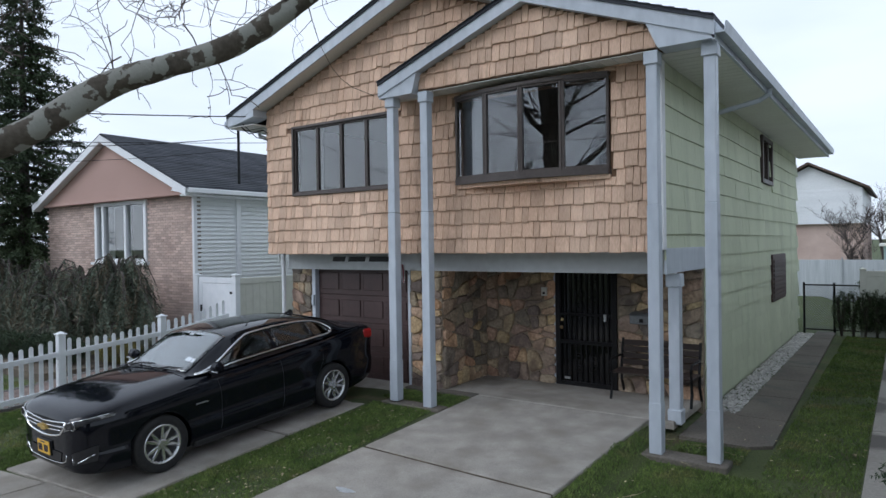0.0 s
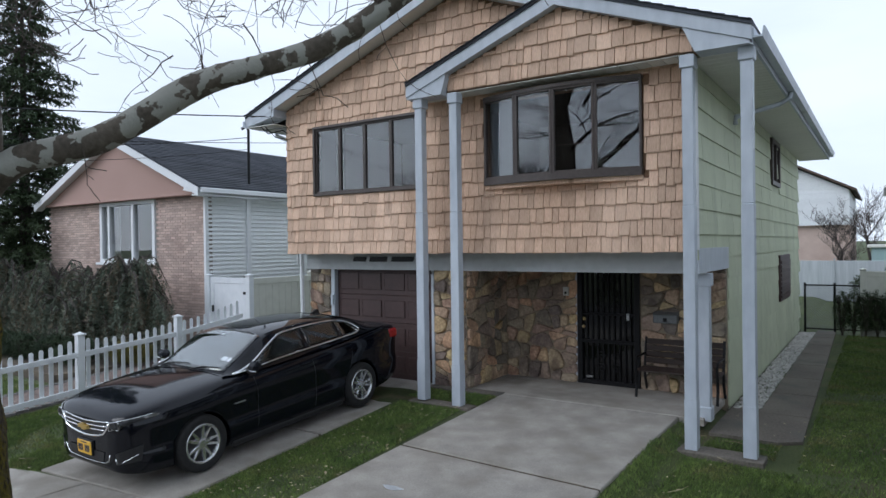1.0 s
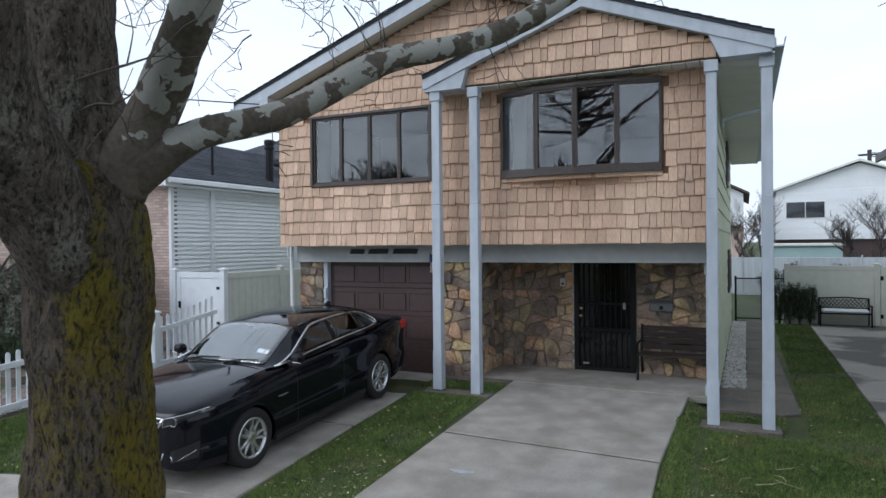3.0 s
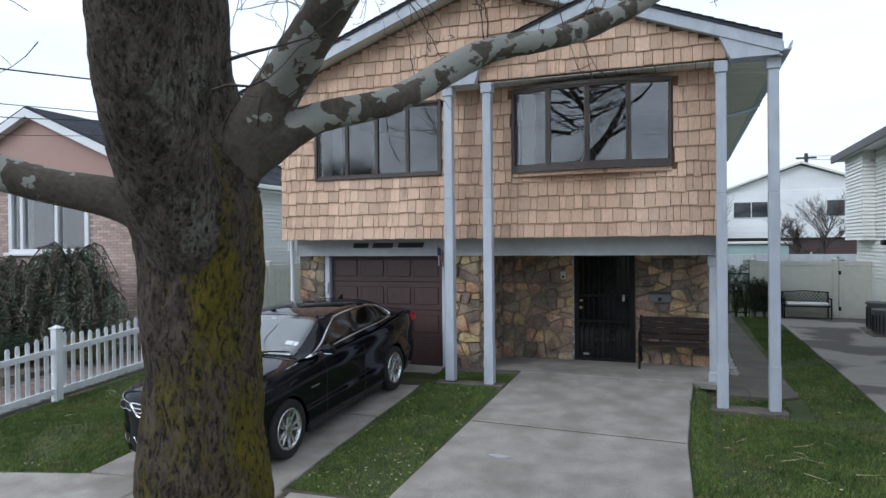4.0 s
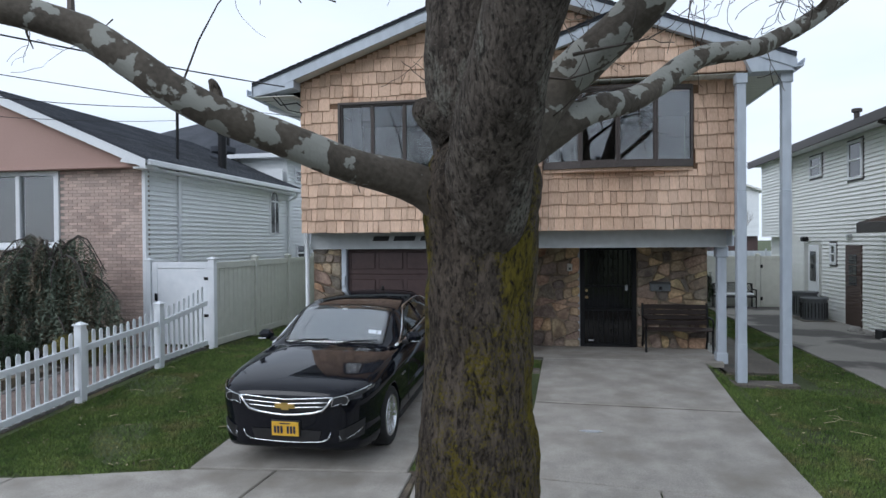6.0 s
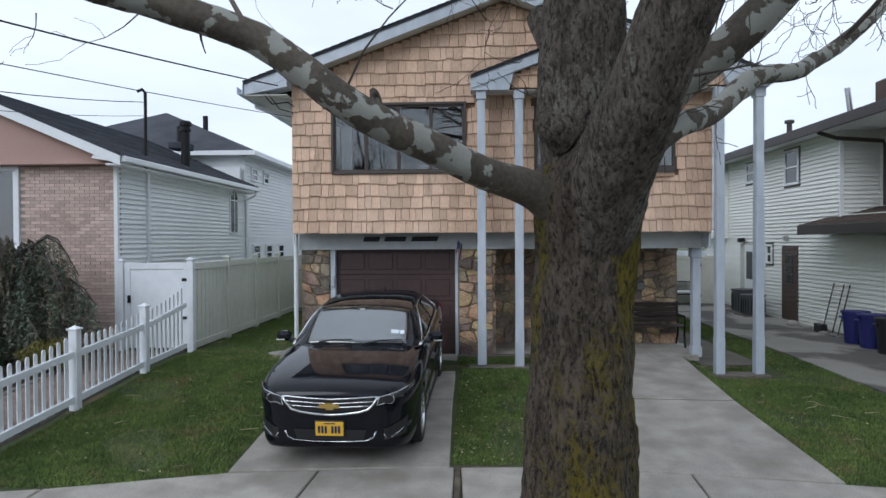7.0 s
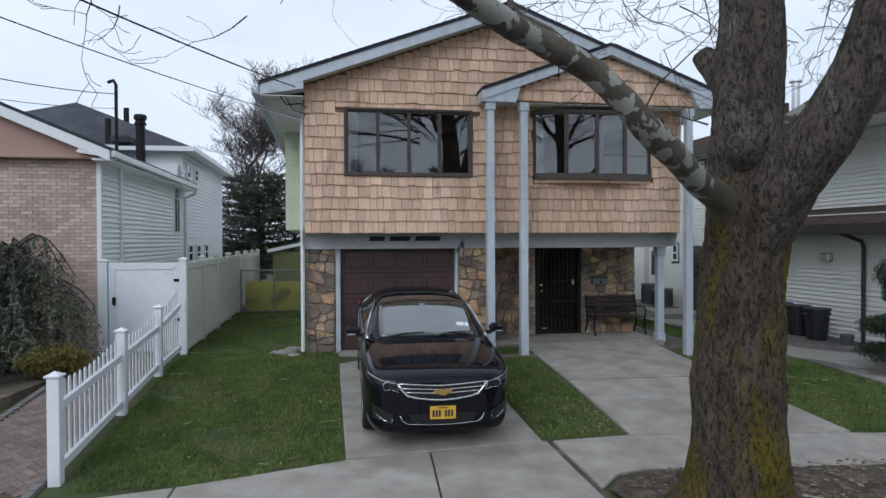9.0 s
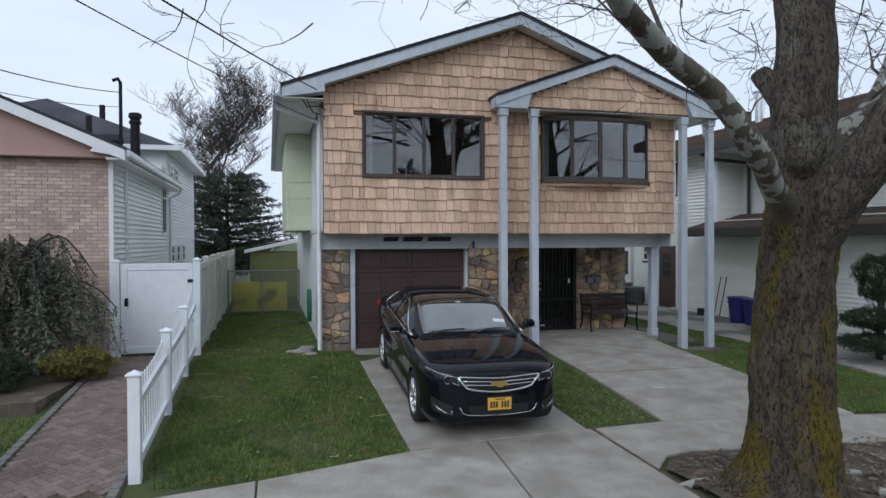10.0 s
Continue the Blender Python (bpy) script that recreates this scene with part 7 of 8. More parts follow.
part("seat", one_box(-0.64, -0.25, 0.36, 0.64, 0.24, 0.40, 0.01), BLACK_IRON, b2)
part("cushion", one_box(-0.58, -0.24, 0.40, 0.58, 0.2, 0.50, 0.04), WHITE_PAINT, b2, "white seat cushion")
for s in (-0.63, 0.63):
    for y in (-0.24, 0.26):
        bm = bmesh.new()
        tube(bm, [(s, y, 0.0), (s, y, 0.60 if y < 0 else 0.80)], [0.02] * 2, 6)
        part("leg", bm, BLACK_IRON, b2)
    part("armrest", one_box(s - 0.025, -0.27, 0.59, s + 0.025, 0.27, 0.62, 0.008), BLACK_IRON, b2)

AC_GREY = mat("ac_grey", (0.06, 0.065, 0.068), (0.11, 0.115, 0.12), 0.6)
for x, y, h in ((11.75, 8.6, 0.62), (11.85, 9.6, 0.72)):
    ac = thing("air_conditioner", (x, y, -0.2), "dark grey outdoor air-conditioning unit on a pad", "air conditioner", "air conditioners")
    part("pad", one_box(-0.42, -0.42, 0.0, 0.42, 0.42, 0.06, 0.01), DARK_CONCRETE, ac)
    pipe(ac, "casing", [(0, 0, 0.06), (0, 0, h)], 0.33, AC_GREY, 24)
    for k in range(24):
        a = 2 * math.pi * k / 24
        pipe(ac, "louvre", [(0.335 * math.cos(a), 0.335 * math.sin(a), 0.12), (0.335 * math.cos(a), 0.335 * math.sin(a), h - 0.08)], 0.012, BLACK_IRON, 4)
    pipe(ac, "lid", [(0, 0, h), (0, 0, h + 0.05)], 0.36, AC_GREY, 24)

BLUE = mat("blue_plastic", (0.012, 0.015, 0.12), (0.022, 0.026, 0.18), 0.5, vary=0.1, bump=0.03)
BIN_BLACK = mat("black_bin_plastic", (0.008, 0.009, 0.011), (0.018, 0.019, 0.022), 0.5, vary=0.1, bump=0.03)
for x, y, m, lab in ((11.75, 3.2, BLUE, "blue plastic recycling bin without a lid"), (11.72, 2.55, BLUE, "blue plastic recycling bin without a lid"), (11.68, 1.85, BIN_BLACK, "black plastic rubbish bin"), (11.62, 1.15, BIN_BLACK, "black plastic rubbish bin")):
    b = thing("rubbish_bin", (x, y, -0.2), lab, "bin", "bins by the drive")
    bm = bmesh.new()
    tube(bm, [(0, 0, 0), (0, 0, 0.72)], [0.21, 0.27], 20)
    part("body", bm, m, b)
    bm = bmesh.new()
    tube(bm, [(0, 0, 0.70), (0, 0, 0.75)], [0.295, 0.295], 20)
    part("rim", bm, m, b)
    for s in (-1, 1):
        part("handle", one_box(min(s * 0.27, s * 0.33), -0.07, 0.60, max(s * 0.27, s * 0.33), 0.07, 0.64, 0.01), m, b)
pot = thing("flower_pot", (11.7, 0.35, -0.2), "grey-green plastic flower pot", "pot")
pipe(pot, "body", [(0, 0, 0), (0, 0, 0.25)], [0.11, 0.15], AC_GREY, 16)
for y, lab, r in ((4.9, "long-handled snow shovel leaning on the siding", 0.2), (4.45, "long-handled broom leaning on the siding", 0.0), (4.2, "long-handled rake leaning on the siding", 0.0)):
    t = thing("garden_tool", (12.0, y, -0.2), lab, "tool", "tools by the wall")
    pipe(t, "handle", [(-0.1, 0, 0.05), (0.24, 0.1, 1.25)], 0.016, DARK_TRIM, 6)
    part("blade", one_box(-0.22, -0.18, 0.0, -0.06, 0.18, 0.05 + r, 0.01), BIN_BLACK, t)
ROCK = mat("grey_rock", (0.18, 0.17, 0.155), (0.36, 0.345, 0.32), 0.9, fine=20, bump=0.5)
rrnd = random.Random(4)


def rock(x, y, z, r, label, flat=0.6):
    bm = bmesh.new()
    bmesh.ops.create_icosphere(bm, subdivisions=2, radius=r)
    for v in bm.verts:
        v.co *= 1 + 0.3 * noise.noise(v.co * 4 / r * 0.3 + Vector((x, y, 0)))
        v.co.z *= flat
    ob = part("rock", bm, ROCK, None, "", True)
    ob.location = (x, y, z + r * flat * 0.55)
    tagged(ob, label, "rock", "edging rocks")


for k in range(9):
    rock(11.9 + rrnd.uniform(-0.1, 0.1), 4.0 + k * 0.32, -0.2, rrnd.uniform(0.09, 0.17), "rough grey rock beside the drive")
for x, y, r in ((-0.28, 0.95, 0.17), (-0.38, 0.55, 0.2), (-0.22, 0.3, 0.12), (-0.6, 0.7, 0.1)):
    rock(x, y, -0.02, r, "flat pale stone on the lawn by the wall", 0.3)

# flag on the lintel
STRIPES = mat("flag_red", (0.30, 0.05, 0.07), (0.40, 0.08, 0.10), 0.8, vary=0, bump=0)
FLAG_WHITE = mat("flag_white", (0.6, 0.58, 0.58), (0.7, 0.68, 0.68), 0.8, vary=0, bump=0)
FLAG_BLUE = mat("flag_blue", (0.03, 0.04, 0.12), (0.05, 0.06, 0.16), 0.8, vary=0, bump=0)
flag = thing("small_flag", (2.96, 0.5, 2.05), "small striped flag hanging from a stick", "flag")
pipe(flag, "stick", [(0, 0.06, -0.12), (0.05, -0.32, 0.12)], 0.007, DARK_TRIM, 6)
for k in range(7):
    bm = bmesh.new()
    rows = []
    for j in range(6):
        t = j / 5
        x0 = 0.03 + 0.012 * k + 0.006 * math.sin(j * 2 + k)
        rows.append([bm.verts.new((x0, -0.28 + 0.012 * k + 0.015 * math.sin(3 * t + k), 0.09 - 0.30 * t - 0.006 * k)), bm.verts.new((x0 + 0.013, -0.27 + 0.012 * k + 0.015 * math.sin(3 * t + k + 0.8), 0.088 - 0.30 * t - 0.006 * k))])
    for a, b in zip(rows, rows[1:]):
        bm.faces.new((a[0], a[1], b[1], b[0]))
    bmesh.ops.solidify(bm, geom=bm.faces[:], thickness=0.002)
    part("stripe", bm, STRIPES if k % 2 else FLAG_WHITE, flag)
part("canton", one_box(0.025, -0.29, -0.04, 0.075, -0.262, 0.09, 0.003), FLAG_BLUE, flag)

# hose on the side wall
HOSE = mat("green_hose", (0.01, 0.09, 0.06), (0.02, 0.13, 0.085), 0.5, vary=0, bump=0)
hose = thing("garden_hose", (-0.12, 2.2, 0.75), "green garden hose hanging on the side wall", "hose")
bm = bmesh.new()
for k in range(4):
    tube(bm, [(-0.02 * k, 0.16 * math.cos(a) + 0.02 * k, 0.35 * math.sin(a)) for a in [2 * math.pi * j / 16 for j in range(17)]], [0.014] * 17, 6)
part("coil", bm, HOSE, hose)


# ---- wires ----
def wire(a, b, sag, label, r=0.011):
    a, b = Vector(a), Vector(b)
    pts = [a.lerp(b, k / 30) - Vector((0, 0, sag * 4 * (k / 30) * (1 - k / 30))) for k in range(31)]
    bm = bmesh.new()
    tube(bm, pts, [r] * 31, 5)
    tagged(part("overhead_wire", bm, BLACK_IRON), label, "wire", "overhead wires")


wire((-0.14, -0.4, 4.9), (-9.31, -26.0, 5.26), 0.7, "black twisted service cable to the house eave", 0.011)
wire((-3.94, 2.35, 5.25), (-9.14, -26.0, 8.64), 2.25, "black service cable to the neighbouring mast", 0.009)
wire((-0.1, 0.4, 4.5), (-8.42, -26.0, 4.49), 0.62, "thin black overhead cable", 0.006)
wire((-3.94, 2.35, 4.95), (-9.0, -26.0, 8.0), 2.2, "thin black overhead cable", 0.006)
wire((19.6, 70, 11.3), (70, 60, 11.2), 0.8, "far overhead power line", 0.03)
wire((19.6, 70, 10.9), (70, 60, 10.7), 0.8, "far overhead power line", 0.03)
pole = thing("utility_pole", (19.6, 70, 0), "distant wooden utility pole with a crossarm", "pole")
pipe(pole, "shaft", [(0, 0, 0), (0, 0, 11.6)], 0.2, DARK_TRIM)
part("crossarm", one_box(-1.0, -0.1, 11.0, 1.0, 0.1, 11.2), DARK_TRIM, pole)


# ---- trees and planting ----
FAR_BARK = mat("grey_brown_branches", (0.04, 0.033, 0.03), (0.085, 0.07, 0.062), 0.95, vary=0.15, bump=0)
NEEDLE = mat("dark_needles", (0.024, 0.038, 0.025), (0.075, 0.095, 0.062), 0.8, big=0.8, fine=6, vary=0.35, bump=0)
NEEDLE_GREY = mat("blue_grey_needles", (0.075, 0.10, 0.07), (0.19, 0.22, 0.16), 0.8, big=0.8, fine=6, vary=0.35, bump=0)
NEEDLE_BROWN = mat("brown_needles", (0.11, 0.092, 0.062), (0.21, 0.175, 0.12), 0.9, vary=0.35, bump=0)
SPRUCE = mat("spruce_needles", (0.022, 0.04, 0.017), (0.06, 0.085, 0.035), 0.8, big=0.7, fine=6, vary=0.35, bump=0)
SHRUB_YELLOW = mat("yellow_green_leaves", (0.09, 0.085, 0.015), (0.19, 0.16, 0.035), 0.8, big=1.5, fine=8, vary=0.35, bump=0)
BOX_GREEN = mat("dark_clipped_leaves", (0.012, 0.026, 0.010), (0.04, 0.065, 0.024), 0.8, big=1.5, fine=8, vary=0.35, bump=0)
IVY = mat("ivy_leaves", (0.02, 0.04, 0.015), (0.055, 0.08, 0.03), 0.7, vary=0.35, bump=0)


def bare_tree(name, at, height, spread, seed, label, group="", levels=4, trunk_r=0.2, fork=0.3, finest=0.006):
    """A leafless tree: a tapered trunk and limbs that split again and again."""
    r = random.Random(seed)
    tree = thing(name, at, label, "tree", group)
    bm, tw = bmesh.new(), bmesh.new()

    def grow(p, d, length, radius, level):
        path, radii = [p.copy()], [radius]
        n = 4
        for k in range(n):
            d = (d + Vector((r.uniform(-0.16, 0.16), r.uniform(-0.16, 0.16), r.uniform(-0.05, 0.16)))).normalized()
            p = p + d * length / n
            path.append(p.copy())
            radii.append(max(finest, radius * (1 - 0.6 * (k + 1) / n)))
        tube(bm if level >= levels - 1 else tw, path, radii, 7 if level >= levels - 1 else 3)
        if level > 0:
            for k in range(1, n + 1):
                for _ in range(r.choice((1, 2)) if level < levels else (1 if k < n else 4)):
                    a = r.uniform(0, 6.283)
                    side = Vector((math.cos(a), math.sin(a), r.uniform(-0.1, 0.6))) * spread
                    grow(path[k], (d + side).normalized(), length * r.uniform(0.45, 0.68), radii[k] * 0.6, level - 1)

    grow(Vector((0, 0, -0.2)), Vector((0, 0, 1)), height * fork, trunk_r, levels)
    part("trunk", bm, FAR_BARK, tree, "", True)
    tagged(part("crown", tw, FAR_BARK, tree), "bare grey-brown crown of fine branches", kind="stuff")
    return tree


bare_tree("bare_tree", (-3.4, 27.0, 0), 18.5, 1.25, 3, "tall leafless tree behind the gardens", "bare trees", 5, 0.28, 0.36, 0.009)
bare_tree("bare_tree", (12.8, 27.0, 0), 6.5, 1.0, 4, "spreading leafless garden tree", "bare trees", 4, 0.16, 0.32)
bare_tree("bare_tree", (14.3, 31.0, 0), 7.5, 0.9, 5, "spreading leafless garden tree", "bare trees", 4, 0.16, 0.34)
bare_tree("bare_tree", (7.7, 30.0, 0), 7.0, 1.0, 6, "small leafless tree beyond the fence", "bare trees", 4, 0.14, 0.3)
bare_tree("bare_tree", (9.0, 38.0, 0), 8.5, 0.9, 12, "small leafless tree beyond the fence", "bare trees", 4, 0.14, 0.32)
bare_tree("bare_tree", (27.0, 55.0, 0), 9.0, 0.9, 7, "leafless tree in the distance", "bare trees", 4, 0.2, 0.3)
for x, y, s, h in ((-1.0, -22.5, 21, 11.0), (6.5, -23.5, 22, 12.0), (13.5, -22.0, 23, 11.0), (2.5, -30.0, 24, 13.0), (-8.0, -21.0, 25, 12.0), (-14.0, -24.0, 26, 13.0), (3.0, -19.5, 27, 10.5), (9.5, -26.0, 28, 13.0), (-4.5, -26.0, 29, 13.0)):
    bare_tree("street_tree", (x, y, -0.5), h, 0.8, s, "leafless street tree across the road", "street trees", 4, 0.34, 0.30, 0.022)


def needles(verts, faces, p, d, length, n, size, rnd_):
    """Small leaf blades along a twig."""
    for k in range(n):
        q = p + d * length * (k + rnd_.random()) / n
        a = Vector((rnd_.uniform(-1, 1), rnd_.uniform(-1, 1), rnd_.uniform(-1, 0.6))).normalized() * size * rnd_.uniform(0.6, 1.3)
        w = a.cross(Vector((rnd_.uniform(-1, 1), rnd_.uniform(-1, 1), 1))).normalized() * size * 0.16
        b = len(verts)
        verts += [tuple(q - w), tuple(q + w), tuple(q + a)]
        faces.append((b, b + 1, b + 2))


def conifer(name, at, height, width, seed, material, label, droop=0.25, start=0.06, whorls=26, power=0.8):
    r = random.Random(seed)
    tree = thing(name, at, label, "tree")
    bm = bmesh.new()
    tube(bm, [(0, 0, -0.1), (0, 0, height * 0.5), (0, 0, height)], [height * 0.02, height * 0.012, 0.02], 8)
    verts, faces = [], []
    for k in range(whorls):
        t = start + (1 - start) * k / whorls
        z = height * t
        reach = width * (1 - t) ** power * r.uniform(0.8, 1.1) + 0.1
        for j in range(7):
            a = 2 * math.pi * (j + r.random()) / 7
            d = Vector((math.cos(a), math.sin(a), -droop * r.uniform(0.4, 1.4)))
            p = Vector((0, 0, z))
            m = reach * r.uniform(0.7, 1.1)
            tip = p + d * m + Vector((0, 0, 0.12 * m))
            tube(bm, [p, p + d * m * 0.5 - Vector((0, 0, 0.05)), tip], [0.03, 0.02, 0.006], 4)
            steps = max(3, int(m / 0.16))
            for s in range(1, steps + 1):
                c = p + (tip - p) * s / steps
                for _ in range(3):
                    dd = (d + Vector((r.uniform(-0.9, 0.9), r.uniform(-0.9, 0.9), r.uniform(-0.9, 0.2)))).normalized()
                    needles(verts, faces, c, dd, 0.38 * (1 - 0.5 * s / steps) + 0.1, 11, 0.15, r)
    part("trunk", bm, FAR_BARK, tree)
    crown = raw("crown", verts, faces, material, tree, "layered drooping boughs of dark needles")
    crown["kind"] = "stuff"
    return tree


conifer("spruce_tree", (-12.9, 1.0, 0), 11.5, 3.1, 2, SPRUCE, "tall dark green spruce with drooping boughs", 0.3, 0.04, 40)
conifer("cedar_tree", (-2.9, 20.5, 0), 5.6, 4.2, 9, NEEDLE, "dark spreading cedar behind the fence", 0.02, 0.14, 16, 0.4)


def weeping(name, at, reach, height, seed, label, arcs=70, strands=22):
    """A weeping conifer: boughs that arch out and carry hanging curtains of needles."""
    r = random.Random(seed)
    tree = thing(name, at, label, "shrub", "weeping conifers")
    bm = bmesh.new()
    tube(bm, [(0, 0, -0.1), (0.1, 0.05, height * 0.5), (-0.05, 0, height * 0.9)], [0.12, 0.09, 0.06], 8)
    green, brown, boughs = ([], []), ([], []), bmesh.new()
    for k in range(arcs):
        a = r.uniform(0, 2 * math.pi)
        d = Vector((math.cos(a) * reach[0], math.sin(a) * reach[1], 0)) * r.uniform(0.25, 1.0)
        rise = height * r.choice((r.uniform(0.3, 0.7), r.uniform(0.7, 1.05)))
        pts = []
        for s in range(7):
            t = s / 6
            pts.append(Vector((d.x * t, d.y * t, rise * (0.75 + 0.40 * math.sin(t * 2.2)) - 0.38 * rise * t * t)) + Vector((r.uniform(-0.05, 0.05), r.uniform(-0.05, 0.05), 0)))
        tube(boughs, pts, [0.03 - 0.0035 * s for s in range(7)], 4)
        for s in range(1, 7):
            for _ in range(strands // 6 + 1):
                p = pts[s - 1].lerp(pts[s], r.random())
                hang = max(0.1, min(p.z - 0.05, r.uniform(0.4, 1.3)))
                target = brown if r.random() < 0.3 else green
                dd = Vector((r.uniform(-0.25, 0.25), r.uniform(-0.25, 0.25), -1)).normalized()
                needles(*target, p, dd, hang, int(hang * 40), 0.085, r)
    part("trunk", bm, FAR_BARK, tree)
    tagged(part("bough_mass", boughs, FAR_BARK, tree), "arching brown boughs", kind="stuff")
    for (v, f), m, lab in ((green, NEEDLE_GREY, "hanging grey-green needles"), (brown, NEEDLE_BROWN, "bare brown hanging twigs")):
        raw("foliage", v, f, m, tree, lab)["kind"] = "stuff"
    return tree


weeping("weeping_cedar", (-5.05, -0.25, 0), (1.6, 0.8), 2.2, 3, "grey-green weeping cedar before the brick wall", 64, 34)
weeping("weeping_cedar", (-7.9, -0.5, 0), (2.0, 0.9), 2.1, 4, "broad grey-green weeping cedar before the house", 70, 34)


weeping("weeping_cedar", (-6.4, -0.35, 0), (1.7, 0.8), 2.0, 7, "dense grey-green weeping cedar under the picture window", 60, 34)
weeping("weeping_cedar", (-9.9, -0.6, 0), (1.6, 0.9), 2.2, 8, "broad grey-green weeping cedar at the house corner", 60, 34)
weeping("weeping_cedar", (-6.7, -0.9, 0), (1.3, 0.6), 1.35, 6, "low grey-green weeping cedar in the bed", 60, 36)


def shrub(name, at, size, seed, material, label, count=2200, leaf=0.05, group=""):
    """A mound of small leaves on stems, with an uneven outline."""
    r = random.Random(seed)
    s = thing(name, at, label, "shrub", group)
    verts, faces = [], []
    bm = bmesh.new()
    for k in range(14):
        a, q = r.uniform(0, 6.283), r.uniform(0.3, 0.8)
        tube(bm, [(0.02 * k / 14, 0, 0), (math.cos(a) * size[0] * q * 0.5, math.sin(a) * size[1] * q * 0.5, size[2] * 0.5), (math.cos(a) * size[0] * q, math.sin(a) * size[1] * q, size[2] * 0.8)], [0.02, 0.012, 0.005], 4)
    for k in range(count):
        d = Vector((r.gauss(0, 1), r.gauss(0, 1), r.gauss(0, 1))).normalized()
        lump = 0.8 + 0.35 * noise.noise(d * 2.3 + Vector((seed, 0, 0)))
        q = lump * r.uniform(0.72, 1.0)
        p = Vector((d.x * size[0] * q, d.y * size[1] * q, size[2] * 0.5 + d.z * size[2] * 0.5 * q))
        needles(verts, faces, p, d, 0.02, 2, leaf, r)
    tagged(part("stem_mass", bm, FAR_BARK, s), "thin brown stems", kind="stuff")
    raw("foliage", verts, faces, material, s)["kind"] = "stuff"
    return s


shrub("low_shrub", (-3.95, -0.85, -0.08), (0.62, 0.5, 0.62), 1, SHRUB_YELLOW, "low yellow-green clipped shrub by the walk", 5200, 0.05)
for k, (x, y, w) in enumerate(((-4.9, -1.5, 0.55), (-5.8, -1.6, 0.6), (-6.9, -1.7, 0.65), (-8.0, -1.8, 0.7), (-9.2, -1.9, 0.7))):
    shrub("low_shrub", (x, y, -0.12), (w, 0.5, 0.75), 10 + k, BOX_GREEN, "dark rounded evergreen shrub in the bed", 4200, 0.05, "bed shrubs")
tagged(part("planting_bed", prism(bmesh.new(), [(-10.8, -2.4), (-4.1, -2.4), (-3.98, -1.2), (-3.98, 0.95), (-10.8, 0.95)], "z", -0.3, -0.03), SOIL), "dark soil bed before the brick wall", "bed", kind="structure")
# cloud-pruned evergreen on the right
top = shrub("clipped_evergreen", (10.75, -2.1, 0.78), (0.52, 0.52, 1.25), 31, BOX_GREEN, "large clipped dark evergreen with tiers", 9000, 0.045)
for x, y, z, w, h in ((10.5, -2.2, 0.35, 0.75, 0.5), (10.6, -2.3, -0.1, 0.95, 0.45)):
    shrub("clipped_evergreen", (x, y, z), (w, w, h), int(z * 10) + 40, BOX_GREEN, "flat clipped evergreen tier", 7000, 0.045, "evergreen tiers")
pipe(top, "trunk", [(0, 0, -1.1), (0.05, 0, 0.3)], 0.07, FAR_BARK)
# ivy on the side fence and hedge
for k in range(5):
    shrub("ivy_hedge", (8.55 + k * 0.27, 12.3, -0.2), (0.26, 0.16, 1.35), 50 + k, IVY, "ivy growing over the chain-link fence", 1200, 0.06, "hedge")
for k in range(8):
    shrub("garden_hedge", (8.9 + k * 0.9, 22.5, -0.1), (0.6, 0.4, 1.3 + 0.3 * (k % 2)), 70 + k, IVY, "dark garden hedge beyond the gate", 900, 0.1, "hedge")

# ---- grass ----
def lawn(patches, seed, label):
    """Grass blades in plan rectangles: x0, x1, y0, y1, blades a square metre."""
    r = np.random.RandomState(seed)
    verts, faces = [], []
    for x0, x1, y0, y1, density in patches:
        n = int((x1 - x0) * (y1 - y0) * density)
        for x, y, a, h, lean in zip(r.uniform(x0, x1, n), r.uniform(y0, y1, n), r.uniform(0, 6.283, n), r.uniform(0.02, 0.052, n), r.uniform(-0.03, 0.03, n)):
            z = ground_z(x, y) - 0.025 + 0.012 * noise.noise(Vector((x * 1.3, y * 1.3, 0)))
            bare = noise.noise(Vector((x * 0.9, y * 0.9, 5.0)))
            if bare > 0.30 and r.random_sample() < 0.75:
                continue
            c, s = math.cos(a) * 0.006, math.sin(a) * 0.006
            b = len(verts)
            verts += [(x - c, y - s, z), (x + c, y + s, z), (x + lean, y + lean * 0.7, z + h)]
            faces.append((b, b + 1, b + 2))
    tagged(raw("grass", verts, faces, GRASS), label, "grass", kind="stuff")


lawn([(-2.30, 0.58, -4.95, 0.5, 5200), (-2.28, -0.05, 0.5, 8.0, 2200), (-2.2, -0.2, -5.25, -4.95, 4500)], 1, "short uneven green lawn with worn patches")
lawn([(3.06, 4.20, -4.52, -0.5, 5200), (3.0, 4.32, -0.24, 0.38, 4000)], 2, "thin grass strip between driveway and walk")
lawn([(7.06, 9.58, -4.9, -0.5, 4200), (7.14, 7.5, -0.5, 0.5, 3500), (8.66, 9.6, -0.5, 12.3, 2200), (7.55, 8.4, -0.12, 0.5, 3000)], 3, "short green lawn beside the house")
lawn([(-6.6, -3.95, -5.3, -2.6, 3000), (7.8, 15.0, -8.3, -6.6, 600)], 4, "front lawn of the neighbouring house")
verts, faces = [], []
lr = random.Random(6)
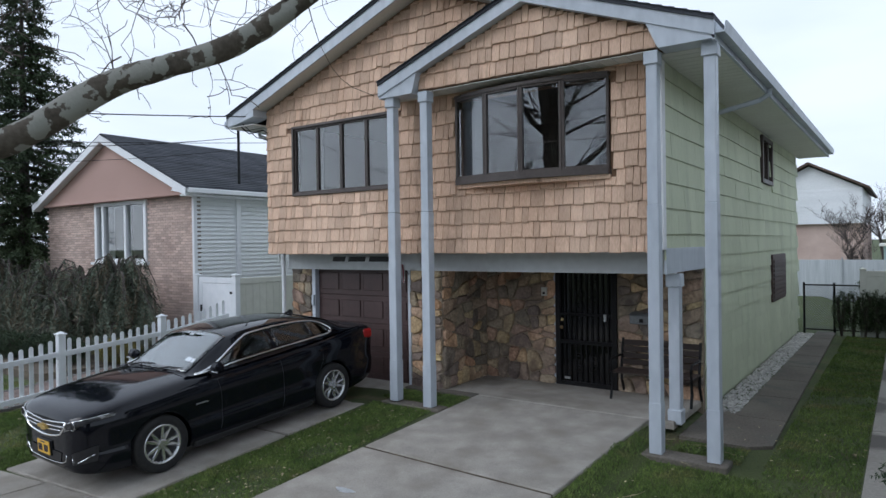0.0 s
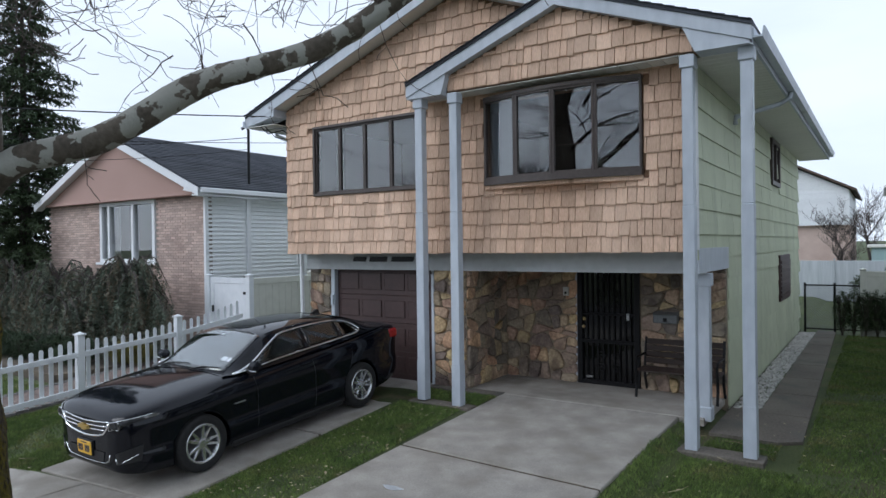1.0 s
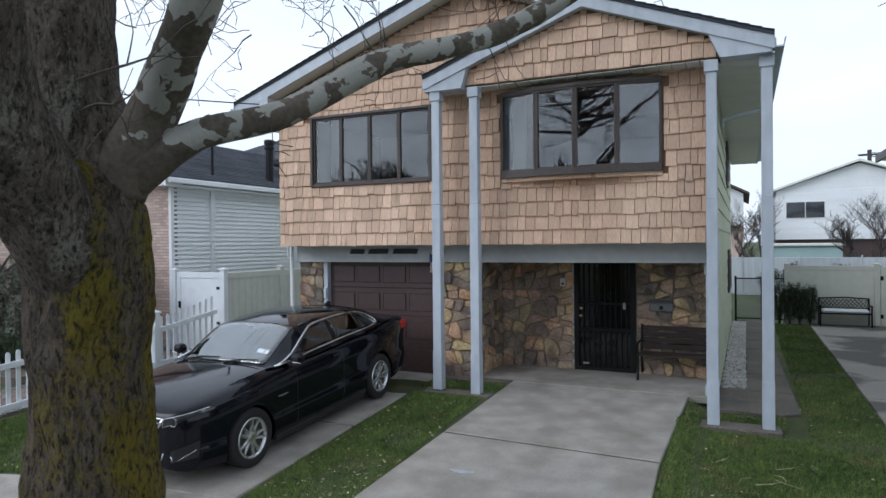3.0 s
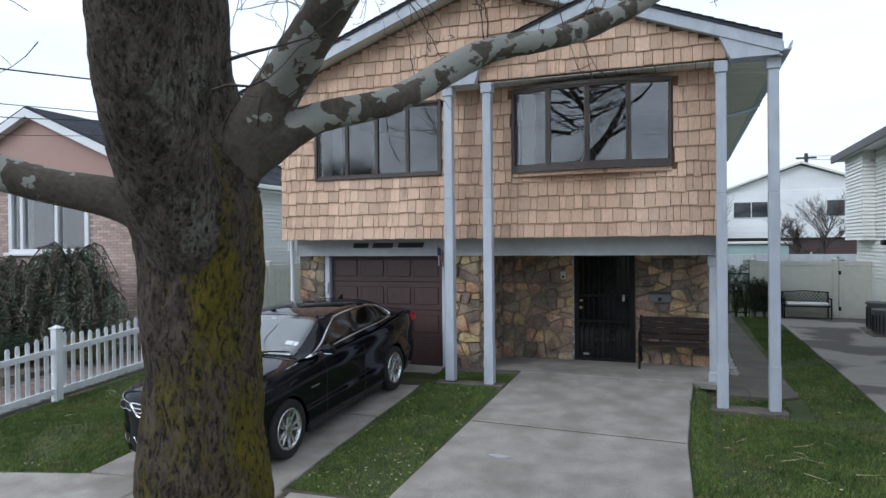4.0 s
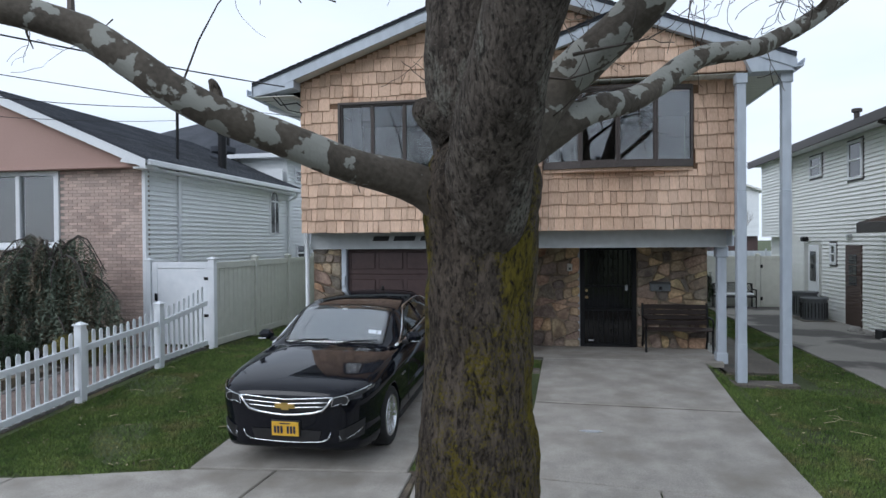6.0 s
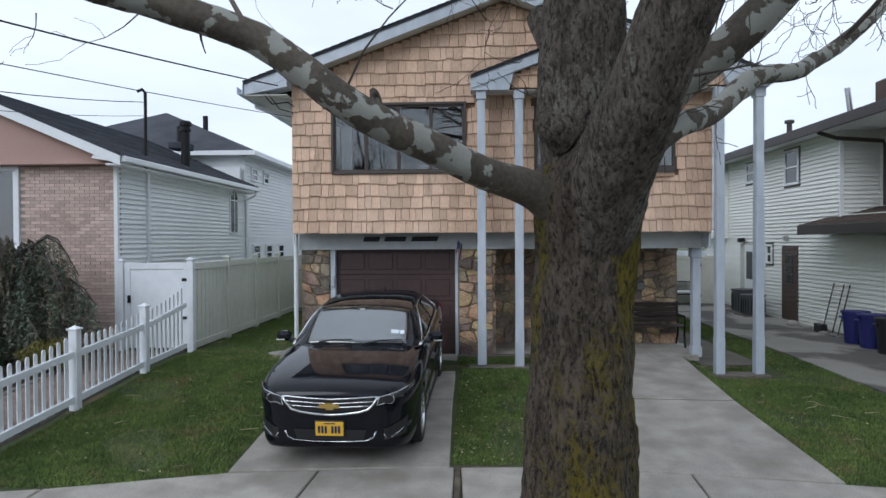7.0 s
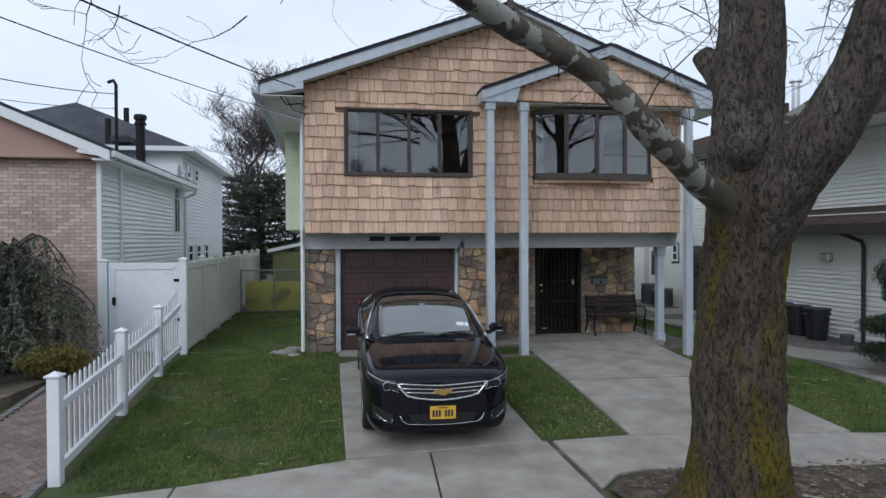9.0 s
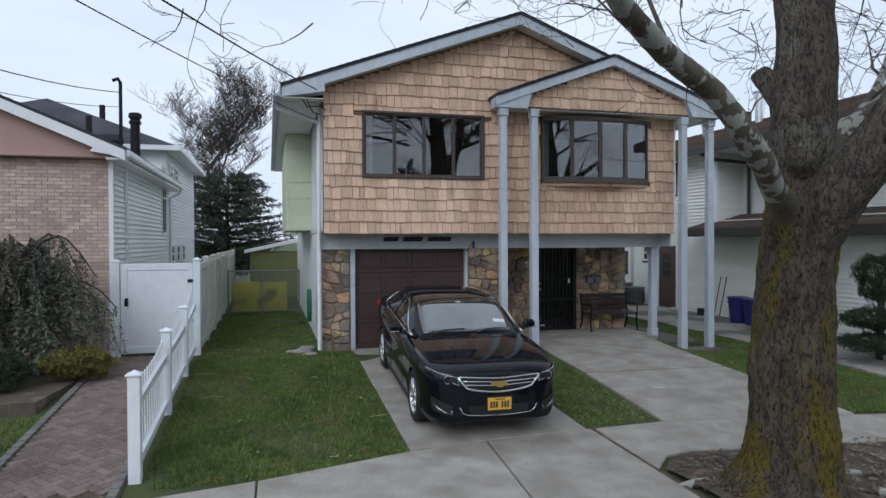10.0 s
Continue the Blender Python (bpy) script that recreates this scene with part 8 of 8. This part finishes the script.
for k in range(550):
    zone = lr.choice(((3.05, 4.25, -4.5, -0.3), (3.05, 4.25, -4.5, -2.0), (-2.2, 0.55, -4.9, 3.0), (7.2, 9.6, -4.8, 2.0), (3.4, 5.5, -6.6, -5.9)))
    x, y = lr.uniform(zone[0], zone[1]), lr.uniform(zone[2], zone[3])
    z, a, s = ground_z(x, y) + 0.012, lr.uniform(0, 6.28), lr.uniform(0.008, 0.028)
    b = len(verts)
    verts += [(x + s * math.cos(a + q) * f, y + s * math.sin(a + q) * f, z + lr.uniform(0, 0.012)) for q, f in ((0, 1), (1.57, 0.6), (3.14, 1), (4.71, 0.6))]
    faces.append((b, b + 1, b + 2, b + 3))
LITTER = mat("dry_leaf_litter", (0.22, 0.18, 0.10), (0.42, 0.37, 0.23), 0.9, vary=0.5, bump=0)
tagged(raw("leaf_litter", verts, faces, LITTER), "scattered pale dry leaf scraps on the grass", "leaves", kind="stuff")
sticks = bmesh.new()
for k in range(90):
    zone = lr.choice(((-2.2, 0.5, -4.9, 3.5), (3.3, 7.0, -7.5, -5.8), (7.3, 9.5, -4.8, 1.0)))
    x, y, a, l = lr.uniform(zone[0], zone[1]), lr.uniform(zone[2], zone[3]), lr.uniform(0, 6.28), lr.uniform(0.08, 0.35)
    z = ground_z(x, y) + 0.02
    tube(sticks, [(x, y, z), (x + math.cos(a) * l * 0.5, y + math.sin(a) * l * 0.5, z + 0.012), (x + math.cos(a + 0.3) * l, y + math.sin(a + 0.3) * l, z)], [0.005, 0.004, 0.002], 4)
tagged(part("fallen_twigs", sticks, LITTER), "fallen dry twigs on the lawn and soil", "twigs", kind="stuff")

# pale scuff on the walk
scuff = bmesh.new()
scuff.faces.new([scuff.verts.new((5.02 + 0.13 * math.cos(q) * (1 + 0.25 * math.sin(3 * q)), -3.22 + 0.05 * math.sin(q), ground_z(5, -3.22) + 0.0165 + 0.0035 * math.sin(q))) for q in [2 * math.pi * k / 14 for k in range(14)]])
bmesh.ops.solidify(scuff, geom=scuff.faces[:], thickness=0.003)
tagged(part("plaster_scuff", scuff, WHITE_PAINT), "pale dried plaster mark on the walk", "stain")

# ---- many small pieces: bricks and pavers ----
BRICK_MESH = {}
for w in (0.195, 0.095):
    BRICK_MESH[w] = mesh_of("brick", one_box(0, -0.012, 0, w, 0.03, 0.058), BRICK)
brnd = random.Random(9)
verts, faces = [], []
cube = ((0, 1, 2, 3), (4, 7, 6, 5), (0, 4, 5, 1), (1, 5, 6, 2), (2, 6, 7, 3), (3, 7, 4, 0))
row = 0
while 0.02 + row * 0.068 < 3.66:
    z = 0.02 + row * 0.068
    x = NE - 0.02 - (0.1 if row % 2 else 0.0)
    if row % 2:
        ob = new("brick", BRICK_MESH[0.095])
        ob.parent = n_front
        ob.location = (NE - 0.115, NF, z)
    x_left = x
    while x_left > -11.1:
        w = 0.195
        xa = x_left - w
        x_left -= 0.205
        if -8.44 < xa + 0.1 < -5.78 and z > 2.0:
            continue
        if xa > -5.75 and xa < -4.0 and z > 1.7 and (row % 3 or xa > -4.6):
            ob = new("brick", BRICK_MESH[w])
            ob.parent = n_front
            ob.location = (xa, NF - brnd.uniform(0, 0.004), z)
        else:
            b = len(verts)
            y0, y1 = NF - 0.012 - brnd.uniform(0, 0.003), NF + 0.03
            verts += [(xa, y0, z), (xa + w, y0, z), (xa + w, y0, z + 0.058), (xa, y0, z + 0.058), (xa, y1, z), (xa + w, y1, z), (xa + w, y1, z + 0.058), (xa, y1, z + 0.058)]
            faces += [tuple(i + b for i in f) for f in cube]
    row += 1
tagged(raw("brick_field", verts, faces, BRICK, n_front), "pale pink brickwork", kind="stuff")

PAVER = mat("red_brown_paver", (0.125, 0.092, 0.078), (0.22, 0.17, 0.148), 0.9, big=1.2, fine=30, bump=0.3, vary=0.25)
PAVER_GREY = mat("grey_paver", (0.13, 0.125, 0.12), (0.21, 0.2, 0.19), 0.9, big=1.2, fine=30, bump=0.3, vary=0.15)
pavers = thing("paver_walk", (0, 0, 0), "red-brown herringbone paver walk with a grey border", "walkway", kind="structure")
bm = bmesh.new()
prism(bm, [(-5.45, ground_z(0, -5.45) - 0.01), (1.0, ground_z(0, 0) - 0.01), (1.0, -0.1), (-5.45, -0.5)], "x", -3.95, -2.46)
part("sand_bed", bm, SOIL, pavers)
PM = {"h": mesh_of("paver", one_box(0.003, 0.003, -0.04, 0.197, 0.097, 0.012, 0.005), PAVER), "v": mesh_of("paver", one_box(0.003, 0.003, -0.04, 0.097, 0.197, 0.012, 0.005), PAVER), "b": mesh_of("paver", one_box(0.003, 0.003, -0.04, 0.097, 0.197, 0.014, 0.005), PAVER_GREY)}
count = 0
tilt = math.atan(0.07)
rest = bmesh.new()
for i in range(-60, 60):
    for j in range(-60, 60):
        for kind, ox, oy in (("h", 0.0, 0.0), ("v", 0.2, -0.1)):
            # herringbone lattice turned by 45 degrees
            u, v = i * 0.1 + j * 0.2 + ox - 0.0, i * 0.1 - j * 0.2 + oy
            x, y = -3.2 + (u - v) * 0.7071, -2.2 + (u + v) * 0.7071
            if not (-3.82 < x < -2.62 and -5.35 < y < 0.75):
                continue
            z = ground_z(0, y) + 0.0
            m = Matrix.Translation((x, y, z)) @ Matrix.Rotation(tilt if y < 0 else 0, 4, "X") @ Matrix.Rotation(math.radians(45), 4, "Z")
            if y < -1.0 and count < 290:
                ob = new("paver", PM[kind])
                ob.parent = pavers
                ob.matrix_basis = m
                count += 1
            else:
                a, b = (0.197, 0.097) if kind == "h" else (0.097, 0.197)
                box(rest, 0.003, 0.003, -0.04, a, b, 0.012, 0, m)
for side_x in (-3.95, -2.58):
    for k in range(31):
        y = -5.4 + k * 0.205
        ob = new("paver", PM["b"])
        ob.parent = pavers
        ob.location = (side_x, y, ground_z(0, y + 0.1) + 0.002)
tagged(part("paver_rest", rest, PAVER, pavers), "red-brown pavers", kind="stuff")
